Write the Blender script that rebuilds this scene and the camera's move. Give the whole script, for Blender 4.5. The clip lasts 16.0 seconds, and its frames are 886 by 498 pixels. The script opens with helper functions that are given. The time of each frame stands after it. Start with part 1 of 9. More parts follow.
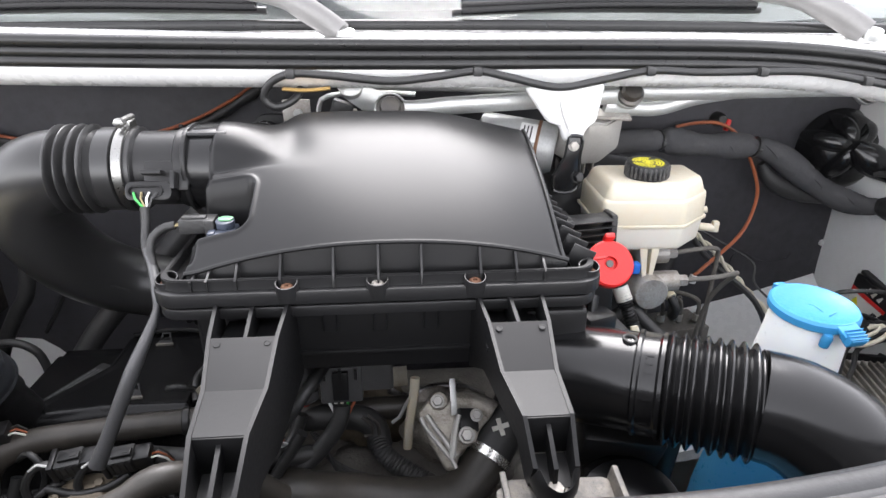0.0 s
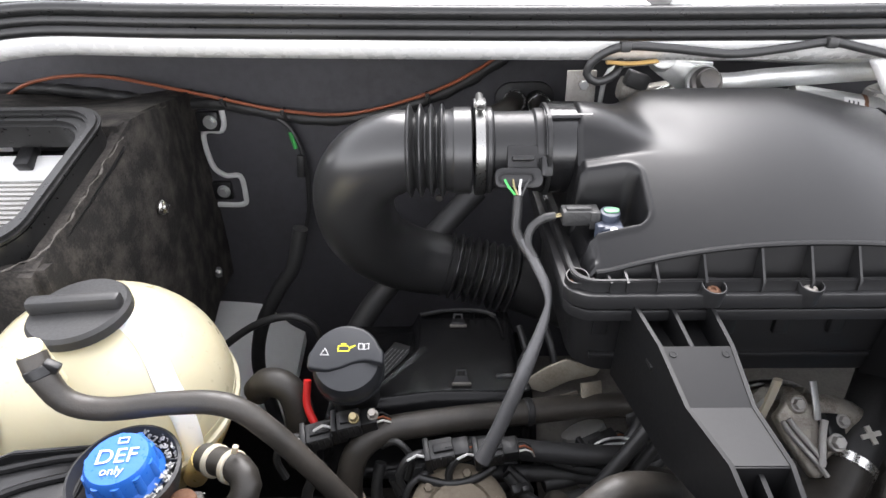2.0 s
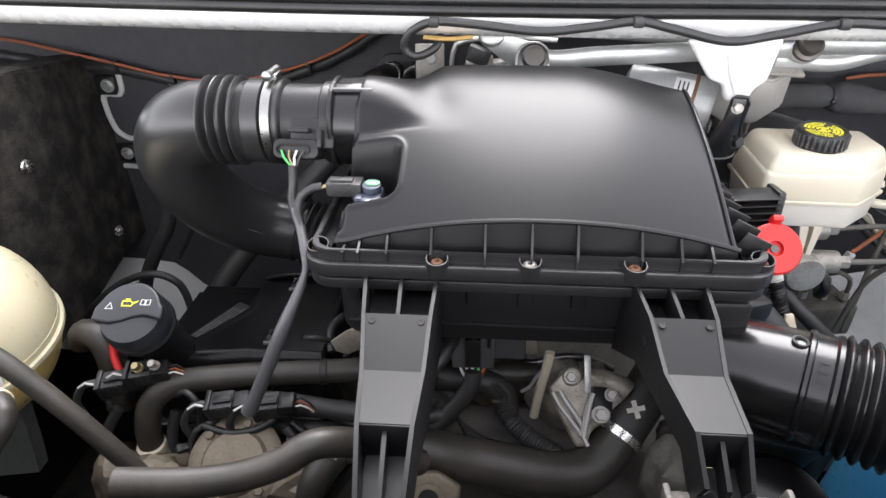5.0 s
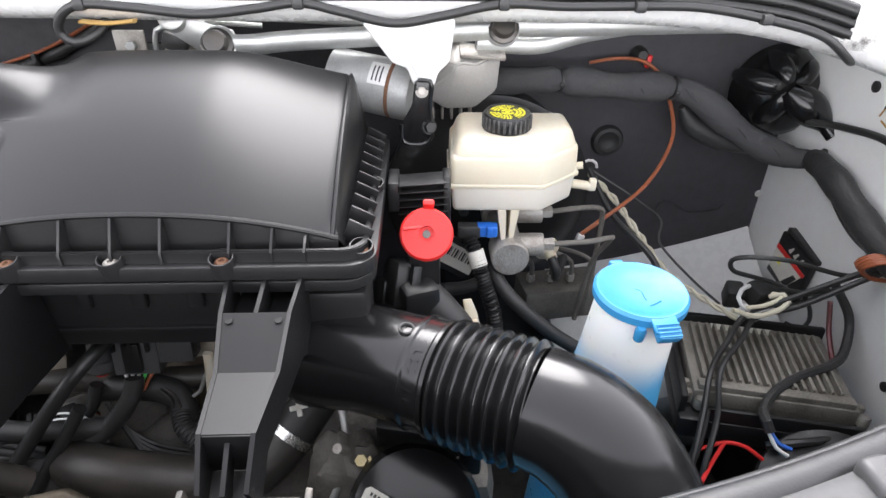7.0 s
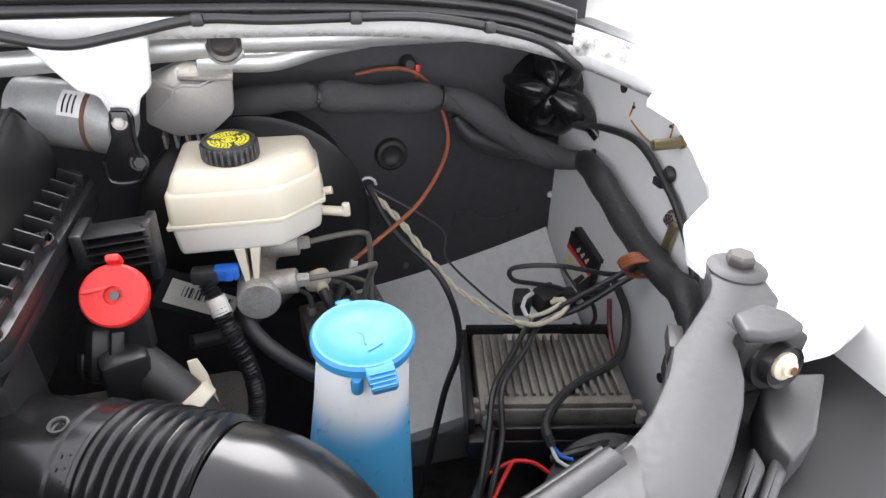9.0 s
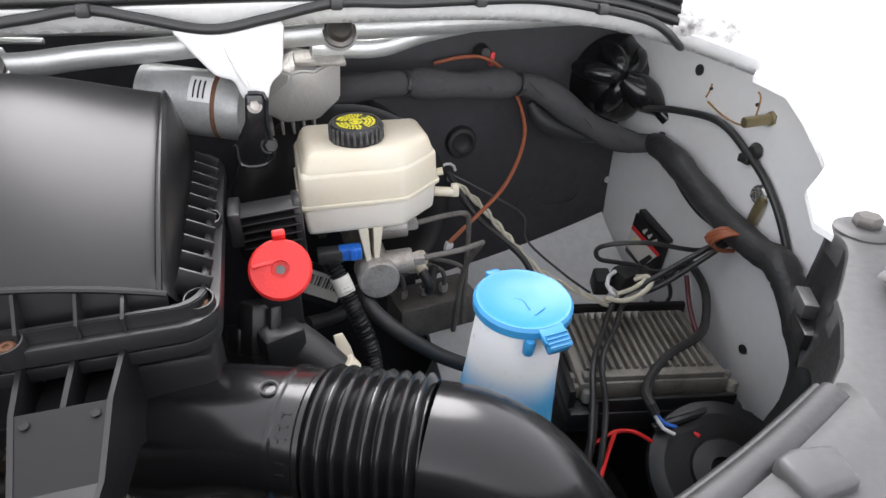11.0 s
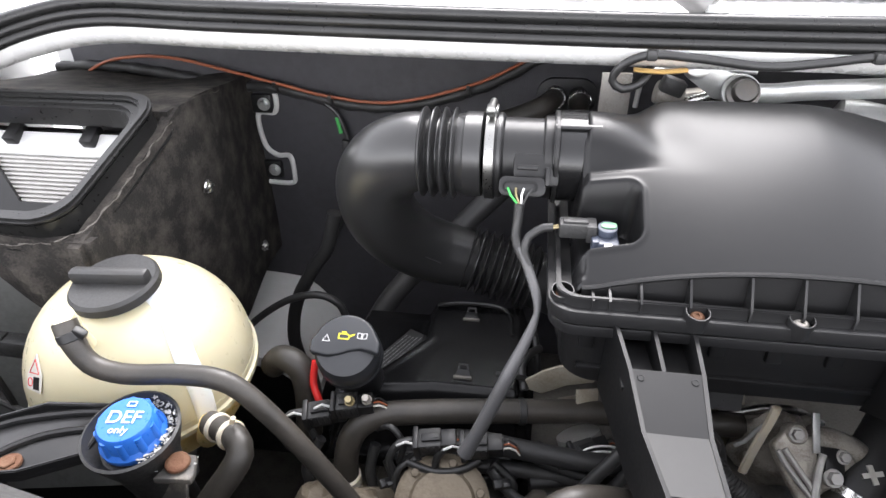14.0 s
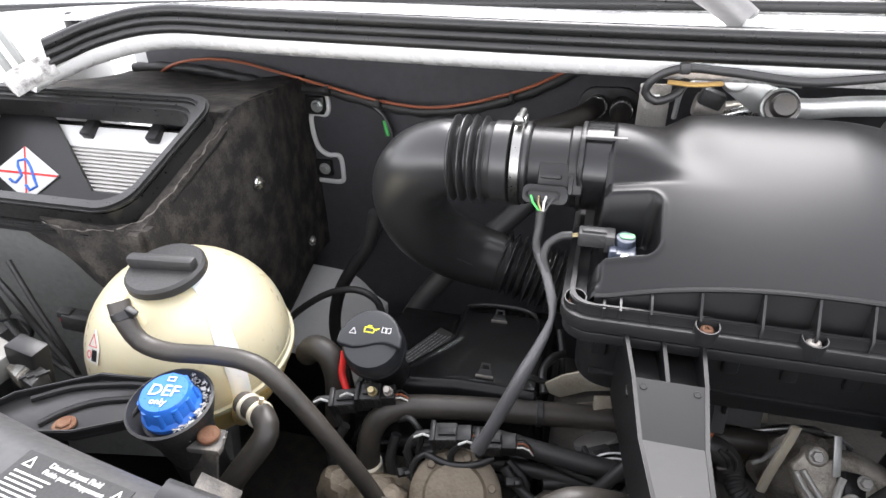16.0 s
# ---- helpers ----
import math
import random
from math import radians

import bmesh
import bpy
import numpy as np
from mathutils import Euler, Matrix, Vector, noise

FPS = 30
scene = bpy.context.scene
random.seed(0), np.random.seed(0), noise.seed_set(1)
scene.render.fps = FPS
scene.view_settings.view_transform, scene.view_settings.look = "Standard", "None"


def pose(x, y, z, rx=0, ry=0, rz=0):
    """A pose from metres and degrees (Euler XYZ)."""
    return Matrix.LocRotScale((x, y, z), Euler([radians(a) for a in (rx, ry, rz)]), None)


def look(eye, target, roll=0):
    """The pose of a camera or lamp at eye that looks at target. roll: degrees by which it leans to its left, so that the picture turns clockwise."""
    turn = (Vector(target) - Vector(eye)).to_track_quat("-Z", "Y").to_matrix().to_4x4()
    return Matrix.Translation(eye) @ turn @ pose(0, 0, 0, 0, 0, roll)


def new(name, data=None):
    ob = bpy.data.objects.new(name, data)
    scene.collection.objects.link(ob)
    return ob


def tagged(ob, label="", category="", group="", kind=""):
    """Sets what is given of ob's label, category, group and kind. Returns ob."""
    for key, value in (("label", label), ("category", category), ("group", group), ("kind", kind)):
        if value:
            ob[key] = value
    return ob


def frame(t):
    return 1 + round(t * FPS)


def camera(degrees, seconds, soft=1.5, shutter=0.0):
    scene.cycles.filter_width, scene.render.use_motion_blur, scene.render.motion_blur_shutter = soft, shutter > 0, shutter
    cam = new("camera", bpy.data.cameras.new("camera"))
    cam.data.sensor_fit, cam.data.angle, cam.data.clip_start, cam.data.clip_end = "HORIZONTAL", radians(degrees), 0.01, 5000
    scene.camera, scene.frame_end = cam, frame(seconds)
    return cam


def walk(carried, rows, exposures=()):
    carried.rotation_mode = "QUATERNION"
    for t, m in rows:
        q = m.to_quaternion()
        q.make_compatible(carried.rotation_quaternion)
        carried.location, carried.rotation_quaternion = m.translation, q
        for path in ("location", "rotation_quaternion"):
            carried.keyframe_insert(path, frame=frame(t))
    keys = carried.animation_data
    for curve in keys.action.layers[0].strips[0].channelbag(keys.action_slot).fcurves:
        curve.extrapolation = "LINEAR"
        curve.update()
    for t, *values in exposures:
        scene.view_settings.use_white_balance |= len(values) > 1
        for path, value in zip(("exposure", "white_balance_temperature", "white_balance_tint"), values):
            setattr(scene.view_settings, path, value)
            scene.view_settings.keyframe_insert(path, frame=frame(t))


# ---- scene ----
cam = camera(73.5, 16.0)
PATH = [
    (0, (-0.0042, -0.0167, 1.453), (0.1388, 1.8127, 0.656), 0.1),
    (0.5, (-0.0786, -0.0055, 1.451), (0.0614, 1.8242, 0.655), -0.0),
    (1, (-0.1542, 0.0168, 1.461), (-0.0316, 1.8417, 0.651), -0.3),
    (1.5, (-0.2162, 0.0332, 1.456), (-0.1439, 1.8275, 0.574), -0.5),
    (2, (-0.2812, 0.0357, 1.473), (-0.3112, 1.8001, 0.533), -1.0),
    (2.5, (-0.2991, 0.038, 1.471), (-0.4286, 1.7842, 0.506), -1.2),
    (3, (-0.2873, 0.0341, 1.477), (-0.4564, 1.7591, 0.48), -1.4),
    (3.2, (-0.2836, 0.0299, 1.476), (-0.461, 1.7504, 0.473), -1.4),
    (5.3, (-0.0024, 0.0232, 1.483), (-0.1196, 1.7306, 0.448), -0.4),
    (5.5, (0.0352, 0.0296, 1.477), (-0.0701, 1.7361, 0.439), -0.4),
    (6, (0.1094, 0.0304, 1.472), (0.0502, 1.7357, 0.428), -0.0),
    (6.5, (0.1605, 0.0439, 1.468), (0.1523, 1.7486, 0.422), 0.3),
    (7, (0.1948, 0.0475, 1.467), (0.2599, 1.7531, 0.424), 0.4),
    (7.5, (0.2228, 0.0616, 1.458), (0.3758, 1.7621, 0.417), 0.6),
    (8, (0.2385, 0.0555, 1.463), (0.4949, 1.7447, 0.424), 0.7),
    (8.5, (0.2912, 0.0789, 1.462), (0.6509, 1.7529, 0.43), 1.1),
    (8.7, (0.3128, 0.0864, 1.466), (0.715, 1.7524, 0.435), 1.2),
    (9.6, (0.3424, 0.0943, 1.459), (0.8586, 1.7414, 0.432), 1.1),
    (10.8, (0.2245, 0.0996, 1.451), (0.7372, 1.7408, 0.429), 0.7),
    (11, (0.2025, 0.1001, 1.451), (0.7133, 1.7425, 0.431), 0.7),
    (11.5, (0.1513, 0.0987, 1.458), (0.6405, 1.7476, 0.437), 0.6),
    (12, (0.082, 0.0825, 1.468), (0.4773, 1.751, 0.44), 0.4),
    (12.5, (-0.0203, 0.0676, 1.485), (0.2467, 1.7651, 0.462), 0.1),
    (13, (-0.0961, 0.0588, 1.491), (-0.0103, 1.774, 0.466), -0.4),
    (13.5, (-0.16, 0.0493, 1.494), (-0.2608, 1.7615, 0.465), -0.9),
    (14, (-0.2171, 0.0352, 1.503), (-0.4961, 1.7358, 0.487), -0.9),
    (14.5, (-0.232, 0.0373, 1.504), (-0.6288, 1.716, 0.493), -1.3),
    (15, (-0.2241, 0.0347, 1.507), (-0.674, 1.7012, 0.497), -1.4),
    (15.5, (-0.2104, 0.0298, 1.512), (-0.6817, 1.6917, 0.504), -1.5),
    (16, (-0.1829, 0.0228, 1.515), (-0.6541, 1.6837, 0.506), -1.6),
]
# the clip's own camera drifts a little in brightness
STOPS = [(0.0, 2.61), (1.5, 2.58), (3.0, 2.56), (5.5, 2.60), (6.5, 2.70), (7.6, 2.69), (8.4, 2.57), (11.0, 2.26), (12.0, 2.45), (13.0, 2.60), (14.0, 2.70), (15.0, 2.67), (16.0, 2.62)]
walk(cam, [(t, look(eye, target, roll)) for t, eye, target, roll in PATH], [(t, stops, 6450, 14) for t, stops in STOPS])

# ---- light ----
world = bpy.data.worlds.new("sky")
scene.world = world
world.use_nodes = True
wn = world.node_tree
sky = wn.nodes.new("ShaderNodeTexSky")
sky.sky_type, sky.sun_disc = "NISHITA", False
sky.sun_elevation, sky.sun_rotation = radians(53), radians(7)
sky.dust_density, sky.air_density, sky.ozone_density = 0.4, 1.0, 1.0
soft = wn.nodes.new("ShaderNodeHueSaturation")
soft.inputs["Saturation"].default_value = 0.10
wn.links.new(sky.outputs[0], soft.inputs["Color"])
wn.links.new(soft.outputs[0], wn.nodes["Background"].inputs["Color"])
wn.nodes["Background"].inputs["Strength"].default_value = 0.15
sun = new("sun", bpy.data.lights.new("sun", "SUN"))
sun.data.energy, sun.data.angle, sun.data.color = 0.9, radians(40), (1.0, 0.985, 0.96)
sun.matrix_world = look((0.6, 5.6, 8.1), (0, 0.4, 1.2))

# ---- building helpers ----
ORIGIN = {}


def thing(name, at, label, category, group="", kind=""):
    ob = new(name)
    ob.empty_display_size = 0.02
    ob.location = at
    ORIGIN[ob.name] = Vector(at)
    return tagged(ob, label, category, group, kind)


def part(name, bm, material, parent=None, label="", sharp=38):
    """Links a bmesh in world metres as one mesh object under a thing or a part."""
    at = ORIGIN[parent.name] if parent else Vector((0, 0, 0))
    bmesh.ops.translate(bm, verts=bm.verts, vec=-at)
    me = bpy.data.meshes.new(name)
    bm.normal_update()
    bm.to_mesh(me)
    bm.free()
    me.materials.append(material)
    me.shade_smooth()
    me.set_sharp_from_angle(angle=radians(sharp))
    ob = new(name, me)
    ORIGIN[ob.name] = at
    if parent:
        ob.parent = parent
    return tagged(ob, label)


def solo(name, bm, material, label, category, group="", kind="", sharp=38):
    """A thing that is one mesh, with its origin at the foot of its bounds."""
    xs = [v.co for v in bm.verts]
    at = Vector(((min(c.x for c in xs) + max(c.x for c in xs)) / 2, (min(c.y for c in xs) + max(c.y for c in xs)) / 2, min(c.z for c in xs)))
    ob = part(name, bm, material, None, "", sharp)
    ob.data.transform(Matrix.Translation(-at))
    ob.location = at
    ORIGIN[ob.name] = at
    return tagged(ob, label, category, group, kind)


def join(*bms):
    out = bms[0]
    for b in bms[1:]:
        me = bpy.data.meshes.new("tmp")
        b.to_mesh(me)
        out.from_mesh(me)
        bpy.data.meshes.remove(me)
        b.free()
    return out


def turn_to(axis):
    return Vector((0, 0, 1)).rotation_difference(Vector(axis)).to_matrix().to_4x4()


def box(c, s, rot=(0, 0, 0), bevel=0.0, seg=2):
    bm = bmesh.new()
    bmesh.ops.create_cube(bm, size=1.0, matrix=Matrix.Diagonal((*s, 1)))
    if bevel:
        bmesh.ops.bevel(bm, geom=bm.edges[:], offset=min(bevel, min(s) * 0.45), segments=seg, affect="EDGES", profile=0.5)
    bm.transform(pose(*c, *rot))
    return bm


def lathe(profile, at, axis=(0, 0, 1), seg=32, spin=0.0):
    """Turns (radius, height) rows round an axis that starts at a point; closed at both ends."""
    bm = bmesh.new()
    m = Matrix.Translation(at) @ turn_to(axis)
    rings = []
    for r, h in profile:
        if r < 1e-6:
            rings.append([bm.verts.new(m @ Vector((0, 0, h)))])
        else:
            rings.append([bm.verts.new(m @ Vector((r * math.cos(spin + 2 * math.pi * i / seg), r * math.sin(spin + 2 * math.pi * i / seg), h))) for i in range(seg)])
    for a, b in zip(rings, rings[1:]):
        for i in range(seg):
            j = (i + 1) % seg
            if len(a) == 1 and len(b) == 1:
                continue
            if len(a) == 1:
                bm.faces.new((a[0], b[i], b[j]))
            elif len(b) == 1:
                bm.faces.new((a[i], a[j], b[0]))
            else:
                bm.faces.new((a[i], a[j], b[j], b[i]))
    if len(rings[0]) > 1:
        bm.faces.new(rings[0][::-1])
    if len(rings[-1]) > 1:
        bm.faces.new(rings[-1])
    bmesh.ops.recalc_face_normals(bm, faces=bm.faces[:])
    return bm


def cyl(a, b, r, seg=20, bevel=0.0):
    a, b = Vector(a), Vector(b)
    h = (b - a).length
    e = min(bevel, r * 0.5, h * 0.4)
    rows = [(r, 0), (r, h)] if not e else [(r - e, 0), (r - e * 0.3, e * 0.3), (r, e), (r, h - e), (r - e * 0.3, h - e * 0.3), (r - e, h)]
    return lathe(rows, a, b - a, seg)


def spline(pts, step=0.004):
    """Points every step metres or so along a smooth curve through pts."""
    P = [Vector(p) for p in pts]
    if len(P) == 2:
        n = max(1, int((P[1] - P[0]).length / step))
        return [P[0].lerp(P[1], i / n) for i in range(n + 1)]
    Q = [P[0] * 2 - P[1]] + P + [P[-1] * 2 - P[-2]]
    out = []
    for i in range(1, len(Q) - 2):
        a, b, c, d = Q[i - 1:i + 3]
        n = max(1, int((c - b).length / step))
        for k in range(n):
            t = k / n
            out.append(0.5 * ((2 * b) + (c - a) * t + (2 * a - 5 * b + 4 * c - d) * t * t + (3 * b - a - 3 * c + d) * t ** 3))
    out.append(P[-1])
    return out


def tube(pts, r, seg=10, step=0.006, shape=None, open_ends=False):
    """A pipe along a smooth curve. r: metres, or a function of the way along it, from 0 to 1, and of the metres gone.
    shape: (a, b) scales across and along the section's second axis."""
    path = spline(pts, step)
    total = sum((q - p).length for p, q in zip(path, path[1:]))
    bm = bmesh.new()
    t = (path[1] - path[0]).normalized()
    up = Vector((0, 0, 1)) if abs(t.z) < 0.9 else Vector((0, 1, 0))
    nrm = (up - t * up.dot(t)).normalized()
    rings, gone = [], 0.0
    for i, p in enumerate(path):
        if i:
            gone += (p - path[i - 1]).length
        nt = (path[min(i + 1, len(path) - 1)] - path[max(i - 1, 0)]).normalized()
        nrm = (nrm - nt * nrm.dot(nt)).normalized()
        side = nt.cross(nrm)
        rr = r(gone / total, gone) if callable(r) else r
        sa, sb = shape or (1, 1)
        rings.append([bm.verts.new(p + side * (math.cos(2 * math.pi * k / seg) * rr * sa) + nrm * (math.sin(2 * math.pi * k / seg) * rr * sb)) for k in range(seg)])
    for a, b in zip(rings, rings[1:]):
        for k in range(seg):
            bm.faces.new((a[k], a[(k + 1) % seg], b[(k + 1) % seg], b[k]))
    if not open_ends:
        bm.faces.new(rings[0][::-1])
        bm.faces.new(rings[-1])
    bmesh.ops.recalc_face_normals(bm, faces=bm.faces[:])
    return bm


def prism(poly, o, ux, uy, depth, bevel=0.0, seg=2):
    """A flat outline (2D rows on the axes ux, uy from o) given a thickness along ux x uy."""
    o, ux, uy = Vector(o), Vector(ux).normalized(), Vector(uy).normalized()
    n = ux.cross(uy).normalized()
    bm = bmesh.new()
    lo = [bm.verts.new(o + ux * a + uy * b) for a, b in poly]
    f = bm.faces.new(lo)
    got = bmesh.ops.extrude_face_region(bm, geom=[f])
    bmesh.ops.translate(bm, verts=[v for v in got["geom"] if isinstance(v, bmesh.types.BMVert)], vec=n * depth)
    bmesh.ops.recalc_face_normals(bm, faces=bm.faces[:])
    if bevel:
        bmesh.ops.bevel(bm, geom=bm.edges[:], offset=bevel, segments=seg, affect="EDGES", profile=0.5)
    return bm


def rounded(w, h, r, n=5):
    """A rounded rectangle's outline, centred."""
    out = []
    for cx, cy, a in ((w / 2 - r, h / 2 - r, 0), (-w / 2 + r, h / 2 - r, 90), (-w / 2 + r, -h / 2 + r, 180), (w / 2 - r, -h / 2 + r, 270)):
        for i in range(n + 1):
            q = radians(a + 90 * i / n)
            out.append((cx + r * math.cos(q), cy + r * math.sin(q)))
    return out


def ring_wall(outline, o, ux, uy, wall, depth, bevel=0.0):
    """An open frame: an outline, and the same one smaller by wall, with a depth along ux x uy."""
    o, ux, uy = Vector(o), Vector(ux).normalized(), Vector(uy).normalized()
    n = ux.cross(uy).normalized()
    cx = sum(p[0] for p in outline) / len(outline)
    cy = sum(p[1] for p in outline) / len(outline)
    w = max(p[0] for p in outline) - min(p[0] for p in outline)
    h = max(p[1] for p in outline) - min(p[1] for p in outline)
    inner = [(cx + (x - cx) * (w - 2 * wall) / w, cy + (y - cy) * (h - 2 * wall) / h) for x, y in outline]
    bm = bmesh.new()
    def loop(pts, z):
        return [bm.verts.new(o + ux * a + uy * b + n * z) for a, b in pts]
    A, B, C, D = loop(outline, 0), loop(outline, depth), loop(inner, depth), loop(inner, 0)
    k = len(outline)
    for p, q in ((A, B), (B, C), (C, D), (D, A)):
        for i in range(k):
            bm.faces.new((p[i], p[(i + 1) % k], q[(i + 1) % k], q[i]))
    bmesh.ops.recalc_face_normals(bm, faces=bm.faces[:])
    if bevel:
        bmesh.ops.bevel(bm, geom=[e for e in bm.edges if e.calc_face_angle(0) > 0.9], offset=bevel, segments=2, affect="EDGES")
    return bm


def sheet(f, nu, nv, thick=0.0, down=Vector((0, 0, -1))):
    """A surface f(u, v) over the unit square, thickened along down."""
    bm = bmesh.new()
    g = [[bm.verts.new(f(i / nu, j / nv)) for j in range(nv + 1)] for i in range(nu + 1)]
    for i in range(nu):
        for j in range(nv):
            bm.faces.new((g[i][j], g[i + 1][j], g[i + 1][j + 1], g[i][j + 1]))
    if thick:
        got = bmesh.ops.extrude_face_region(bm, geom=bm.faces[:])
        bmesh.ops.translate(bm, verts=[v for v in got["geom"] if isinstance(v, bmesh.types.BMVert)], vec=down * thick)
    bmesh.ops.recalc_face_normals(bm, faces=bm.faces[:])
    return bm


def hexbolt(at, axis, r, h, washer=0.0):
    rows = [(r * 0.96, 0), (r, h * 0.12), (r, h * 0.8), (r * 0.86, h)]
    b = lathe(rows, at, axis, 6)
    if washer:
        b = join(b, lathe([(washer, -0.0012), (washer, 0.0006), (washer * 0.94, 0.0012)], at, axis, 24))
    return b


def smooth(a, b, x):
    t = min(1, max(0, (x - a) / (b - a)))
    return t * t * (3 - 2 * t)


# ---- materials ----
def surface(name, col, rough=0.5, metal=0.0, grain=(900, 0.15), mottle=(9, 0.2), other=None, rough_var=0.1, spec=0.5, coat=0.0, sss=0.0, trans=0.0, streak=None):
    """A procedural surface. grain: scale and strength of fine relief; mottle: scale and share of a second colour, in patches."""
    m = bpy.data.materials.new(name)
    m.use_nodes = True
    nt = m.node_tree
    N, L = nt.nodes, nt.links
    b = N["Principled BSDF"]
    tc = N.new("ShaderNodeNewGeometry")
    def noise_tex(scale, detail=4, rough_=0.55):
        n = N.new("ShaderNodeTexNoise")
        n.inputs["Scale"].default_value, n.inputs["Detail"].default_value, n.inputs["Roughness"].default_value = scale, detail, rough_
        L.new(tc.outputs["Position"], n.inputs["Vector"])
        return n
    big, fine = noise_tex(mottle[0], 5, 0.6), noise_tex(mottle[0] * 14, 3)
    ramp = N.new("ShaderNodeMapRange")
    ramp.inputs["From Min"].default_value, ramp.inputs["From Max"].default_value = 0.42, 0.72
    ramp.inputs["To Max"].default_value = mottle[1]
    mul = N.new("ShaderNodeMath")
    mul.operation = "MULTIPLY_ADD"
    mul.inputs[1].default_value = 0.35
    L.new(fine.outputs["Fac"], mul.inputs[0])
    L.new(big.outputs["Fac"], mul.inputs[2])
    sub = N.new("ShaderNodeMath")
    sub.operation = "SUBTRACT"
    sub.inputs[1].default_value = 0.175
    L.new(mul.outputs[0], sub.inputs[0])
    L.new(sub.outputs[0], ramp.inputs["Value"])
    mix = N.new("ShaderNodeMix")
    mix.data_type = "RGBA"
    mix.inputs["A"].default_value = (*col, 1)
    oth = other or tuple(c * 0.6 + 0.03 for c in col)
    mix.inputs["B"].default_value = (*oth, 1)
    L.new(ramp.outputs[0], mix.inputs["Factor"])
    L.new(mix.outputs["Result"], b.inputs["Base Color"])
    rr = N.new("ShaderNodeMapRange")
    rr.inputs["To Min"].default_value, rr.inputs["To Max"].default_value = max(0.02, rough - rough_var), min(1, rough + rough_var)
    rr.inputs["From Min"].default_value, rr.inputs["From Max"].default_value = 0.3, 0.7
    L.new(fine.outputs["Fac"], rr.inputs["Value"])
    L.new(rr.outputs[0], b.inputs["Roughness"])
    b.inputs["Metallic"].default_value = metal
    b.inputs["Specular IOR Level"].default_value = spec
    b.inputs["Coat Weight"].default_value = coat
    b.inputs["Coat Roughness"].default_value = 0.08
    if sss:
        b.inputs["Subsurface Weight"].default_value = sss
        b.inputs["Subsurface Radius"].default_value = (1.0, 0.8, 0.55)
        b.inputs["Subsurface Scale"].default_value = 0.012
    if trans:
        b.inputs["Transmission Weight"].default_value = trans
    if grain[1]:
        g = noise_tex(grain[0], 2)
        bump = N.new("ShaderNodeBump")
        bump.inputs["Strength"].default_value, bump.inputs["Distance"].default_value = grain[1], 0.0012
        h = g.outputs["Fac"]
        if streak:
            w = N.new("ShaderNodeMapping")
            w.inputs["Scale"].default_value = streak
            L.new(tc.outputs["Position"], w.inputs["Vector"])
            s = N.new("ShaderNodeTexNoise")
            s.inputs["Scale"].default_value, s.inputs["Detail"].default_value = 30, 3
            L.new(w.outputs[0], s.inputs["Vector"])
            a = N.new("ShaderNodeMath")
            a.operation = "ADD"
            L.new(g.outputs["Fac"], a.inputs[0])
            L.new(s.outputs["Fac"], a.inputs[1])
            h = a.outputs[0]
        L.new(h, bump.inputs["Height"])
        L.new(bump.outputs[0], b.inputs["Normal"])
    return m


M_BOX = surface("satin_black_plastic", (0.008, 0.008, 0.0085), 0.31, grain=(1400, 0.006), mottle=(14, 0.25), other=(0.012, 0.012, 0.012), spec=0.28, rough_var=0.02, streak=(0.2, 4, 4))
M_PLASTIC = surface("black_plastic", (0.014, 0.014, 0.0147), 0.34, grain=(1100, 0.06), mottle=(20, 0.3), other=(0.020, 0.019, 0.018), spec=0.36, rough_var=0.06)
M_LEG = surface("grey_black_plastic", (0.0075, 0.0075, 0.008), 0.42, grain=(1500, 0.02), mottle=(25, 0.3), other=(0.012, 0.012, 0.012), spec=0.29, rough_var=0.03)
M_GLOSS = surface("glossy_black_plastic", (0.008, 0.008, 0.0085), 0.21, grain=(700, 0.02), mottle=(16, 0.15), other=(0.014, 0.014, 0.014), rough_var=0.02, spec=0.5)
M_HOSE = surface("black_moulded_rubber", (0.021, 0.021, 0.0215), 0.30, grain=(900, 0.006), mottle=(18, 0.3), other=(0.027, 0.026, 0.025), rough_var=0.02, spec=0.6)
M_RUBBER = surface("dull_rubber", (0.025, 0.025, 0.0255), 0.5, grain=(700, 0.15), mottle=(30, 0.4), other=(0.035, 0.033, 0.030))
M_OLDHOSE = surface("dusty_brown_rubber", (0.031, 0.028, 0.024), 0.45, grain=(800, 0.12), mottle=(24, 0.6), other=(0.070, 0.060, 0.050))
M_SEAL = surface("weather_seal_rubber", (0.010, 0.010, 0.010), 0.36, grain=(600, 0.08), mottle=(14, 0.35), other=(0.030, 0.030, 0.029))
M_FELT = surface("black_felt", (0.024, 0.0225, 0.0215), 0.95, grain=(330, 1.0), mottle=(30, 1.0), other=(0.080, 0.072, 0.064), spec=0.15)
M_MAT = surface("black_insulation_mat", (0.056, 0.055, 0.061), 0.6, grain=(500, 0.3), mottle=(6, 0.35), other=(0.03, 0.029, 0.028), spec=0.3)
M_CLOTH = surface("harness_cloth_tape", (0.060, 0.060, 0.063), 0.92, grain=(160, 0.9), mottle=(22, 0.4), other=(0.08, 0.078, 0.076), spec=0.2)
M_TAPE = surface("black_tape", (0.024, 0.024, 0.024), 0.5, grain=(220, 0.6), mottle=(30, 0.3))
M_WIRE = surface("black_wire", (0.023, 0.023, 0.023), 0.4, grain=(900, 0.1), mottle=(30, 0.2))
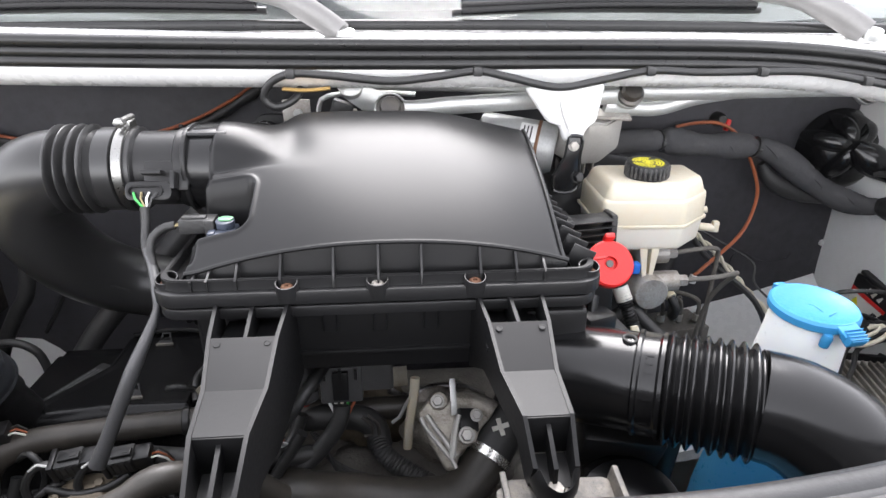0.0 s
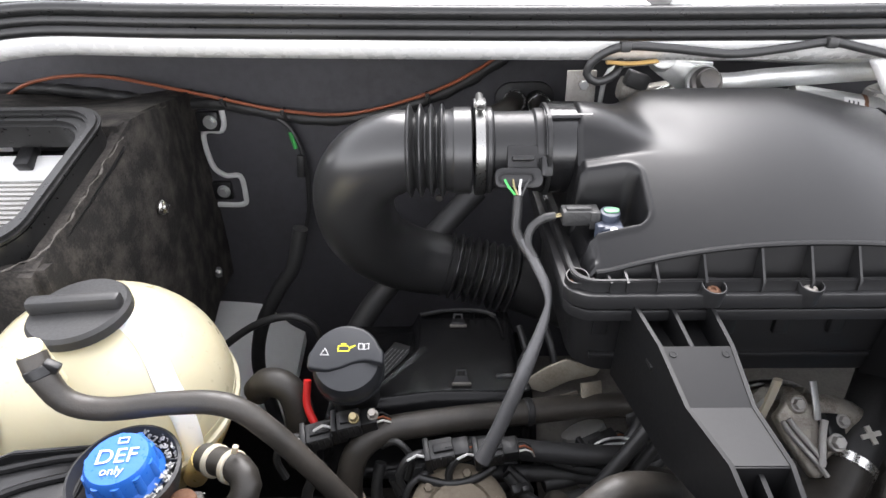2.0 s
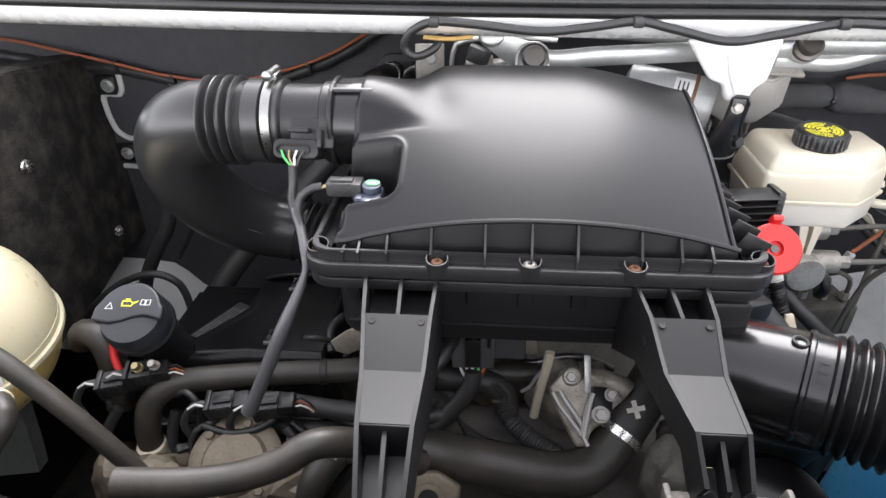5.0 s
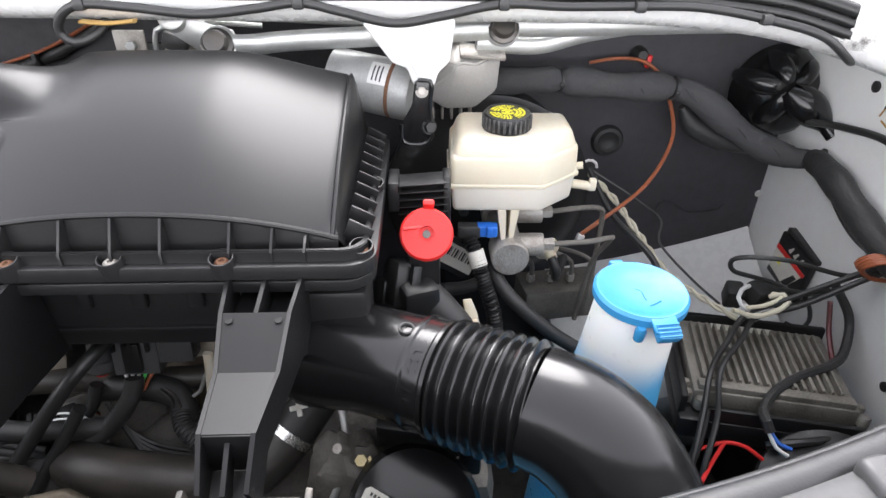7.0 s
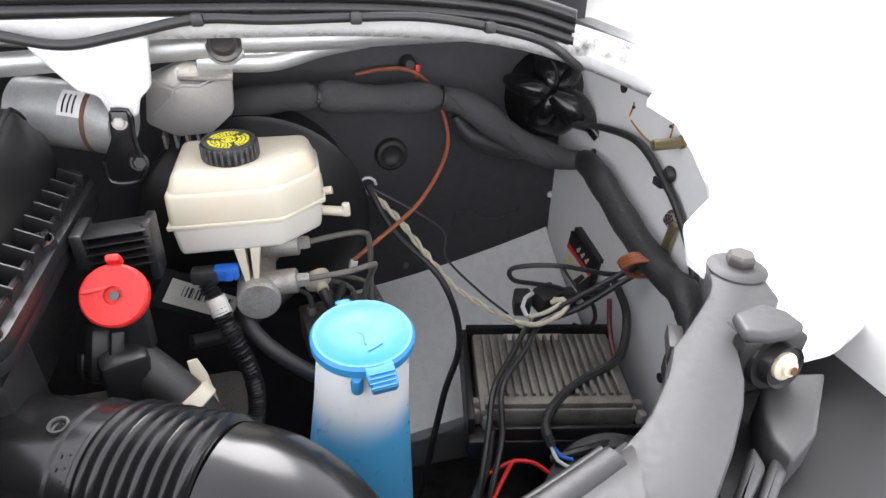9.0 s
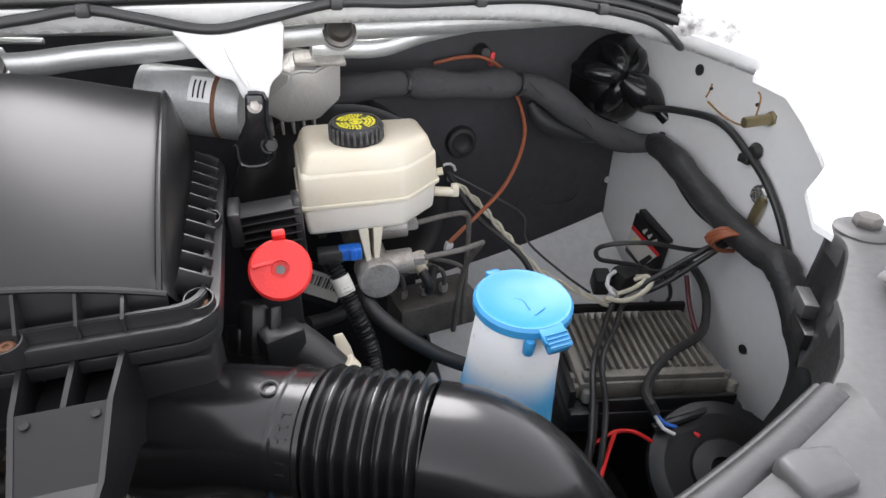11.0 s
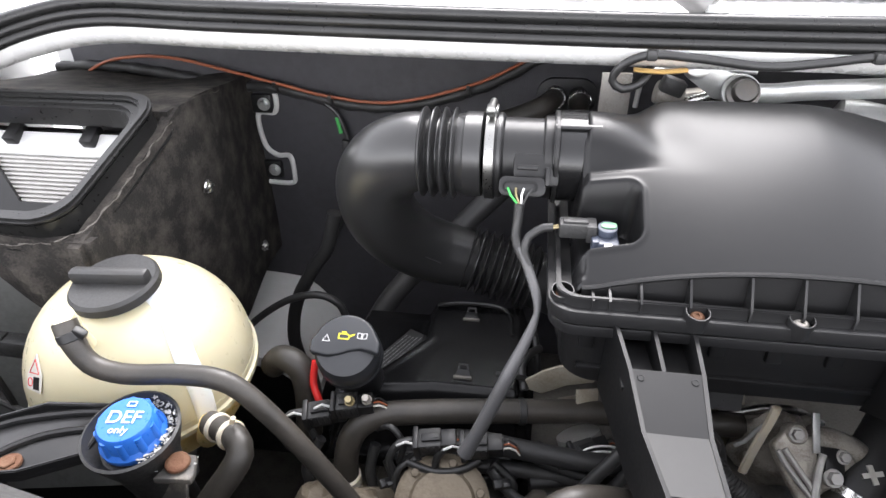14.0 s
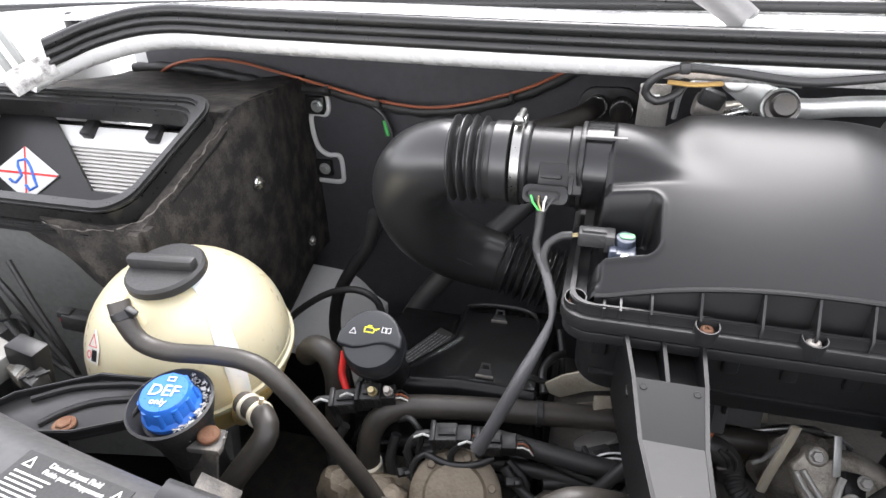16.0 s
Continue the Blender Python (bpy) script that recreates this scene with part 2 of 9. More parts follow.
M_WHITE = surface("white_body_paint", (0.80, 0.80, 0.79), 0.28, grain=(300, 0.03), mottle=(5, 0.25), other=(0.66, 0.64, 0.60), coat=0.4)
M_INNER = surface("dull_white_inner_paint", (0.80, 0.80, 0.79), 0.40, grain=(500, 0.08), mottle=(6, 0.4), other=(0.68, 0.67, 0.64))
M_GREYPANEL = surface("grey_front_panel_plastic", (0.052, 0.052, 0.053), 0.48, grain=(900, 0.06), mottle=(12, 0.4), other=(0.075, 0.074, 0.071), spec=0.45)
M_ZINC = surface("galvanised_steel", (0.60, 0.61, 0.60), 0.42, metal=0.75, grain=(700, 0.15), mottle=(30, 0.45), other=(0.42, 0.42, 0.40))
M_STEEL = surface("bright_steel", (0.72, 0.72, 0.70), 0.25, metal=1.0, grain=(800, 0.08), mottle=(40, 0.3), other=(0.5, 0.48, 0.45))
M_BAND = surface("dull_clamp_steel", (0.34, 0.34, 0.33), 0.30, metal=1.0, grain=(800, 0.02), mottle=(40, 0.4), other=(0.20, 0.19, 0.18), rough_var=0.04)
M_BRIGHTCAST = surface("clean_cast_aluminium", (0.46, 0.45, 0.43), 0.48, metal=0.55, grain=(350, 0.4), mottle=(24, 0.5), other=(0.42, 0.40, 0.37))
M_CAST = surface("cast_aluminium", (0.42, 0.40, 0.37), 0.5, metal=0.5, grain=(350, 0.5), mottle=(28, 0.7), other=(0.20, 0.17, 0.14))
M_DARKMETAL = surface("dark_bolt_steel", (0.12, 0.115, 0.11), 0.4, metal=0.8, grain=(500, 0.2), mottle=(40, 0.4), other=(0.2, 0.17, 0.14))
M_RUST = surface("rusty_steel", (0.11, 0.045, 0.022), 0.8, metal=0.2, grain=(500, 0.5), mottle=(60, 0.7), other=(0.19, 0.11, 0.065))
M_BRASS = surface("yellow_passivated_steel", (0.36, 0.30, 0.17), 0.35, metal=0.8, grain=(600, 0.1), mottle=(40, 0.3))
M_CREAM = surface("cream_translucent_plastic", (0.58, 0.535, 0.43), 0.42, grain=(300, 0.04), mottle=(16, 0.6), other=(0.60, 0.50, 0.36), sss=0.3)
M_TANK = surface("ivory_tank_plastic", (0.60, 0.55, 0.38), 0.35, grain=(240, 0.04), mottle=(7, 0.35), other=(0.55, 0.48, 0.29), sss=0.35)
M_AMBER = surface("amber_coolant_level", (0.70, 0.52, 0.20), 0.35, grain=(240, 0.04), mottle=(7, 0.4), other=(0.62, 0.42, 0.14), sss=0.35)
M_BOTTLE = surface("milky_bottle_plastic", (0.86, 0.88, 0.88), 0.35, grain=(240, 0.03), mottle=(8, 0.2), other=(0.75, 0.82, 0.86), sss=0.3)
M_CYAN = surface("light_blue_plastic", (0.030, 0.225, 0.46), 0.42, grain=(500, 0.06), mottle=(16, 0.35), other=(0.055, 0.27, 0.50))
M_DEF = surface("blue_cap_plastic", (0.02, 0.13, 0.52), 0.35, grain=(600, 0.06), mottle=(20, 0.25), other=(0.05, 0.2, 0.6))
M_RED = surface("red_plastic", (0.62, 0.022, 0.020), 0.42, grain=(400, 0.2), mottle=(40, 0.25), other=(0.45, 0.02, 0.02))
M_YELLOW = surface("yellow_print", (0.72, 0.66, 0.03), 0.5, grain=(600, 0.1), mottle=(40, 0.2))
M_ORANGE = surface("amber_sealant", (0.52, 0.33, 0.11), 0.5, grain=(400, 0.2), mottle=(40, 0.3))
M_PRINT = surface("white_print", (0.62, 0.62, 0.61), 0.5, grain=(600, 0.1), mottle=(40, 0.2))
M_LABEL = surface("paper_label", (0.62, 0.61, 0.56), 0.6, grain=(500, 0.1), mottle=(26, 0.4), other=(0.42, 0.38, 0.30))
M_INK = surface("black_ink", (0.02, 0.02, 0.02), 0.6, grain=(500, 0.1), mottle=(40, 0.2))
M_BLUEINK = surface("blue_ink", (0.03, 0.14, 0.55), 0.5, grain=(500, 0.05), mottle=(40, 0.2))
M_BROWNWIRE = surface("brown_wire_sleeve", (0.30, 0.085, 0.035), 0.45, grain=(600, 0.1), mottle=(30, 0.3))
M_WHITEWIRE = surface("cream_wire_sleeve", (0.62, 0.58, 0.46), 0.55, grain=(600, 0.2), mottle=(50, 0.5), other=(0.35, 0.31, 0.24))
M_GREENWIRE = surface("green_wire_sleeve", (0.06, 0.45, 0.10), 0.45, grain=(600, 0.1), mottle=(30, 0.2))
M_FILTER = surface("filter_paper", (0.50, 0.49, 0.47), 0.9, grain=(600, 0.5), mottle=(30, 0.4), other=(0.33, 0.32, 0.30))
M_SENSOR = surface("blue_grey_sensor_plastic", (0.05, 0.06, 0.085), 0.35, grain=(700, 0.1), mottle=(30, 0.3), other=(0.10, 0.11, 0.14))
M_GRIME = surface("grimy_engine_metal", (0.15, 0.14, 0.125), 0.65, metal=0.15, grain=(300, 0.5), mottle=(26, 0.6), other=(0.05, 0.045, 0.04))
M_DIRTY = surface("dirty_dark_steel", (0.075, 0.072, 0.068), 0.6, metal=0.2, grain=(300, 0.6), mottle=(70, 1.0), other=(0.19, 0.17, 0.145))
M_HEATSINK = surface("dirty_aluminium_fins", (0.27, 0.255, 0.225), 0.6, metal=0.35, grain=(500, 0.3), mottle=(30, 0.6), other=(0.10, 0.085, 0.065))
M_GROUND = surface("pale_concrete", (0.42, 0.42, 0.41), 0.85, grain=(120, 0.4), mottle=(1.5, 0.5), other=(0.22, 0.22, 0.21))
# the bottle's milky plastic turns blue below the fluid level
M_FILLED = surface("milky_bottle_with_blue_fluid", (0.86, 0.88, 0.88), 0.35, grain=(240, 0.03), mottle=(8, 0.2), other=(0.75, 0.82, 0.86), sss=0.3)
fn, fl = M_FILLED.node_tree.nodes, M_FILLED.node_tree.links
fb = fn["Principled BSDF"]
pos = fn.new("ShaderNodeNewGeometry")
sep = fn.new("ShaderNodeSeparateXYZ")
level = fn.new("ShaderNodeMapRange")
level.interpolation_type = "SMOOTHSTEP"
level.inputs["From Min"].default_value, level.inputs["From Max"].default_value = 1.150, 1.108
tint = fn.new("ShaderNodeMix")
tint.data_type = "RGBA"
tint.inputs["B"].default_value = (0.09, 0.42, 0.74, 1)
fl.new(pos.outputs["Position"], sep.inputs[0])
fl.new(sep.outputs["Z"], level.inputs["Value"])
fl.new(level.outputs[0], tint.inputs["Factor"])
fl.new(fb.inputs["Base Color"].links[0].from_socket, tint.inputs["A"])
fl.new(tint.outputs["Result"], fb.inputs["Base Color"])
M_GLASS = bpy.data.materials.new("windscreen_glass")
M_GLASS.use_nodes = True
gb = M_GLASS.node_tree.nodes["Principled BSDF"]
gb.inputs["Transmission Weight"].default_value, gb.inputs["Roughness"].default_value, gb.inputs["IOR"].default_value = 1.0, 0.01, 1.25
gb.inputs["Base Color"].default_value = (0.62, 0.67, 0.66, 1)
gb.inputs["Specular IOR Level"].default_value = 0.3

# ---- setting: ground, van body round the engine bay ----
gr = bmesh.new()
bmesh.ops.create_grid(gr, x_segments=8, y_segments=8, size=300)
tagged(part("ground", gr, M_GROUND), "pale grey concrete ground under the van", "ground", kind="structure")

# bulkhead: painted sheet with a black mat on it
tagged(part("bulkhead", box((-0.06, 0.925, 0.92), (1.84, 0.04, 0.98)), M_INNER), "white painted steel bulkhead behind the engine", "bulkhead", kind="structure")
mat_outline = [(-0.94, 0.35), (0.30, 0.42), (0.50, 0.90), (0.60, 0.925), (0.735, 0.972), (0.752, 1.09), (0.752, 1.36), (-0.94, 1.36)]
tagged(part("insulation_mat", prism(mat_outline, (0, 0.898, 0), (1, 0, 0), (0, 0, 1), 0.012, 0.003), M_MAT), "black insulation mat covering the bulkhead", "insulation mat", kind="structure")
for x, z in ((0.731, 1.051), (-0.30, 1.11), (0.49, 0.95)):
    solo("mat_clip", lathe([(0.006, 0), (0.005, 0.003), (0, 0.004)], (x, 0.886, z), (0, -1, 0), 12), M_PRINT if x > 0.7 else M_GRIME, "small round clip holding the insulation mat", "clip", "mat clips")

# right inner wing
def wing_r(u, v):
    y = 0.30 + 0.59 * u
    z = 0.70 + 0.62 * v
    x = 0.727 + 0.006 * smooth(0.48, 0.68, y) + 0.012 * smooth(0.5, 0.2, v)
    return Vector((x, y, z))
tagged(part("wing_wall_right", sheet(wing_r, 24, 24, 0.03, Vector((1, 0, 0))), M_INNER), "pale painted inner wing wall of the engine bay", "inner wing", kind="structure")

def arch_r(u, v):
    x = 0.40 + 0.330 * u
    y = 0.885 - 0.22 * v
    z = 0.962 - 0.11 * v ** 0.8 - 0.05 * (1 - u) + 0.03 * u * u
    return Vector((x, y, z))
tagged(part("wheel_arch_right", sheet(arch_r, 20, 16, 0.02), M_WHITE), "dull white wheel arch sheet at the foot of the bulkhead", "wheel arch", kind="structure")

# outer wing, right: cut-out inner flange, channel and rounded crown
edge_r = [(0.640, 0.612, 1.342), (0.660, 0.592, 1.330), (0.672, 0.574, 1.316), (0.650, 0.556, 1.309), (0.654, 0.537, 1.306), (0.660, 0.522, 1.302), (0.668, 0.503, 1.283), (0.674, 0.480, 1.258), (0.667, 0.466, 1.252), (0.650, 0.455, 1.250), (0.632, 0.447, 1.241), (0.626, 0.425, 1.222), (0.66, 0.33, 1.195)]
crown = [(0.0, 0.0), (0.03, 0.002), (0.055, 0.008), (0.062, 0.018), (0.074, 0.018), (0.082, 0.006), (0.098, 0.006), (0.106, 0.020), (0.15, 0.016), (0.21, -0.02), (0.24, -0.10), (0.25, -0.30)]
def fender_r(u, v):
    i = min(int(u * (len(edge_r) - 1)), len(edge_r) - 2)
    p = Vector(edge_r[i]).lerp(Vector(edge_r[i + 1]), u * (len(edge_r) - 1) - i)
    j = min(int(v * (len(crown) - 1)), len(crown) - 2)
    f = v * (len(crown) - 1) - j
    dx, dz = (crown[j][k] + (crown[j + 1][k] - crown[j][k]) * f for k in (0, 1))
    line = Vector((0.64 + 0.045 * u, 0.61 - 0.26 * u, 1.345 - 0.15 * u))
    q = p.lerp(line, smooth(0.02, 0.06, dx))
    return Vector((q.x + dx, q.y, q.z + dz))
tagged(part("outer_wing_right", sheet(fender_r, 60, 44, 0.006), M_WHITE, sharp=50), "glossy white outer wing with a flanged inner edge", "wing", kind="structure")

# left inner wing
def wing_l(u, v):
    y = 0.15 + 0.74 * u
    z = 0.70 + 0.60 * v
    return Vector((-1.0 - 0.02 * u, y, z))
tagged(part("wing_wall_left", sheet(wing_l, 16, 16, 0.03, Vector((-1, 0, 0))), M_INNER), "pale painted inner wing wall beside the coolant tank", "inner wing", kind="structure")
def fender_l(u, v):
    y = 0.20 + 0.66 * u
    a = v * math.pi * 0.5
    x = -1.0 - 0.16 * math.sin(a)
    z = 1.27 + 0.06 * u - 0.16 * (1 - math.cos(a))
    return Vector((x, y, z))
tagged(part("outer_wing_left", sheet(fender_l, 16, 20, 0.02), M_WHITE), "glossy white outer wing of the van", "wing", kind="structure")
# floor of the bay, deep down, and the lower front
tagged(part("bay_floor", box((-0.06, 0.55, 0.42), (1.8, 0.8, 0.03)), M_GRIME), "dark grimy undertray below the engine", "undertray", kind="structure")

# dark sheets added below front panel and low on both sides to hide bright ground
tagged(part("front_closing_sheet", box((-0.06, 0.165, 0.80), (1.76, 0.03, 0.74)), M_RUBBER), "added dark sheet closing the front below the panel", "radiator frame", kind="structure")
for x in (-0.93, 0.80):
    tagged(part("side_closing_sheet", box((x, 0.52, 0.72), (0.03, 0.80, 0.60)), M_RUBBER), "added dark sheet closing the low side of the engine bay", "wing side", kind="structure")

# front panel with its lip
def lip_y(x):
    return 0.193 + 0.009 * math.exp(-((x + 0.05) / 0.09) ** 2) + (0.079 * ((x - 0.10) / 0.37) ** 1.87 if x > 0.10 else 0.046 * ((-x - 0.20) / 0.40) ** 1.92 if x < -0.20 else 0.0)


def front(u, v):
    x = -0.95 + (1.44 - 0.22 * v) * u
    y = lip_y(x) - 0.40 * v
    z = 1.212 + 0.0215 * smooth(0, 0.05, v) - 0.14 * max(0, v - 0.25) ** 1.5
    return Vector((x, y, z))
tagged(part("front_panel", sheet(front, 48, 30, 0.04), M_GREYPANEL), "grey plastic panel over the radiator and lamps", "front panel", kind="structure")
# lamp carrier at the corner: flat grey arm out to the wing bolt
arm_l = [(0.466, 0.261), (0.480, 0.270), (0.506, 0.286), (0.537, 0.315), (0.553, 0.335), (0.574, 0.350), (0.611, 0.379), (0.623, 0.392), (0.636, 0.418), (0.655, 0.431)]
arm_r = [(0.686, 0.425), (0.668, 0.392), (0.659, 0.363), (0.645, 0.352), (0.636, 0.330), (0.593, 0.323), (0.579, 0.299), (0.564, 0.281), (0.537, 0.255), (0.494, 0.219), (0.44, 0.15), (0.36, 0.15)]
tagged(part("lamp_carrier", prism(arm_l + arm_r, (0, 0, 1.196), (1, 0, 0), (0, 1, 0), 0.026, 0.004), M_GREYPANEL), "flat grey lamp carrier arm at the wing corner", "lamp carrier", kind="structure")
# headlamp back: dark recess, grey body, raised boss
tagged(part("lamp_recess", prism([(0.60, 0.335), (0.655, 0.385), (0.685, 0.422), (0.72, 0.42), (0.76, 0.30), (0.66, 0.12), (0.46, 0.12), (0.50, 0.20), (0.55, 0.258)], (0, 0, 1.125), (1, 0, 0), (0, 1, 0), 0.035), M_PLASTIC), "black recess between the lamp and its carrier", "lamp recess", kind="structure")
for plan, z in (([(0.5290, 0.2370), (0.5360, 0.2350), (0.5830, 0.2680), (0.5870, 0.2850)], 1.150), ([(0.5430, 0.2350), (0.5520, 0.2330), (0.5990, 0.2670), (0.5990, 0.2790)], 1.148), ([(0.6170, 0.3180), (0.6020, 0.2970), (0.5930, 0.2800), (0.5930, 0.2620), (0.6230, 0.2760), (0.6720, 0.3200), (0.6500, 0.3240)], 1.158)):
    tagged(part("lamp_housing", prism(plan, (0, 0, z), (1, 0, 0), (0, 1, 0), 0.030, 0.004, 3), M_GREYPANEL), "grey back of the headlamp", "lamp housing", kind="structure")
hood = prism([(0.596, 0.340), (0.622, 0.345), (0.633, 0.334), (0.634, 0.318), (0.622, 0.3135), (0.604, 0.3135), (0.590, 0.320)], (0, 0, 1.2285), (1, 0, 0), (0, 1, 0), 0.009, 0.004, 4)
tagged(part("lamp_hood", hood, M_GREYPANEL), "grey rounded hood over the headlamp screw", "lamp hood", kind="structure")
boss = join(lathe([(0.0, 0.006), (0.0135, 0.006), (0.0150, 0.008), (0.0155, 0.0), (0.020, 0.0), (0.021, -0.004), (0.021, -0.030), (0.0, -0.030)], (0.6185, 0.3165, 1.2105), (0.1, -1, 0.15), 32), prism([(0.588, 1.184), (0.640, 1.184), (0.642, 1.226), (0.592, 1.230)], (0, 0.3300, 0), (1, 0, 0), (0, 0, 1), 0.012, 0.003))
tagged(part("lamp_boss", boss, M_PLASTIC), "round dark fixing boss of the headlamp", "lamp boss", kind="structure")

# dark curtain that hangs from the carrier's inner edge
def curtain(u, v):
    pts = arm_l[1:] + [(0.672, 0.446)]
    i = min(int(u * (len(pts) - 1)), len(pts) - 2)
    f = u * (len(pts) - 1) - i
    x, y = (pts[i][k] + (pts[i + 1][k] - pts[i][k]) * f for k in (0, 1))
    drop = 0.045 + 0.06 * smooth(0.1, 0.6, u)
    return Vector((x + 0.012 * v * v, y + 0.014 * v * v, 1.2175 - drop * v))
tagged(part("carrier_curtain", sheet(curtain, 24, 10, 0.004, Vector((0.6, -0.6, 0))), M_PLASTIC), "black plastic wall hanging from the lamp carrier", "lamp carrier", kind="structure")
pad = prism([(-0.014, -0.012), (0.014, -0.011), (0.018, 0.009), (-0.003, 0.013), (-0.015, 0.010)], (0.412, 0.218, 1.226), (1, 0, 0), (0, 1, 0), 0.014, 0.004, 3)
tagged(part("panel_pad", pad, M_GREYPANEL), "raised grey stop pad on the front panel", "pad", kind="structure")

# ---- cowl, seal and windscreen ----
COWL = [(-0.836, 0.578, 1.350), (-0.822, 0.600, 1.359), (-0.78, 0.635, 1.376), (-0.70, 0.655, 1.389), (-0.55, 0.653, 1.386), (-0.25, 0.650, 1.380), (0.0, 0.648, 1.377), (0.25, 0.648, 1.376), (0.42, 0.650, 1.372), (0.53, 0.646, 1.362), (0.60, 0.622, 1.346), (0.66, 0.56, 1.325)]


def along(pts, dy, dz):
    return [(x, y + dy, z + dz) for x, y, z in pts]


def swept(section, pts, step=0.012):
    """A closed section (rows of out, up) swept along a line, square to its way in plan."""
    path = spline(pts, step)
    bm = bmesh.new()
    rings = []
    for i, p in enumerate(path):
        t = (path[min(i + 1, len(path) - 1)] - path[max(i - 1, 0)])
        t.z = 0
        t.normalize()
        out = Vector((t.y, -t.x, 0))
        rings.append([bm.verts.new(p + out * a + Vector((0, 0, b))) for a, b in section])
    k = len(section)
    for a, b in zip(rings, rings[1:]):
        for i in range(k):
            bm.faces.new((a[i], a[(i + 1) % k], b[(i + 1) % k], b[i]))
    bm.faces.new(rings[0][::-1])
    bm.faces.new(rings[-1])
    bmesh.ops.recalc_face_normals(bm, faces=bm.faces[:])
    return bm


# white flange below the seal, and the cowl behind it
tagged(part("cowl_flange", swept([(0.004, 0.0), (0.006, -0.003), (0.002, -0.012), (-0.012, -0.022), (-0.03, -0.022), (-0.03, -0.016), (-0.014, -0.014), (-0.008, 0.0)], COWL), M_WHITE), "white painted cowl flange under the weather seal", "cowl flange", kind="structure")
def cowl(u, v):
    x = -0.98 + 1.84 * u
    q = (x + 0.06) / 0.9
    return Vector((x, 0.662 + 0.10 * v - 0.02 * q * q, 1.402 + 0.010 * smooth(-0.1, -0.6, x) + 0.006 * smooth(0, 0.35, v) + 0.003 * v - 0.02 * (q ** 4 if x > 0 else 0.6 * q ** 4)))
tagged(part("cowl_panel", sheet(cowl, 40, 12, 0.005), M_WHITE), "glossy white cowl panel below the windscreen", "cowl panel", kind="structure")
# weather seal
weather = thing("weather_seal", (-0.06, 0.65, 1.38), "black ribbed rubber weather seal along the cowl edge", "seal")
SEAL_LINE = [(-0.822, 0.592, 1.358)] + COWL[2:-2] + [(0.575, 0.633, 1.353), (0.602, 0.620, 1.345)]
def bead(cx, cz, r, a0, a1):
    ring = [(cx + r * math.cos(radians(a0 + (a1 - a0) * i / 8)), cz + r * math.sin(radians(a0 + (a1 - a0) * i / 8))) for i in range(9)]
    return [(-0.004, cz - r * 0.8)] + ring + [(-0.004, cz + r * 0.8)]
part("back_strip", swept([(-0.003, -0.001), (-0.001, 0.001), (-0.001, 0.028), (-0.004, 0.031), (-0.010, 0.028), (-0.010, 0.0)], SEAL_LINE), M_SEAL, weather)
for cx, cz, r, a0, a1 in ((0.004, 0.0045, 0.0058, -100, 70), (0.0032, 0.0140, 0.0050, -75, 75), (0.001, 0.0245, 0.0064, -70, 115)):
    part("rib", swept(bead(cx, cz, r, a0, a1), SEAL_LINE), M_SEAL, weather)
# windscreen
def glass(u, v):
    x = -1.0 + 1.88 * u
    q = (x + 0.06) / 0.94
    return Vector((x, 0.735 + 0.60 * v - 0.06 * q * q, 1.418 + 0.42 * v - 0.01 * q * q))
ws = part("windscreen", sheet(glass, 30, 8, 0.005, Vector((0, 0.57, -0.82))), M_GLASS)
ws.visible_shadow = False
tagged(ws, "tinted laminated windscreen with wipers parked on it", "windscreen", kind="structure")
tagged(part("windscreen_edge", tube([tuple(glass(i / 12, 0) + Vector((0, -0.008, -0.001))) for i in range(13)], 0.0062, 10), M_SEAL), "black rubber edge of the windscreen", "edge strip", kind="structure")
# dashboard seen through the glass
def dash(u, v):
    x = -0.95 + 1.8 * u
    return Vector((x, 0.78 + 0.7 * v, 1.40 + 0.02 * math.sin(u * 9) + 0.05 * v))
tagged(part("dashboard", sheet(dash, 30, 10, 0.03), M_RUBBER), "dark grey dashboard behind the windscreen", "dashboard", kind="structure")
# plain board added behind the dashboard so the glass looks dark
tagged(part("cab_back_board", box((-0.06, 1.28, 1.50), (2.0, 0.03, 0.26)), M_RUBBER), "added dark board closing the cab behind the glass", "cab lining", kind="structure")
M_SPECK = surface("speckled_dirty_tape", (0.62, 0.61, 0.59), 0.8, grain=(260, 0.7), mottle=(70, 1.0), other=(0.09, 0.085, 0.08))
for pts in ([(0.600, 0.622, 1.350), (0.625, 0.606, 1.343), (0.650, 0.586, 1.335)], [(-0.820, 0.595, 1.362), (-0.832, 0.575, 1.354), (-0.842, 0.550, 1.345)]):
    solo("seal_end_tape", tube(pts, 0.014, 10, 0.006, (0.7, 1.0)), M_SPECK, "dirty speckled tape at the end of the seal", "tape", "seal end tapes")

# ---- air filter housing ----
M_CABLE = surface("grey_cable_sleeve", (0.080, 0.080, 0.083), 0.36, grain=(900, 0.15), mottle=(40, 0.4), other=(0.07, 0.068, 0.065))
air = thing("air_filter_housing", (-0.019, 0.50, 1.13), "black air filter housing with a domed lid and two arms", "air filter housing")
FX0, FX1, FY0, FY1 = -0.174, 0.133, 0.419, 0.642


def foot_h(u):
    """Height of the dome's front foot over the flange: it arches up in the middle."""
    return 0.0015 + 0.0225 * (1 - abs(2 * u - 1.04) ** 2.2)


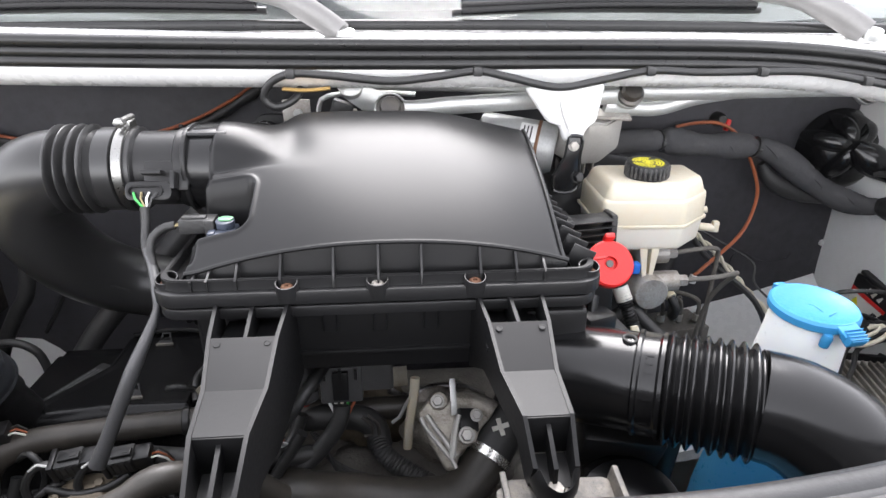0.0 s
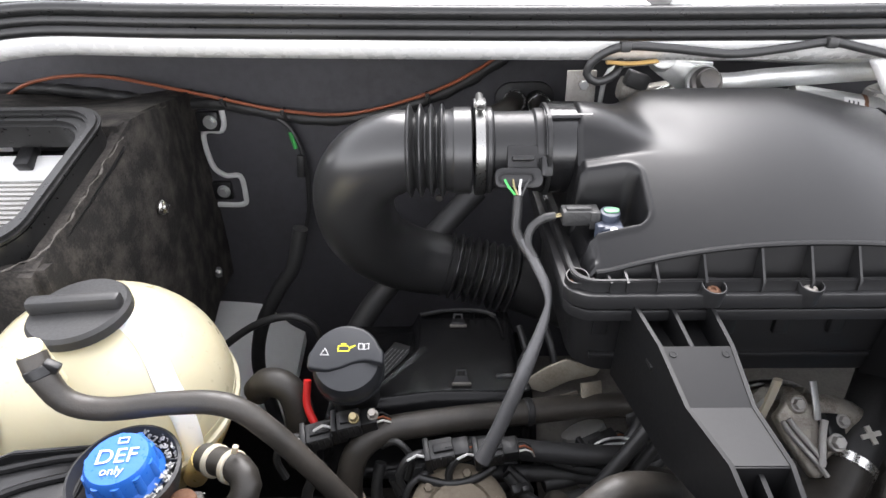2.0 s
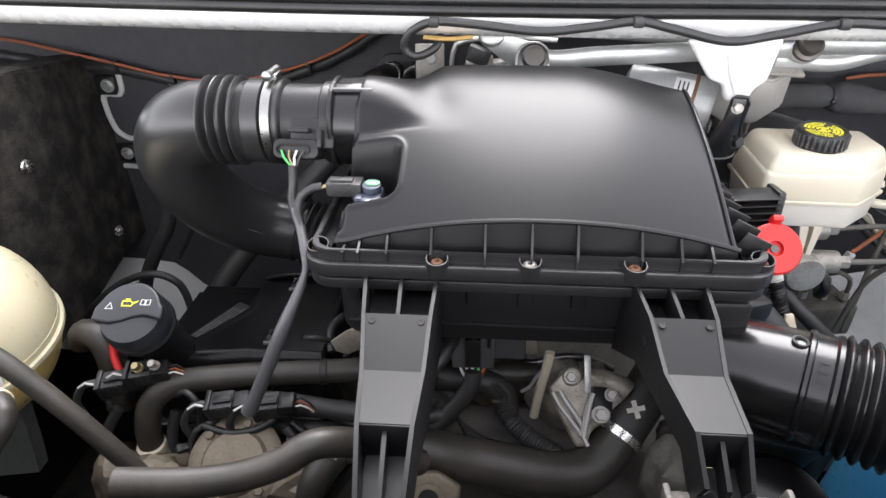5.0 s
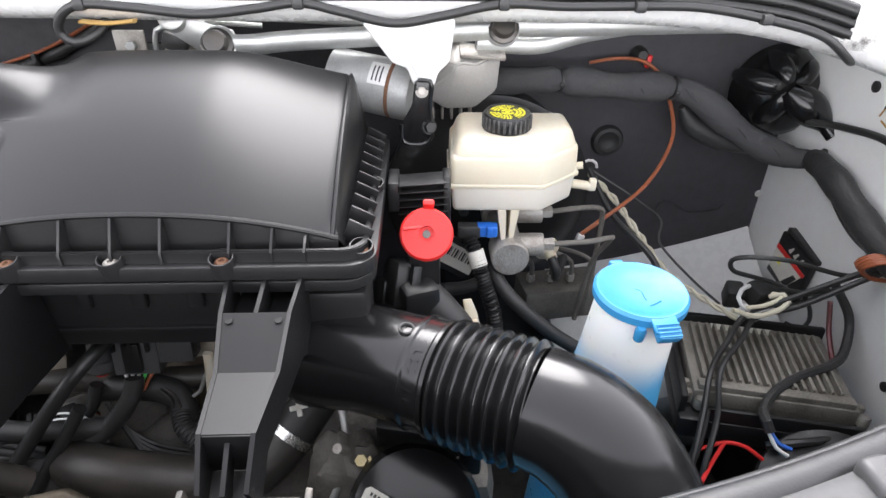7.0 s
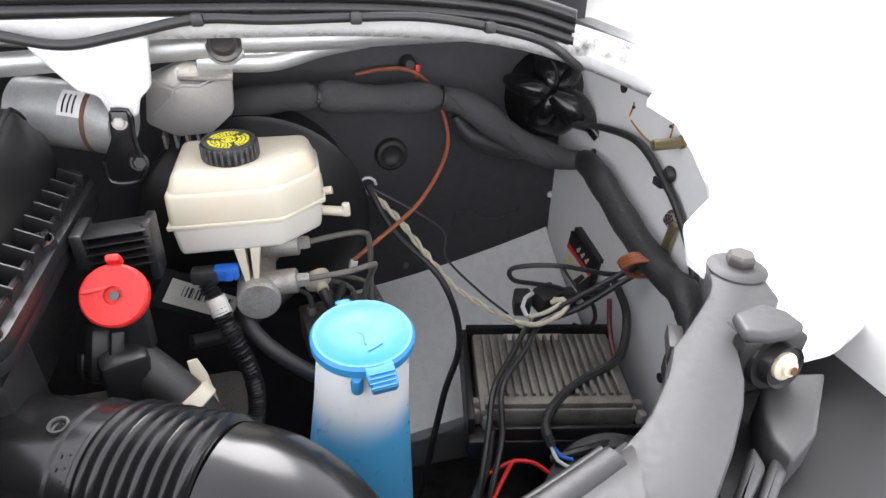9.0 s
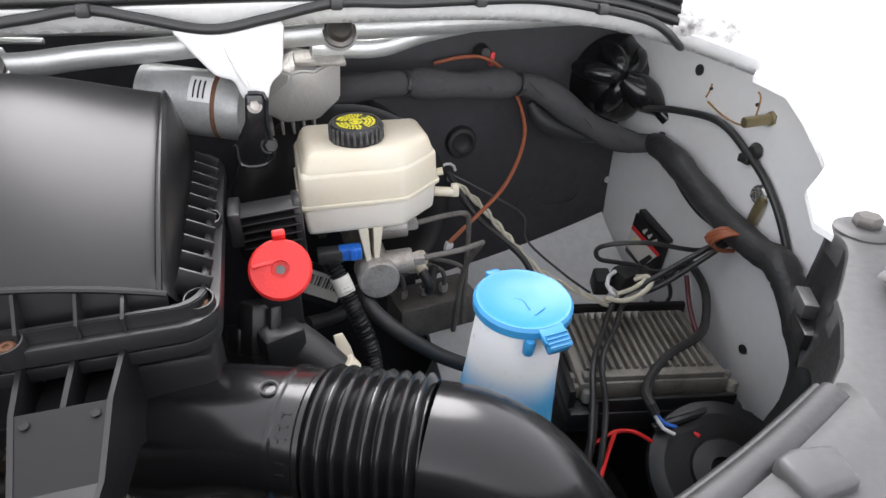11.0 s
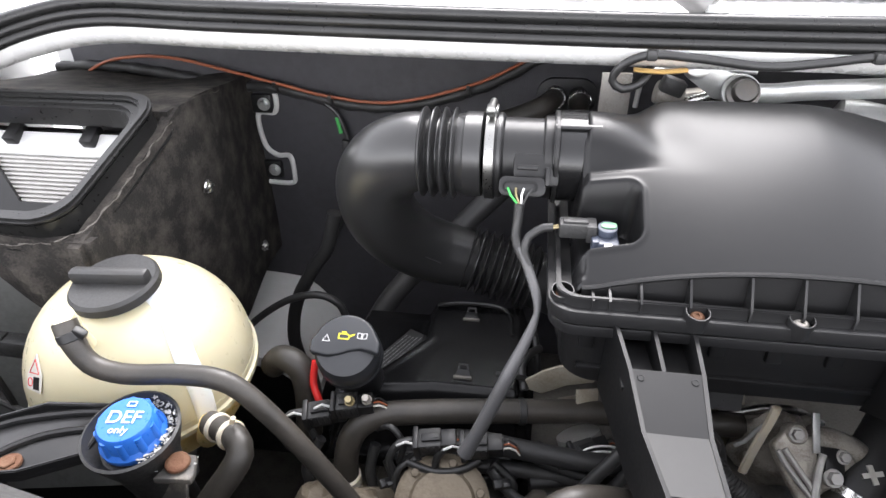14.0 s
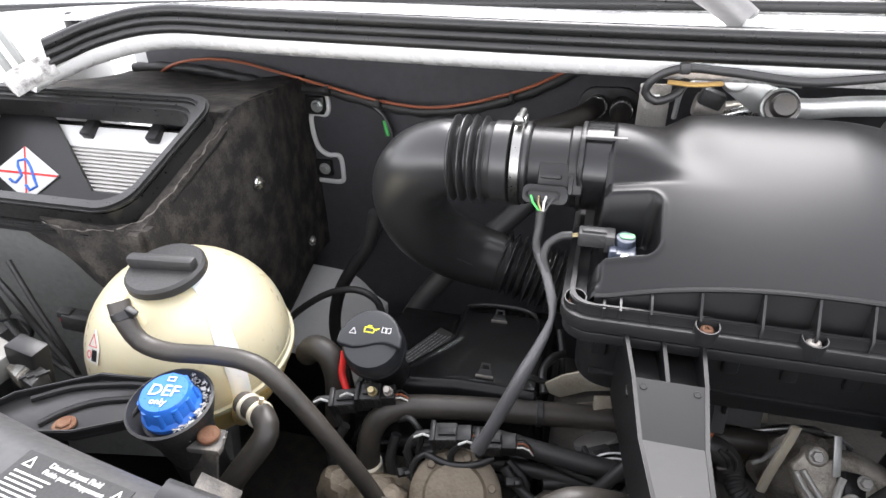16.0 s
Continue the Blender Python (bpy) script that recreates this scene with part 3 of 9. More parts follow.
def lid_h(x, y):
    u = (x - FX0) / (FX1 - FX0)
    b = max(0.0012, foot_h(u))
    top = 0.0958 - 0.002 * u - 0.019 * smooth(0.62, 1.06, u) - 0.004 * (2 * u - 1) ** 2
    q = min(1, max(0, (y - FY0) / (0.617 - FY0)))
    h = b + (top - b) * (1 - (1 - q) ** 1.55)
    h -= 0.030 * smooth(0.60, 0.645, y)
    # half-round lobe that leads to the outlet
    a = (y - 0.557) / 0.046
    lobe = 0.048 + 0.0445 * math.sqrt(max(0.0, 1 - min(1, a * a)))
    s = smooth(-1.10, -0.70, a)
    lobe = lobe * s + h * (1 - s)
    w = smooth(-0.168, -0.100, x)
    h = lobe * (1 - w) + h * w
    # valley between the lobe and the dome
    d = (x - (-0.122 + 0.30 * (0.60 - y))) / 0.022
    h -= 0.0035 * math.exp(-d * d) * smooth(0.50, 0.55, y)
    # pocket for the pressure sensor: straight walls, rounded corners, a raised rim
    r = 0.011
    dx = x + 0.1295
    dy = max(0.4465 - y, y - 0.498)
    qx, qy = dx + r, dy + r
    sd = math.hypot(max(qx, 0), max(qy, 0)) + min(max(qx, qy), 0) - r
    k = 1 - smooth(-0.0045, 0.0008, sd)
    h += 0.0012 * math.exp(-((sd - 0.0025) / 0.0018) ** 2)
    return h * (1 - k) + min(h, 0.006) * k


def lid(u, v):
    x = FX0 + (FX1 - FX0) * u
    y = FY0 + (FY1 - FY0) * v
    h = lid_h(x, y)
    h -= 0.006 * (1 - smooth(0, 0.018, min(u, 1 - u))) * smooth(0.004, 0.012, h)
    return Vector((x, y, 1.247 + max(0.0012, h)))


# finer rows round the pocket
LU = [0.17 * i / 40 for i in range(40)] + [0.17 + 0.83 * i / 70 for i in range(71)]
LV = [0.46 * i / 66 for i in range(66)] + [0.46 + 0.54 * i / 50 for i in range(51)]
dome = bmesh.new()
gv = [[dome.verts.new(lid(u, v)) for v in LV] for u in LU]
for i in range(len(LU) - 1):
    for j in range(len(LV) - 1):
        dome.faces.new((gv[i][j], gv[i + 1][j], gv[i + 1][j + 1], gv[i][j + 1]))
# skirts at the two ends and the back
for u, sgn in ((0.0, -1), (1.0, 1)):
    vs = [dome.verts.new(lid(u, v)) for v in LV]
    ws_ = [dome.verts.new(Vector((p.co.x + sgn * 0.006, p.co.y, 1.240))) for p in vs]
    for j in range(len(LV) - 1):
        dome.faces.new((vs[j], vs[j + 1], ws_[j + 1], ws_[j]))
vs = [dome.verts.new(lid(u, 1.0)) for u in LU]
ws_ = [dome.verts.new(Vector((p.co.x, p.co.y + 0.006, 1.240))) for p in vs]
for j in range(len(LU) - 1):
    dome.faces.new((vs[j], vs[j + 1], ws_[j + 1], ws_[j]))
bmesh.ops.remove_doubles(dome, verts=dome.verts[:], dist=0.0002)
bmesh.ops.recalc_face_normals(dome, faces=dome.faces[:])
cover = part("lid", dome, M_BOX, air, "domed satin black lid", 60)
# bead along the foot of the dome and up its outer end
foot_line = [tuple(lid(i / 30, 0) + Vector((0, -0.0015, 0.0006))) for i in range(31)]
part("lid_bead", tube(foot_line, 0.0021, 8, 0.005), M_BOX, air)
part("end_bead", tube([tuple(lid(0.985, i / 24) + Vector((0.001, 0, 0.0002))) for i in range(23)], 0.0018, 8, 0.006), M_BOX, air)
# upright apron under the bead
def apron(u, v):
    p = lid(u, 0)
    return Vector((p.x, 0.4195 - 0.003 * v, p.z + (1.239 - p.z) * v))
part("apron", sheet(apron, 40, 4, 0.002, Vector((0, 1, 0))), M_PLASTIC, air)

# flange tray: floor, lips, ribs
RX0, RX1, RY0, RY1 = -0.199, 0.161, 0.398, 0.655
o_ = (0.5 * (RX0 + RX1), 0.5 * (RY0 + RY1))
outline = rounded(RX1 - RX0, RY1 - RY0, 0.022, 6)
tray = prism(outline, (o_[0], o_[1], 1.2285), (1, 0, 0), (0, 1, 0), 0.0115, 0.0009)
part("flange", tray, M_PLASTIC, air)
part("flange_lip", ring_wall(rounded(RX1 - RX0 - 0.012, RY1 - RY0 - 0.012, 0.018, 6), (o_[0], o_[1], 1.238), (1, 0, 0), (0, 1, 0), 0.004, 0.011, 0.0008), M_PLASTIC, air)
part("lower_flange", prism(rounded(RX1 - RX0 - 0.004, RY1 - RY0 - 0.004, 0.022, 6), (o_[0], o_[1], 1.2165), (1, 0, 0), (0, 1, 0), 0.0095, 0.0012), M_PLASTIC, air)
for x in (-0.166, -0.154, -0.132, -0.098, -0.057, -0.022, 0.012, 0.059, 0.088, 0.111):
    zb = 1.2462 + foot_h((x - FX0) / (FX1 - FX0))
    part("rib", prism([(0.402, 1.239), (0.4185, 1.239), (0.4185, zb), (0.4155, zb), (0.402, 1.2485)], (x - 0.0009, 0, 0), (0, 1, 0), (0, 0, 1), 0.0018), M_PLASTIC, air)
for i in range(10):
    y = 0.428 + i * 0.0215
    part("rib", box((0.1465, y, 1.2475), (0.020, 0.0020, 0.020), (0, 22, -12), 0.0006), M_PLASTIC, air)
# screw bosses
for x, y in ((-0.093, 0.4005), (-0.023, 0.4016), (0.054, 0.4002), (-0.188, 0.416), (0.150, 0.414), (0.152, 0.52)):
    b = part("screw_boss", join(lathe([(0.0090, -0.012), (0.0090, 0.002), (0.0086, 0.003), (0.0078, 0.003), (0.0074, -0.004), (0, -0.004)], (x, y + 0.001, 1.244), (0, -0.25, 1), 20)), M_PLASTIC, air)
    part("screw", lathe([(0.0052, 0), (0.0050, 0.003), (0.0035, 0.0042), (0.0018, 0.0042), (0.0015, 0.003), (0, 0.003)], (x, y + 0.001, 1.2400), (0, -0.25, 1), 14), M_RUST if x not in (-0.023,) else M_CAST, b, "rusty screw")
# lower tray of the housing
low = prism(rounded(0.325, 0.215, 0.03, 6), (-0.021, 0.532, 1.149), (1, 0, 0), (0, 1, 0), 0.074, 0.004)
body = part("lower_body", low, M_PLASTIC, air)
for x in (-0.165, -0.065, -0.023, 0.02):
    part("body_rib", box((x, 0.4225, 1.205), (0.012, 0.006, 0.032), bevel=0.002), M_PLASTIC, air)
part("body_step", box((-0.021, 0.4235, 1.168), (0.30, 0.006, 0.004), bevel=0.001), M_PLASTIC, air)

# two arms that reach forward to the front member
def arm(x0, x1, dx, narrow, profile, deep):
    """x0, x1: its sides at the housing; dx: how far it leans sideways towards the front; narrow: how far each side draws in."""
    y_z = profile
    def at(y):
        f = (0.412 - y) / 0.19
        g = narrow * f
        return x0 + dx * f + g, x1 + dx * f - g
    a = part("arm", bmesh.new(), M_LEG, air)
    def plate(ya, za, yb, zb, th=0.003):
        p, q = at(ya), at(yb)
        bm = bmesh.new()
        vv = [bm.verts.new(c) for c in ((p[0], ya, za), (p[1], ya, za), (q[1], yb, zb), (q[0], yb, zb))]
        f = bm.faces.new(vv)
        g = bmesh.ops.extrude_face_region(bm, geom=[f])
        bmesh.ops.translate(bm, verts=[v for v in g["geom"] if isinstance(v, bmesh.types.BMVert)], vec=(0, 0, -th))
        bmesh.ops.recalc_face_normals(bm, faces=bm.faces[:])
        return bm
    part("dark_facet", plate(*y_z[1], *y_z[2]), M_LEG, a)
    part("pale_facet", plate(*y_z[2], *y_z[3]), M_LEG, a)
    p = at(y_z[1][0] - 0.006)
    for x in (p[0] + 0.006, p[1] - 0.006):
        part("dimple", lathe([(0.0026, 0), (0.0024, 0.0003), (0.0018, 0.0003), (0.0016, 0.0001), (0, 0.0001)], (x, y_z[1][0] - 0.006, y_z[1][1] - 0.0017), (0, -0.32, 0.95), 14), M_LEG, a)
    for side in (0, 1, 0.5):
        bm = bmesh.new()
        top, bot = [], []
        depth = deep if side != 0.5 else (0.03, 0.03, 0.02, 0.02, 0.02)
        for (y, z), d in zip(y_z, depth):
            p = at(y)
            x = p[0] + (p[1] - p[0]) * side
            top.append(Vector((x, y, z + (0.0006 if side != 0.5 else -0.0045 if 0.26 < y < 0.36 else -0.001))))
            bot.append(Vector((x, y + (0.012 if side != 0.5 else 0), z - d)))
        w = Vector((0.0014, 0, 0))
        A, B = [bm.verts.new(v - w) for v in top], [bm.verts.new(v + w) for v in top]
        C, D = [bm.verts.new(v - w) for v in bot], [bm.verts.new(v + w) for v in bot]
        for r1, r2 in ((A, B), (B, D), (D, C), (C, A)):
            for i in range(len(top) - 1):
                bm.faces.new((r1[i], r1[i + 1], r2[i + 1], r2[i]))
        bm.faces.new((A[0], B[0], D[0], C[0]))
        bm.faces.new((A[-1], B[-1], D[-1], C[-1]))
        bmesh.ops.recalc_face_normals(bm, faces=bm.faces[:])
        part("web", bm, M_LEG, a)
    for y, z in ((profile[1][0], 1.2235), (profile[3][0], profile[3][1] - 0.0025)):
        p = at(y)
        part("cross_wall", box(((p[0] + p[1]) / 2, y, z - 0.012), (p[1] - p[0], 0.0026, 0.028), bevel=0.0006), M_LEG, a)
    # pocket floors and rounded foot
    (y3, z3), (ye, ze) = profile[3], profile[4]
    p, q = at(0.385), at(0.5 * (y3 + ye))
    part("pocket_floor", box(((p[0] + p[1]) / 2, 0.387, 1.205), (p[1] - p[0] - 0.002, 0.055, 0.003)), M_PLASTIC, a)
    part("pocket_floor", box(((q[0] + q[1]) / 2, 0.5 * (y3 + ye), 0.5 * (z3 + ze) - 0.024), (q[1] - q[0] - 0.002, y3 - ye, 0.003), (14, 0, 0)), M_PLASTIC, a)
    f = at(ye)
    mid = (f[0] + f[1]) / 2
    part("foot", tube([(f[0], ye + 0.001, ze - 0.006), (f[0] + 0.004, ye - 0.008, ze - 0.011), (mid, ye - 0.013, ze - 0.013), (f[1] - 0.004, ye - 0.008, ze - 0.011), (f[1], ye + 0.001, ze - 0.006)], 0.0065, 8, 0.003, (0.35, 1.6)), M_LEG, a)
    part("foot_floor", box((mid, ye - 0.003, ze - 0.019), (f[1] - f[0] - 0.006, 0.022, 0.003), (12, 0, 0), 0.001), M_LEG, a)
    part("foot_bolt", hexbolt((mid, ye - 0.002, ze - 0.018), (0, -0.2, 1), 0.006, 0.005, 0.009), M_CAST, a, "dull zinc bolt")


arm(-0.1495, -0.0925, 0.0096, 0.0156, [(0.412, 1.232), (0.357, 1.226), (0.3145, 1.2115), (0.2665, 1.2145), (0.222, 1.196)], (0.085, 0.075, 0.060, 0.048, 0.036))
arm(0.055, 0.1085, 0.0046, 0.0164, [(0.412, 1.232), (0.364, 1.226), (0.326, 1.2085), (0.276, 1.210), (0.252, 1.190)], (0.085, 0.050, 0.030, 0.028, 0.028))
# brackets that the feet stand on
for x, y in ((-0.112, 0.218), (0.091, 0.247)):
    br = thing("arm_bracket", (x, y, 1.15), "weathered grey steel bracket under a housing arm", "bracket", "arm brackets")
    part("plate", prism([(-0.044, -0.020), (0.050, -0.024), (0.042, 0.016), (0.030, 0.022), (-0.030, 0.022), (-0.040, 0.014)], (x, y, 1.158), (1, 0, -0.03), (0, 0.97, 0.12), 0.006, 0.0015), M_DIRTY, br)
    part("post", box((x, y, 1.08), (0.05, 0.025, 0.155), (0, 0, 0), 0.003), M_DIRTY, br)
    for dx in (-0.034, 0.036):
        part("turned_edge", box((x + dx, y + 0.004, 1.166), (0.004, 0.034, 0.016), (5, 8 if dx > 0 else -8, 0), 0.001), M_DIRTY, br)

# outlet stub with its square flange
part("outlet_stub", cyl((-0.156, 0.557, 1.297), (-0.20, 0.557, 1.297), 0.0392, 44, 0.001), M_GLOSS, air)
part("outlet_block", box((-0.180, 0.566, 1.330), (0.034, 0.030, 0.012), (0, 0, 0), 0.004), M_GLOSS, air)
for k in range(2):
    part("block_fin", tube([(-0.199, 0.538 - 0.006 * k, 1.3325 - 0.010 * k), (-0.160, 0.538 - 0.006 * k, 1.3325 - 0.010 * k)], 0.0030, 8), M_GLOSS, air)
part("outlet_collar", prism(rounded(0.082, 0.080, 0.034, 6), (-0.199, 0.557, 1.298), (0, 1, 0), (0, 0, 1), 0.004, 0.001), M_PLASTIC, air)

# air mass meter
maf = thing("air_mass_meter", (-0.222, 0.557, 1.26), "black air mass meter between hose and filter housing", "air mass meter")
part("tube_body", lathe([(0.036, 0), (0.0375, 0.002), (0.0375, 0.012), (0.035, 0.014), (0.035, 0.048), (0.0385, 0.050), (0.0385, 0.056), (0.034, 0.057)], (-0.195, 0.557, 1.297), (-1, 0, 0), 36), M_PLASTIC, maf)
part("sensor_flange", box((-0.2135, 0.521, 1.299), (0.040, 0.006, 0.028), (-25, 0, 0), 0.004), M_PLASTIC, maf)
pl = part("plug", join(prism(rounded(0.040, 0.017, 0.006, 4), (-0.2245, 0.5015, 1.2915), (1, 0, 0), (0, 0.42, 0.91), -0.024, 0.0012), box((-0.221, 0.510, 1.3055), (0.018, 0.012, 0.004), (-25, 0, 0), 0.001), box((-0.2035, 0.5095, 1.298), (0.004, 0.012, 0.016), (-25, 0, 0), 0.001)), M_PLASTIC, maf, "black four-way plug")
part("plug_socket", ring_wall(rounded(0.031, 0.0105, 0.005, 4), (-0.2265, 0.5012, 1.2912), (1, 0, 0), (0, 0.42, 0.91), 0.0016, 0.002, 0.0004), M_LEG, pl, "grey plug face")
for k, m in enumerate((M_GREENWIRE, M_BRASS, M_PRINT, M_WIRE)):
    part("wire", tube([(-0.2365 + k * 0.0068, 0.500, 1.2905), (-0.2340 + k * 0.0048, 0.495, 1.2865), (-0.2275 + k * 0.0016, 0.4925, 1.279)], 0.0011, 6), m, pl)

# hose clamp
cl = thing("hose_clamp", (-0.256, 0.557, 1.26), "bright steel worm-drive hose clamp on the intake hose", "hose clamp")
part("band", lathe([(0.0400, 0), (0.0408, 0.0005), (0.0408, 0.0085), (0.0400, 0.009)], (-0.251, 0.557, 1.297), (-1, 0, 0), 48), M_BAND, cl)
part("screw_housing", box((-0.2555, 0.560, 1.3395), (0.011, 0.016, 0.006), (0, 0, 0), 0.0012), M_BAND, cl)
part("screw", join(cyl((-0.2555, 0.572, 1.343), (-0.2555, 0.546, 1.343), 0.0035, 12), lathe([(0.0048, 0), (0.0048, 0.005), (0.003, 0.006)], (-0.2555, 0.546, 1.343), (0, -1, 0), 6)), M_BAND, cl)

# intake hose: bellows, half turn, lower bellows
hose = thing("intake_hose", (-0.34, 0.57, 1.12), "black moulded rubber intake hose bent in a half turn", "intake hose")
def bellow(pitch, deep, base, rows_):
    def f(s, g):
        k = 0.5 - 0.5 * math.cos(2 * math.pi * g / pitch)
        return base + deep * k
    return f
part("cuff", lathe([(0.0375, 0), (0.0392, 0.001), (0.0392, 0.016), (0.0375, 0.018), (0.0365, 0.026)], (-0.2625, 0.557, 1.297), (-1, 0, 0), 40), M_HOSE, hose)
part("cuff", lathe([(0.0375, 0), (0.0392, 0.001), (0.0392, 0.004), (0.037, 0.005)], (-0.245, 0.557, 1.297), (-1, 0, 0), 40), M_HOSE, hose)
part("upper_bellows", tube([(-0.284, 0.557, 1.297), (-0.3235, 0.557, 1.297)], bellow(0.0098, 0.0090, 0.0335, 4), 40, 0.0009), M_HOSE, hose)
U = [(-0.318, 0.557, 1.297), (-0.332, 0.557, 1.296), (-0.356, 0.563, 1.284), (-0.375, 0.578, 1.257), (-0.381, 0.597, 1.222), (-0.377, 0.617, 1.188), (-0.360, 0.638, 1.155), (-0.328, 0.655, 1.130), (-0.286, 0.664, 1.116)]
part("bend", tube(U, lambda s, g: 0.0365 + 0.0045 * math.sin(math.pi * s) ** 0.7, 44, 0.004), M_HOSE, hose)
part("mould_line", tube([tuple(Vector(p) + Vector((0.012, -0.038, 0.006))) for p in U[2:8]], 0.0009, 6), M_HOSE, hose)
part("lower_bellows", tube([(-0.292, 0.666, 1.118), (-0.205, 0.662, 1.094)], bellow(0.0100, 0.0095, 0.0318, 8), 40, 0.0008), M_HOSE, hose)
part("tail", tube([(-0.207, 0.662, 1.0945), (-0.17, 0.66, 1.082), (-0.12, 0.655, 1.06)], 0.036, 28), M_HOSE, hose)

# pressure sensor in the notch
mp = thing("pressure_sensor", (-0.148, 0.475, 1.259), "blue-grey pressure sensor clipped into the filter lid", "sensor")
part("housing", join(box((-0.1535, 0.470, 1.259), (0.018, 0.028, 0.014), (0, 0, 0), 0.002), cyl((-0.1535, 0.474, 1.262), (-0.1535, 0.472, 1.2735), 0.0080, 20, 0.001), box((-0.163, 0.462, 1.259), (0.006, 0.010, 0.016), bevel=0.001)), M_SENSOR, mp)
part("cap", prism(rounded(0.0125, 0.0075, 0.0035, 4), (-0.1525, 0.4725, 1.2735), (1, 0, 0), (0, 1, 0.12), 0.0015, 0.0004), surface("pale_green_plastic", (0.16, 0.36, 0.20), 0.4), mp, "pale green top")
part("screw", hexbolt((-0.1535, 0.4545, 1.262), (0, -0.2, 1), 0.0038, 0.004), M_ZINC, mp)
part("plug", join(box((-0.179, 0.476, 1.2685), (0.026, 0.016, 0.013), (0, 0, 0), 0.002), box((-0.179, 0.474, 1.2755), (0.020, 0.007, 0.003), (0, 0, 0), 0.0008), box((-0.166, 0.476, 1.267), (0.008, 0.018, 0.015), (0, 0, 0), 0.001)), M_TAPE, mp)
for k in range(2):
    part("lead", tube([(-0.192, 0.474 + 0.004 * k, 1.269), (-0.199, 0.474 + 0.003 * k, 1.2675)], 0.0010, 6), M_BRASS, mp)

# cables of the two sensors and the sleeve they share
cb = thing("sensor_cable", (-0.23, 0.42, 1.10), "black sleeved sensor cable running down beside the filter housing", "cable")
part("meter_lead", tube([(-0.226, 0.492, 1.280), (-0.2265, 0.488, 1.264), (-0.227, 0.482, 1.252), (-0.222, 0.470, 1.244), (-0.212, 0.455, 1.234)], 0.0042, 10), M_WIRE, cb)
part("sensor_lead", tube([(-0.197, 0.476, 1.268), (-0.205, 0.475, 1.267), (-0.216, 0.473, 1.259), (-0.219, 0.468, 1.247), (-0.214, 0.458, 1.238)], 0.0038, 10), M_WIRE, cb)
part("sleeve", tube([(-0.222, 0.472, 1.248), (-0.214, 0.456, 1.236), (-0.206, 0.434, 1.222), (-0.208, 0.424, 1.205), (-0.224, 0.404, 1.170), (-0.245, 0.388, 1.122), (-0.258, 0.380, 1.095)], lambda s, g: 0.0042 - 0.0016 * math.exp(-((s - 0.30) / 0.05) ** 2) + 0.0018 * smooth(0.36, 0.6, s) + 0.001 * smooth(0.9, 1.0, s), 14), M_CABLE, cb)

# ---- intake duct to the front ----
duct = thing("intake_duct", (0.22, 0.37, 1.08), "glossy black plastic intake duct with a corrugated middle", "intake duct")
axis = [(0.105, 0.427, 1.140), (0.158, 0.404, 1.146), (0.206, 0.380, 1.150)]
part("inlet_pipe", tube(axis, lambda s, g: 0.0425 + 0.004 * smooth(0.5, 0, s), 44, 0.005), M_GLOSS, duct)
part("socket_block", box((0.125, 0.432, 1.175), (0.055, 0.05, 0.07), (0, 0, 0), 0.006), M_PLASTIC, duct)
d = (Vector((0.276, 0.342, 1.155)) - Vector((0.194, 0.386, 1.149))).normalized()
part("collar", lathe([(0.0425, 0), (0.0450, 0.0015), (0.0450, 0.004), (0.0435, 0.0055), (0.0435, 0.018), (0.0452, 0.020), (0.0452, 0.023), (0.0425, 0.0245)], (0.191, 0.3876, 1.149), d, 48), M_GLOSS, duct)
part("corrugation", tube([tuple(Vector((0.191, 0.3876, 1.149)) + d * 0.023), (0.274, 0.343, 1.155)], lambda s, g: 0.0415 + 0.0060 * (0.5 - 0.5 * math.cos(2 * math.pi * g / 0.00875)) ** 0.8, 48, 0.0009), M_GLOSS, duct)
part("elbow", tube([(0.272, 0.344, 1.155), (0.294, 0.331, 1.153), (0.316, 0.312, 1.142), (0.333, 0.288, 1.118), (0.341, 0.265, 1.085), (0.343, 0.248, 1.03)], lambda s, g: 0.0435 + 0.002 * math.sin(math.pi * s), 44, 0.005), M_GLOSS, duct)
side = Vector((0, 0, 1)).cross(d).normalized()
upv = d.cross(side)
rng = random.Random(3)
for k in range(11):
    a_ = radians(118 + 9.5 * k)
    if k in (3, 6, 7):
        continue
    n_ = side * math.cos(a_) + upv * math.sin(a_)
    t_ = -side * math.sin(a_) + upv * math.cos(a_)
    for j in range(2):
        part("raised_mark", prism([(-0.0016, -0.003), (0.0016, -0.003), (0.0016, -0.0018), (-0.0016, -0.0018)] if j else [(-0.0016, -0.003), (-0.0006, -0.003), (-0.0006, 0.003), (-0.0016, 0.003)], Vector((0.191, 0.3876, 1.149)) + d * 0.0118 + n_ * 0.0433, t_, d, 0.0009), M_GLOSS, duct)
part("drain_hole", lathe([(0.0060, -0.001), (0.0060, 0.0012), (0.0048, 0.0014), (0.0040, 0.0006), (0.0036, -0.004), (0, -0.004)], (0.1815, 0.3875, 1.1912), (0.05, -0.12, 1), 16), M_INK, duct)

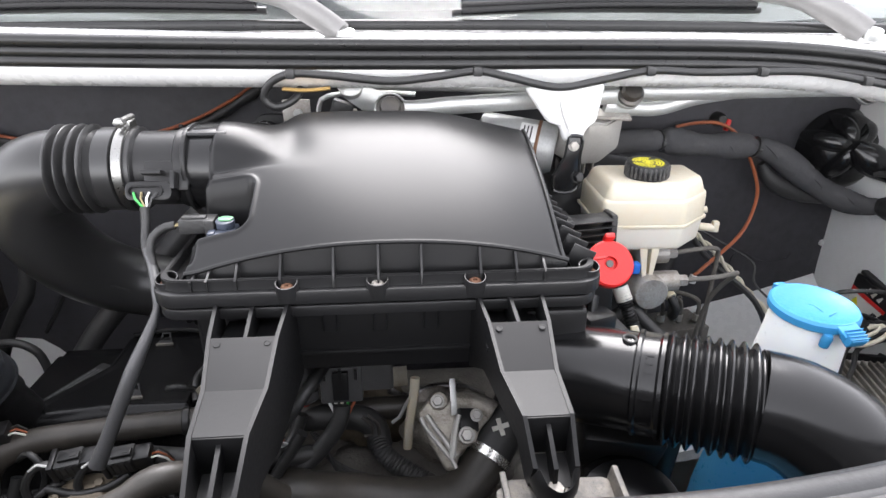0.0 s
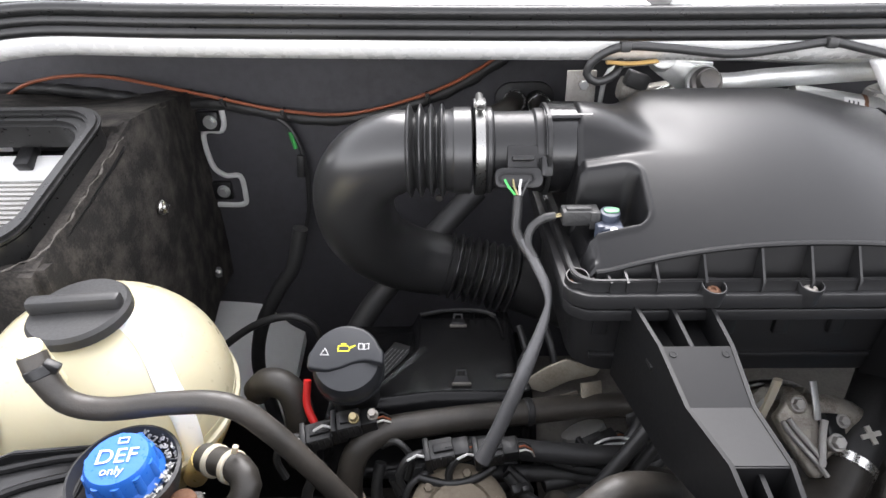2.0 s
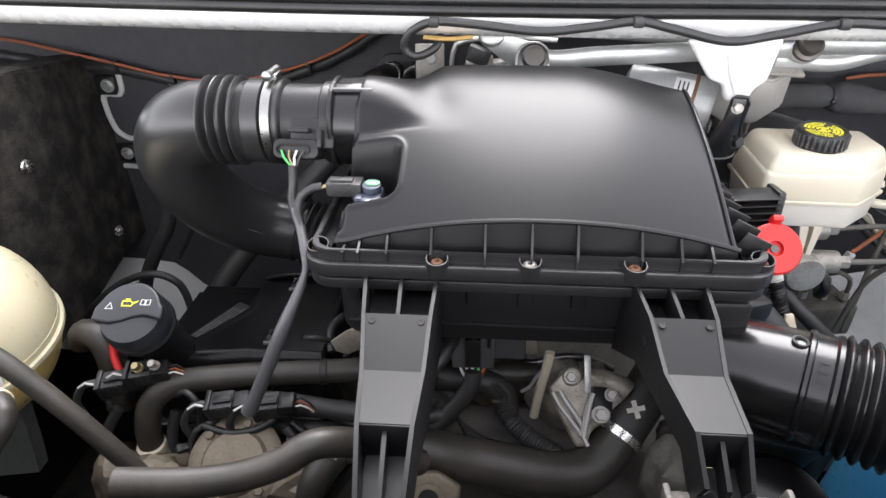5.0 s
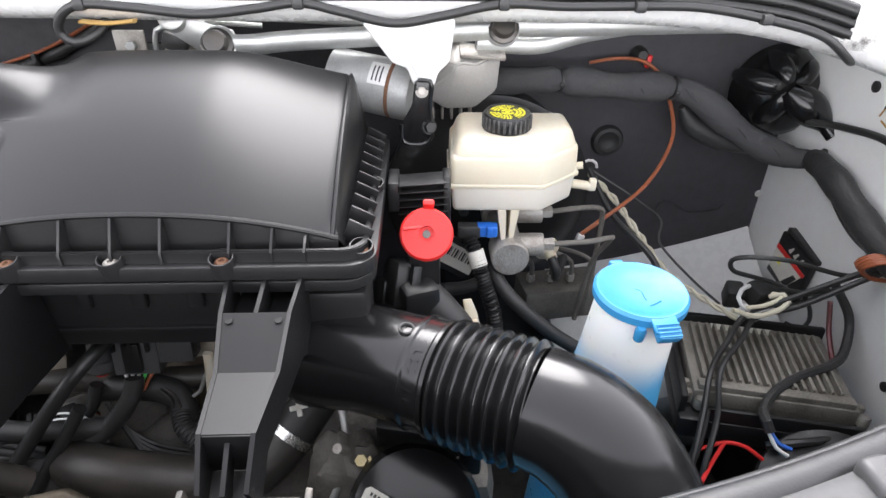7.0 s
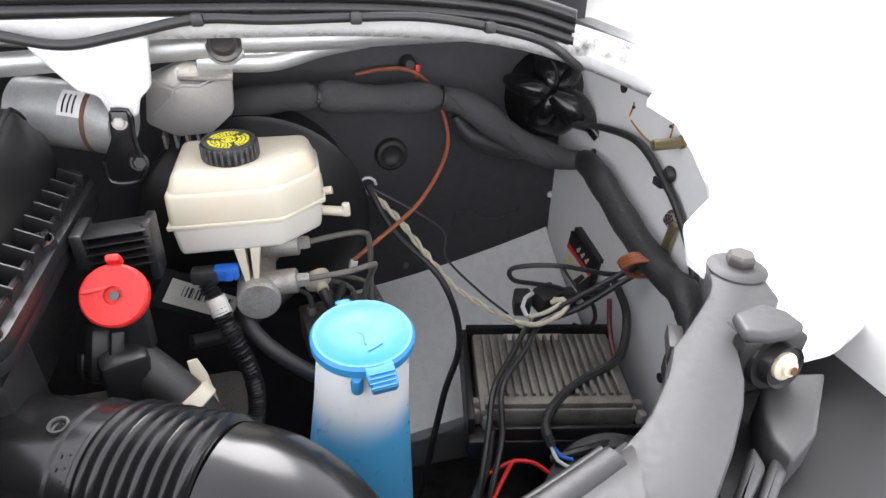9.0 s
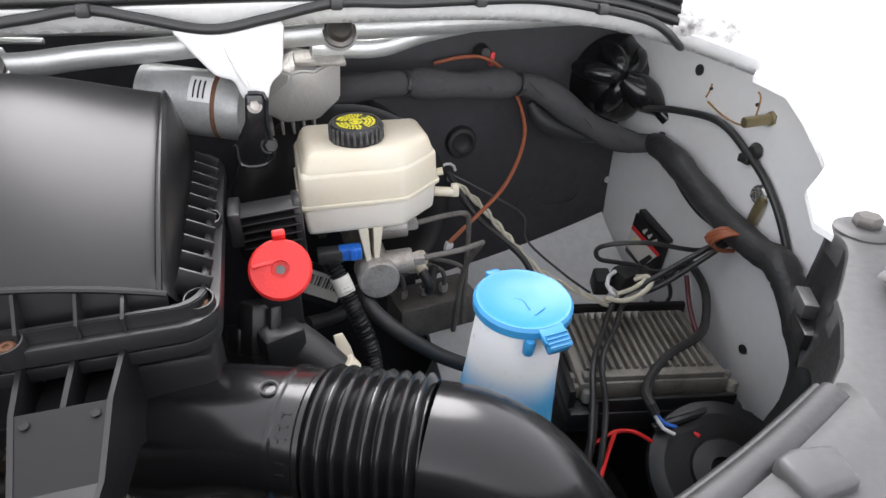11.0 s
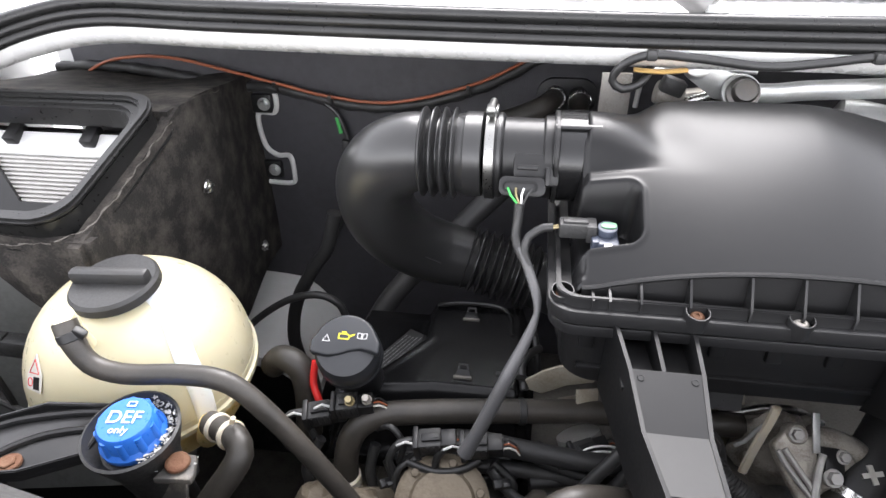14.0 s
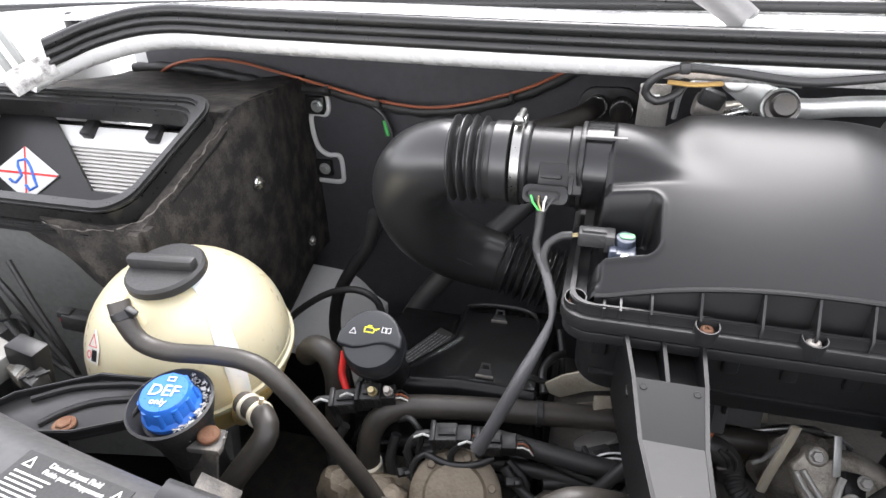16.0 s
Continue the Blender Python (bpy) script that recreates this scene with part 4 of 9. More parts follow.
# ---- brake fluid reservoir and cylinder ----
M_DUSTY = surface("dusty_black_plastic", (0.035, 0.035, 0.034), 0.6, grain=(500, 0.3), mottle=(120, 0.9), other=(0.11, 0.105, 0.10))
res = thing("brake_fluid_reservoir", (0.288, 0.62, 1.16), "cream plastic brake fluid reservoir above the brake cylinder", "fluid reservoir")
plan = [(0.221, 0.592), (0.318, 0.588), (0.359, 0.622), (0.360, 0.682), (0.224, 0.688)]
def taper(z0, z1, k0, k1, bev):
    bm = bmesh.new()
    c = (0.290, 0.632)
    lo = [bm.verts.new((c[0] + (x - c[0]) * k0, c[1] + (y - c[1]) * k0, z0)) for x, y in plan]
    hi = [bm.verts.new((c[0] + (x - c[0]) * k1, c[1] + (y - c[1]) * k1, z1)) for x, y in plan]
    bm.faces.new(lo[::-1])
    bm.faces.new(hi)
    for i in range(5):
        bm.faces.new((lo[i], lo[(i + 1) % 5], hi[(i + 1) % 5], hi[i]))
    bmesh.ops.bevel(bm, geom=bm.edges[:], offset=bev, segments=4, affect="EDGES", profile=0.5)
    return bm
part("lower_shell", taper(1.178, 1.210, 0.93, 0.98, 0.005), surface("milky_reservoir_plastic", (0.60, 0.575, 0.51), 0.4, grain=(300, 0.04), mottle=(20, 0.5), other=(0.62, 0.52, 0.45), sss=0.35), res, "milky lower half")
part("upper_shell", taper(1.206, 1.241, 0.99, 0.975, 0.006), M_CREAM, res)
part("shoulder", taper(1.233, 1.258, 0.975, 0.84, 0.007), M_CREAM, res)
part("seam", taper(1.2055, 1.2100, 1.015, 1.02, 0.0012), M_CREAM, res)
part("neck", cyl((0.2806, 0.625, 1.25), (0.2806, 0.625, 1.262), 0.022, 28), M_CREAM, res)
cap = part("cap", lathe([(0.0228, 0), (0.0243, 0.002), (0.0243, 0.016), (0.0228, 0.0185), (0.0205, 0.0185), (0.020, 0.0175), (0, 0.0175)], (0.2806, 0.625, 1.2565), (0, -0.06, 1), 40), M_PLASTIC, res, "black ribbed cap with yellow print")
for k in range(28):
    a = 2 * math.pi * k / 28
    part("grip", box((0.2806 + 0.0243 * math.cos(a), 0.624 + 0.0243 * math.sin(a), 1.266), (0.002, 0.0026, 0.013), (0, 0, math.degrees(a)), 0.0006), M_DUSTY, cap)
top = Matrix.Translation((0.2806, 0.624, 1.2742)) @ turn_to((0, -0.06, 1))
def flat_ring(r0, r1, a0, a1, m, z=0.0):
    bm = bmesh.new()
    n = max(2, int((a1 - a0) / 14))
    for i in range(n):
        p = [radians(a0 + (a1 - a0) * (i + j) / n) for j in (0, 1)]
        q = [bm.verts.new(top @ Vector((r * math.cos(t), r * math.sin(t), z + 0.0003))) for r, t in ((r0, p[0]), (r1, p[0]), (r1, p[1]), (r0, p[1]))]
        bm.faces.new(q)
    got = bmesh.ops.extrude_face_region(bm, geom=bm.faces[:])
    bmesh.ops.translate(bm, verts=[v for v in got["geom"] if isinstance(v, bmesh.types.BMVert)], vec=(0, 0, 0.0003))
    bmesh.ops.recalc_face_normals(bm, faces=bm.faces[:])
    part("print_mark", bm, m, cap)
flat_ring(0.0, 0.0028, 0, 360, M_YELLOW)
for a0 in (15, 195):
    flat_ring(0.0042, 0.0068, a0, a0 + 150, M_YELLOW)
rng = random.Random(21)
for r0, step in ((0.0086, 17), (0.0120, 13), (0.0155, 10)):
    a0 = 0
    while a0 < 355:
        w = rng.uniform(0.45, 0.85) * step
        if not (38 < a0 % 120 < 56):
            flat_ring(r0, r0 + 0.0024, a0, a0 + w, M_YELLOW)
        a0 += step
part("outlet_nipple", join(cyl((0.345, 0.640, 1.190), (0.378, 0.632, 1.188), 0.005, 12), box((0.380, 0.632, 1.190), (0.008, 0.008, 0.014), bevel=0.002)), M_CREAM, res)
part("outlet_nipple", cyl((0.352, 0.640, 1.208), (0.368, 0.636, 1.211), 0.004, 12), M_CREAM, res)
wedge = bmesh.new()
for x0, x1 in ((0.272, 0.281), (0.286, 0.295)):
    v = [wedge.verts.new(c) for c in ((x0, 0.592, 1.180), (x1, 0.592, 1.180), (x1 + 0.001, 0.60, 1.180), (x0, 0.62, 1.180), (0.2825 if x0 < 0.28 else 0.284, 0.585, 1.112), (0.283 if x0 < 0.28 else 0.2845, 0.60, 1.112))]
    for f in ((0, 1, 4), (1, 2, 5, 4), (2, 3, 5), (3, 0, 4, 5), (0, 3, 2, 1)):
        wedge.faces.new([v[i] for i in f])
bmesh.ops.recalc_face_normals(wedge, faces=wedge.faces[:])
part("support_leg", wedge, M_CREAM, res)

mc = thing("brake_cylinder", (0.29, 0.66, 1.10), "grey cast brake master cylinder with two pipe unions", "brake cylinder")
part("barrel", lathe([(0.019, 0), (0.0205, 0.002), (0.0205, 0.03), (0.017, 0.034), (0.017, 0.09), (0.022, 0.095), (0.022, 0.19)], (0.287, 0.578, 1.128), (0, 1, 0), 32), M_CAST, mc)
for y, z, ex in ((0.600, 1.134, 0.325), (0.645, 1.150, 0.330)):
    part("port", join(cyl((0.29, y, z), (ex, y - 0.004, z + 0.002), 0.0125, 20, 0.002), hexbolt((ex - 0.001, y - 0.004, z + 0.002), (1, 0, 0), 0.0075, 0.012)), M_CAST, mc)
bk = thing("brake_booster", (0.29, 0.84, 1.0), "large black round brake booster behind the brake cylinder", "brake booster")
part("shell", lathe([(0.03, -0.004), (0.05, 0.0), (0.095, 0.010), (0.122, 0.024), (0.134, 0.038), (0.141, 0.041), (0.141, 0.048), (0.134, 0.056), (0.13, 0.13)], (0.284, 0.750, 1.100), (0, 1, 0), 56), M_PLASTIC, bk)
for a in (35, 145, 215, 325):
    part("stud", hexbolt((0.29 + 0.05 * math.cos(radians(a)), 0.753, 1.125 + 0.05 * math.sin(radians(a))), (0, -1, 0), 0.007, 0.008), M_DARKMETAL, bk)
# brake pipes
for k, pts in enumerate(([(0.338, 0.641, 1.152), (0.375, 0.642, 1.156), (0.398, 0.648, 1.152), (0.405, 0.655, 1.135), (0.404, 0.655, 1.08), (0.400, 0.650, 1.00)],
                         [(0.334, 0.596, 1.136), (0.375, 0.594, 1.140), (0.398, 0.598, 1.142), (0.403, 0.612, 1.130), (0.395, 0.640, 1.08), (0.388, 0.650, 0.99)])):
    solo("brake_pipe", tube(pts, 0.0031, 8), M_GRIME, "thin olive-grey steel brake pipe", "brake pipe", "brake pipes")
# hydraulic unit low behind with short bent pipes
hu = thing("hydraulic_unit", (0.37, 0.70, 0.98), "aluminium brake hydraulic block with bent steel pipes", "hydraulic unit")
part("block", box((0.375, 0.70, 0.995), (0.105, 0.055, 0.045), (0, 0, 8), 0.003), M_GRIME, hu)
for k in range(4):
    x = 0.335 + k * 0.026
    part("bent_pipe", tube([(x, 0.69, 1.02), (x, 0.688, 1.048), (x - 0.008, 0.688, 1.060), (x - 0.03, 0.70, 1.064), (x - 0.05, 0.72, 1.055)], 0.003, 8), M_GRIME, hu)
    part("union", hexbolt((x, 0.69, 1.024), (0, 0, 1), 0.006, 0.01), M_CAST, hu)

# level sensor: white round body with a hose
ls = thing("vacuum_valve", (0.338, 0.665, 1.07), "off-white round vacuum valve on a black hose", "valve")
part("valve_body", lathe([(0.010, 0), (0.0155, 0.002), (0.0155, 0.010), (0.012, 0.013), (0.007, 0.015), (0.007, 0.022)], (0.343, 0.668, 1.092), (0.3, -0.8, -0.35), 24), M_CREAM, ls)
part("hose", tube([(0.215, 0.60, 1.075), (0.25, 0.62, 1.066), (0.29, 0.645, 1.075), (0.325, 0.665, 1.088), (0.343, 0.668, 1.092)], 0.0075, 12), M_RUBBER, ls)
part("outlet_hose", tube([(0.349, 0.650, 1.084), (0.355, 0.642, 1.070), (0.36, 0.66, 1.05), (0.375, 0.69, 1.06)], 0.0058, 10), M_RUBBER, ls)

# blue plug and corrugated conduit
pg = thing("cable_conduit", (0.26, 0.57, 1.03), "black corrugated cable conduit with a blue plug on top", "conduit")
part("conduit", tube([(0.243, 0.588, 1.150), (0.250, 0.578, 1.135), (0.258, 0.566, 1.110), (0.270, 0.556, 1.070), (0.272, 0.552, 1.03), (0.262, 0.55, 0.98)], lambda s, g: 0.0078 + 0.0012 * math.cos(2 * math.pi * g / 0.0038), 14, 0.0010), M_PLASTIC, pg)
part("plug", box((0.243, 0.592, 1.157), (0.024, 0.014, 0.014), (0, 0, -4), 0.002), M_TAPE, pg)
part("blue_plug", join(box((0.262, 0.591, 1.158), (0.022, 0.013, 0.013), (0, 0, -4), 0.002), box((0.264, 0.583, 1.160), (0.006, 0.006, 0.012), (0, 0, -4), 0.001)), M_DEF, pg, "bright blue plug")
part("tape_band", tube([(0.2485, 0.580, 1.139), (0.2535, 0.573, 1.124)], 0.0094, 16), M_LABEL, pg, "pale paper tape band")

# red terminal cover with its holder
rd = thing("terminal_cover", (0.198, 0.495, 1.17), "round red plastic cover on the jump-start terminal", "terminal cover")
ax = Vector((-0.02, -0.78, 0.62)).normalized()
c0 = Vector((0.1975, 0.492, 1.210))
part("disc", lathe([(0.0200, -0.006), (0.0232, -0.004), (0.0232, 0.003), (0.0215, 0.005), (0.0068, 0.005), (0.0066, 0.001), (0.0, 0.001)], c0, ax, 36), M_RED, rd)
part("grip_bar", box(tuple(c0 + ax * 0.0055 + Vector((-0.012, 0.003, 0.004))), (0.016, 0.0028, 0.0022), (38, 0, 12), 0.0006), M_RED, rd)
part("tab", box(tuple(c0 + Vector((0.002, 0.014, 0.022))), (0.010, 0.006, 0.012), (38, 0, 0), 0.002), M_RED, rd)
part("stud", lathe([(0.0035, -0.004), (0.0035, 0.003), (0, 0.0035)], c0, ax, 12), M_DARKMETAL, rd)
part("holder", join(box((0.195, 0.512, 1.175), (0.03, 0.02, 0.06), (-8, 0, 0), 0.004), box((0.186, 0.500, 1.135), (0.035, 0.05, 0.05), (0, 0, 20), 0.006)), M_PLASTIC, rd)
# comb-shaped cable guide
cg = thing("cable_guide", (0.20, 0.55, 1.20), "black plastic comb-shaped cable guide beside the housing", "cable guide")
part("plate", box((0.168, 0.552, 1.224), (0.010, 0.034, 0.030), (0, 0, 0), 0.002), M_PLASTIC, cg)
for k in range(5):
    part("tooth", box((0.195, 0.548, 1.208 + k * 0.0072), (0.046, 0.026, 0.0014), (0, -4, 0), 0.0005), M_PLASTIC, cg)
part("end_post", box((0.217, 0.552, 1.216), (0.007, 0.03, 0.050), (-6, 0, 0), 0.002), M_PLASTIC, cg)
# barcode label under the red cover
lb = thing("barcode_label", (0.215, 0.53, 1.16), "white paper label with a row of black bars", "label")
lbo, lbu, lbv = Vector((0.226, 0.640, 1.098)), Vector((0.80, 0.15, -0.58)), Vector((0.50, 0.35, 0.79))
lbn = lbu.cross(lbv).normalized()
part("paper", prism([(-0.036, -0.013), (0.036, -0.013), (0.036, 0.013), (-0.036, 0.013)], lbo, lbu, lbv, 0.0008), M_LABEL, lb)
for k in range(16):
    w_ = 0.0006 + 0.0009 * ((k * 7) % 3)
    part("print_bar", prism([(-0.022 + k * 0.0034, -0.002), (-0.022 + k * 0.0034 + w_, -0.002), (-0.022 + k * 0.0034 + w_, 0.009), (-0.022 + k * 0.0034, 0.009)], lbo + lbn * 0.001, lbu, lbv, 0.0003), M_INK, lb)
part("backing", prism([(-0.045, -0.02), (0.04, -0.02), (0.04, 0.02), (-0.045, 0.02)], lbo - lbn * 0.006, lbu, lbv, 0.0055), M_PLASTIC, lb)

# ---- washer bottle ----
wb = thing("washer_bottle", (0.367, 0.43, 1.02), "translucent washer fluid bottle with light blue fluid and cap", "washer bottle")
part("foot", box((0.370, 0.43, 0.66), (0.12, 0.12, 0.50), (0, 0, -10), 0.02), M_FILLED, wb)
part("body", lathe([(0.052, -0.20), (0.051, -0.06), (0.047, -0.01), (0.0425, 0.04), (0.0365, 0.110), (0.0335, 0.160), (0.0328, 0.170)], (0.357, 0.434, 1.02), (0.065, -0.03, 1), 40), M_FILLED, wb, "milky plastic, blue below the fluid level")
wc = part("cap", lathe([(0.0350, 0), (0.0375, 0.002), (0.0375, 0.008), (0.0355, 0.0105), (0.0335, 0.0105), (0.031, 0.009), (0.012, 0.0078), (0, 0.0075)], (0.3675, 0.4285, 1.185), (0.02, -0.06, 1), 48), M_CYAN, wb, "light blue snap cap")
part("tab", join(box((0.374, 0.389, 1.189), (0.020, 0.014, 0.004), (22, 0, 6), 0.001), box((0.375, 0.384, 1.185), (0.018, 0.012, 0.010), (30, 0, 6), 0.002)), M_CYAN, wc)
for k in range(4):
    part("tab_ridge", box((0.374, 0.3855 - 0.0030 * k, 1.1925 - 0.0013 * k), (0.018, 0.0011, 0.0016), (22, 0, 6), 0.0004), M_CYAN, wc)
part("pip", lathe([(0.004, -0.01), (0.0045, 0), (0.003, 0.003)], (0.358, 0.392, 1.182), (0, -0.2, 1), 14), M_CYAN, wc)
part("hinge", box((0.358, 0.466, 1.192), (0.012, 0.006, 0.010), (0, 0, 10), 0.002), M_CYAN, wc)
for k in range(3):
    part("raised_mark", box((0.362 + 0.006 * k, 0.432 - 0.010 * k, 1.1928), (0.0012, 0.012, 0.0006), (0, 0, 60 - 60 * k), 0.0002), M_CYAN, wc)
M_DEEPBLUE = surface("blue_tank_plastic", (0.16, 0.50, 0.76), 0.4, grain=(240, 0.03), mottle=(12, 0.5), other=(0.04, 0.20, 0.38), sss=0.2)
# lower tank glimpsed below the duct
wt = thing("washer_tank", (0.24, 0.26, 0.45), "blue washer fluid tank down below the intake duct", "washer tank")
part("tank_body", box((0.238, 0.290, 0.735), (0.10, 0.085, 0.60), (0, 0, -10), 0.02), M_DEEPBLUE, wt)

# ---- cabin air box with its rubber frame ----
hv = thing("cabin_air_box", (-0.76, 0.66, 0.85), "black felt-covered cabin air intake box with an open top", "air intake box")
def felt_side(u, v):
    y = 0.440 + 0.447 * u
    x = -0.6145 - 0.032 * smooth(0.64, 0.885, y) + 0.003 * math.sin(v * 5 + u * 7)
    zt = 1.272 + (min(y, 0.635) - 0.538) * 0.377 - 0.032 * smooth(0.63, 0.88, y)
    z = 0.98 + (zt - 0.98) * v
    x += 0.012 * (1 - v) * (1 - u)
    return Vector((x, y, z))
part("right_side", sheet(felt_side, 30, 24, 0.012, Vector((-1, 0, 0))), M_FELT, hv)
def felt_front(u, v):
    x = -0.83 + 0.2200 * u
    lo = 1.244 - 0.66 * 0.22 * u + 0.003 * math.sin(u * 19)
    z = lo + (1.238 + 0.006 * (1 - u) - lo) * v
    y = 0.448 + 0.005 * math.sin(u * 6) - 0.010 * smooth(0.1, 0.0, abs(u - 0.45 - 0.35 * (1 - v))) + 0.006 * (1 - v)
    return Vector((x, y, z))
part("front_side", sheet(felt_front, 30, 8, 0.012, Vector((0, 1, 0))), M_FELT, hv)
def felt_back(u, v):
    y = 0.615 + 0.27 * v
    x = -0.98 + (0.364 - 0.032 * smooth(0.64, 0.885, y)) * u
    z = 1.307 - 0.030 * smooth(0.1, 1.0, v) + 0.006 * math.sin(u * 8) * v
    return Vector((x, y, z))
part("rear_top", sheet(felt_back, 20, 14, 0.012), M_FELT, hv)
# frayed pale edges where the felt is cut round the frame
M_FRAY = surface("torn_felt_fibre", (0.14, 0.13, 0.12), 0.95, grain=(500, 0.9), mottle=(160, 1.0), other=(0.05, 0.045, 0.04), spec=0.1)
def ragged(pts, r, seed):
    return tube([tuple(p + Vector((noise.noise(p * 90 + Vector((seed, 0, 0))), noise.noise(p * 80), noise.noise(p * 85 + Vector((0, seed, 0))))) * 0.003) for p in spline(pts, 0.005)], lambda s, g: max(0.0003, r * (0.5 + 1.6 * noise.noise(Vector((g * 120 + seed, 0, 0))))), 6, 0.004)
part("frayed_edge", ragged([(-0.735, 0.441, 1.238), (-0.70, 0.439, 1.234), (-0.67, 0.440, 1.236), (-0.645, 0.441, 1.238)], 0.0011, 9), M_FRAY, hv)
part("frayed_edge", ragged([(-0.640, 0.441, 1.240), (-0.618, 0.462, 1.246), (-0.611, 0.52, 1.268), (-0.610, 0.58, 1.289), (-0.612, 0.62, 1.300)], 0.0012, 5), M_FRAY, hv)
part("frayed_edge", ragged([(-0.613, 0.64, 1.304), (-0.618, 0.69, 1.300), (-0.625, 0.75, 1.293)], 0.0005, 2), M_FRAY, hv)
# rubber frame on the slope
sl = Vector((0, 0.146, 0.055)).normalized()
fo = (-0.800, 0.538, 1.262)
fr = [(x - (0.012 * (0.0925 - y) / 0.185 if x > 0 else 0.0), y) for x, y in rounded(0.365, 0.185, 0.035, 7)]
part("rubber_frame", ring_wall(fr, fo, (1, 0, 0), sl, 0.018, 0.030, 0.004), M_SEAL, hv, "black rubber frame")
part("rubber_rim", ring_wall([(x * 1.02, y * 1.03) for x, y in fr], tuple(Vector(fo) + Vector((0, -0.353, 0.935)) * 0.028), (1, 0, 0), sl, 0.011, 0.008, 0.003), M_SEAL, hv)
part("rubber_foot", ring_wall([(x * 1.06, y * 1.08) for x, y in fr], tuple(Vector(fo) + Vector((0, -0.353, 0.935)) * -0.006), (1, 0, 0), sl, 0.02, 0.008, 0.003), M_SEAL, hv)
# inside: dark tub, filter, label
for c, s_ in (((-0.80, 0.585, 1.13), (0.36, 0.09, 0.01)), ((-0.80, 0.632, 1.20), (0.36, 0.01, 0.15)), ((-0.80, 0.458, 1.224), (0.36, 0.01, 0.018)), ((-0.985, 0.54, 1.19), (0.01, 0.18, 0.13)), ((-0.640, 0.54, 1.17), (0.01, 0.17, 0.11))):
    part("tub_wall", box(c, s_), M_PLASTIC, hv)
ft = part("filter", box((-0.765, 0.575, 1.226), (0.250, 0.135, 0.012), (40.4, 0, 0), 0.002), M_FILTER, hv, "pale pleated paper filter")
for k in range(20):
    q = -0.057 + k * 0.0052
    part("pleat", box((-0.765, 0.570 + q * math.cos(radians(40.4)), 1.2325 + q * math.sin(radians(40.4))), (0.245, 0.0025, 0.0042), (40.4, 0, 0)), M_FILTER, ft)
part("filter_frame", box((-0.765, 0.608, 1.2655), (0.25, 0.030, 0.006), (40.4, 0, 0), 0.002), M_PRINT, ft)
part("divider", prism([(-0.96, 0.0), (-0.745, 0.0), (-0.774, 0.058), (-0.893, 0.170), (-0.96, 0.170)], (0, 0.506, 1.182), (1, 0, 0), (0, 0.7619, 0.6476), 0.006), M_PLASTIC, hv)
part("divider", prism([(-0.745, 0.0), (-0.63, 0.0), (-0.63, 0.085), (-0.690, 0.056), (-0.774, 0.056)], (0, 0.506, 1.182), (1, 0, 0), (0, 0.7619, 0.6476), 0.006), M_PLASTIC, hv)
for x in (-0.813, -0.715):
    part("clip", box((x, 0.612, 1.276), (0.016, 0.026, 0.012), (30, 0, 0), 0.002), M_PLASTIC, hv)
# warning label
wl = thing("warning_label", (-0.885, 0.53, 1.20), "white diamond label with a blue drawing crossed out in red", "label")
lx, ly = Vector((1, 0, 0)), Vector((0, 0.7619, 0.6476))
lo = Vector((-0.876, 0.5545, 1.2323))
part("paper", prism([(0.020, -0.037), (0.050, 0.002), (-0.020, 0.037), (-0.050, -0.002)], lo, lx, ly, 0.0012), M_PRINT, wl)
ln = lx.cross(ly).normalized() * 0.0016
part("red_bar", join(prism([(-0.050, -0.0014), (0.049, -0.0014), (0.049, 0.0014), (-0.050, 0.0014)], lo + ln, lx, ly, 0.0005), prism([(0.0186, -0.036), (0.0210, -0.036), (-0.0186, 0.036), (-0.0210, 0.036)], lo + ln, lx, ly, 0.0006)), M_RED, wl)
part("blue_drawing", tube([tuple(lo + ln + lx * a + ly * b) for a, b in ((-0.020, -0.010), (-0.008, -0.014), (-0.004, -0.004), (-0.016, 0.008), (-0.020, 0.016), (-0.010, 0.019), (0.004, 0.008), (0.018, -0.008), (0.026, -0.016), (0.018, -0.022), (0.008, -0.016))], 0.0018, 6), M_BLUEINK, wl)
# expanding rivets in the felt
for x, y, z in ((-0.6075, 0.645, 1.205), (-0.632, 0.80, 1.03)):
    solo("felt_rivet", join(lathe([(0.0085, 0), (0.0085, 0.002), (0.007, 0.0035), (0.0, 0.0035)], (x, y, z), (1, -0.1, 0), 20), box((x + 0.004, y, z), (0.003, 0.002, 0.014), (0, 0, -5)), box((x + 0.004, y, z), (0.003, 0.014, 0.002), (0, 0, -5))), M_STEEL, "round metal star rivet holding the black felt", "rivet", "felt rivets")
# white bracket with two bolts on the bulkhead
wk = thing("bulkhead_bracket", (-0.63, 0.89, 1.10), "pale steel bracket bolted to the bulkhead beside the air box", "bracket")
part("strap", tube([(-0.640, 0.885, 1.262), (-0.617, 0.884, 1.262), (-0.612, 0.884, 1.240), (-0.618, 0.884, 1.222), (-0.645, 0.884, 1.218), (-0.642, 0.884, 1.170), (-0.625, 0.884, 1.152), (-0.603, 0.884, 1.150), (-0.600, 0.884, 1.120), (-0.606, 0.884, 1.104), (-0.650, 0.884, 1.104)], 0.0042, 8, 0.004), M_PRINT, wk)
for z in (1.236, 1.128):
    lug = part("lug", box((-0.640, 0.884, z), (0.044, 0.012, 0.030), (0, 0, 0), 0.004), M_PLASTIC, wk)
    part("bolt", hexbolt((-0.630, 0.877, z), (0, -1, 0), 0.007, 0.006, 0.010), M_ZINC, lug)
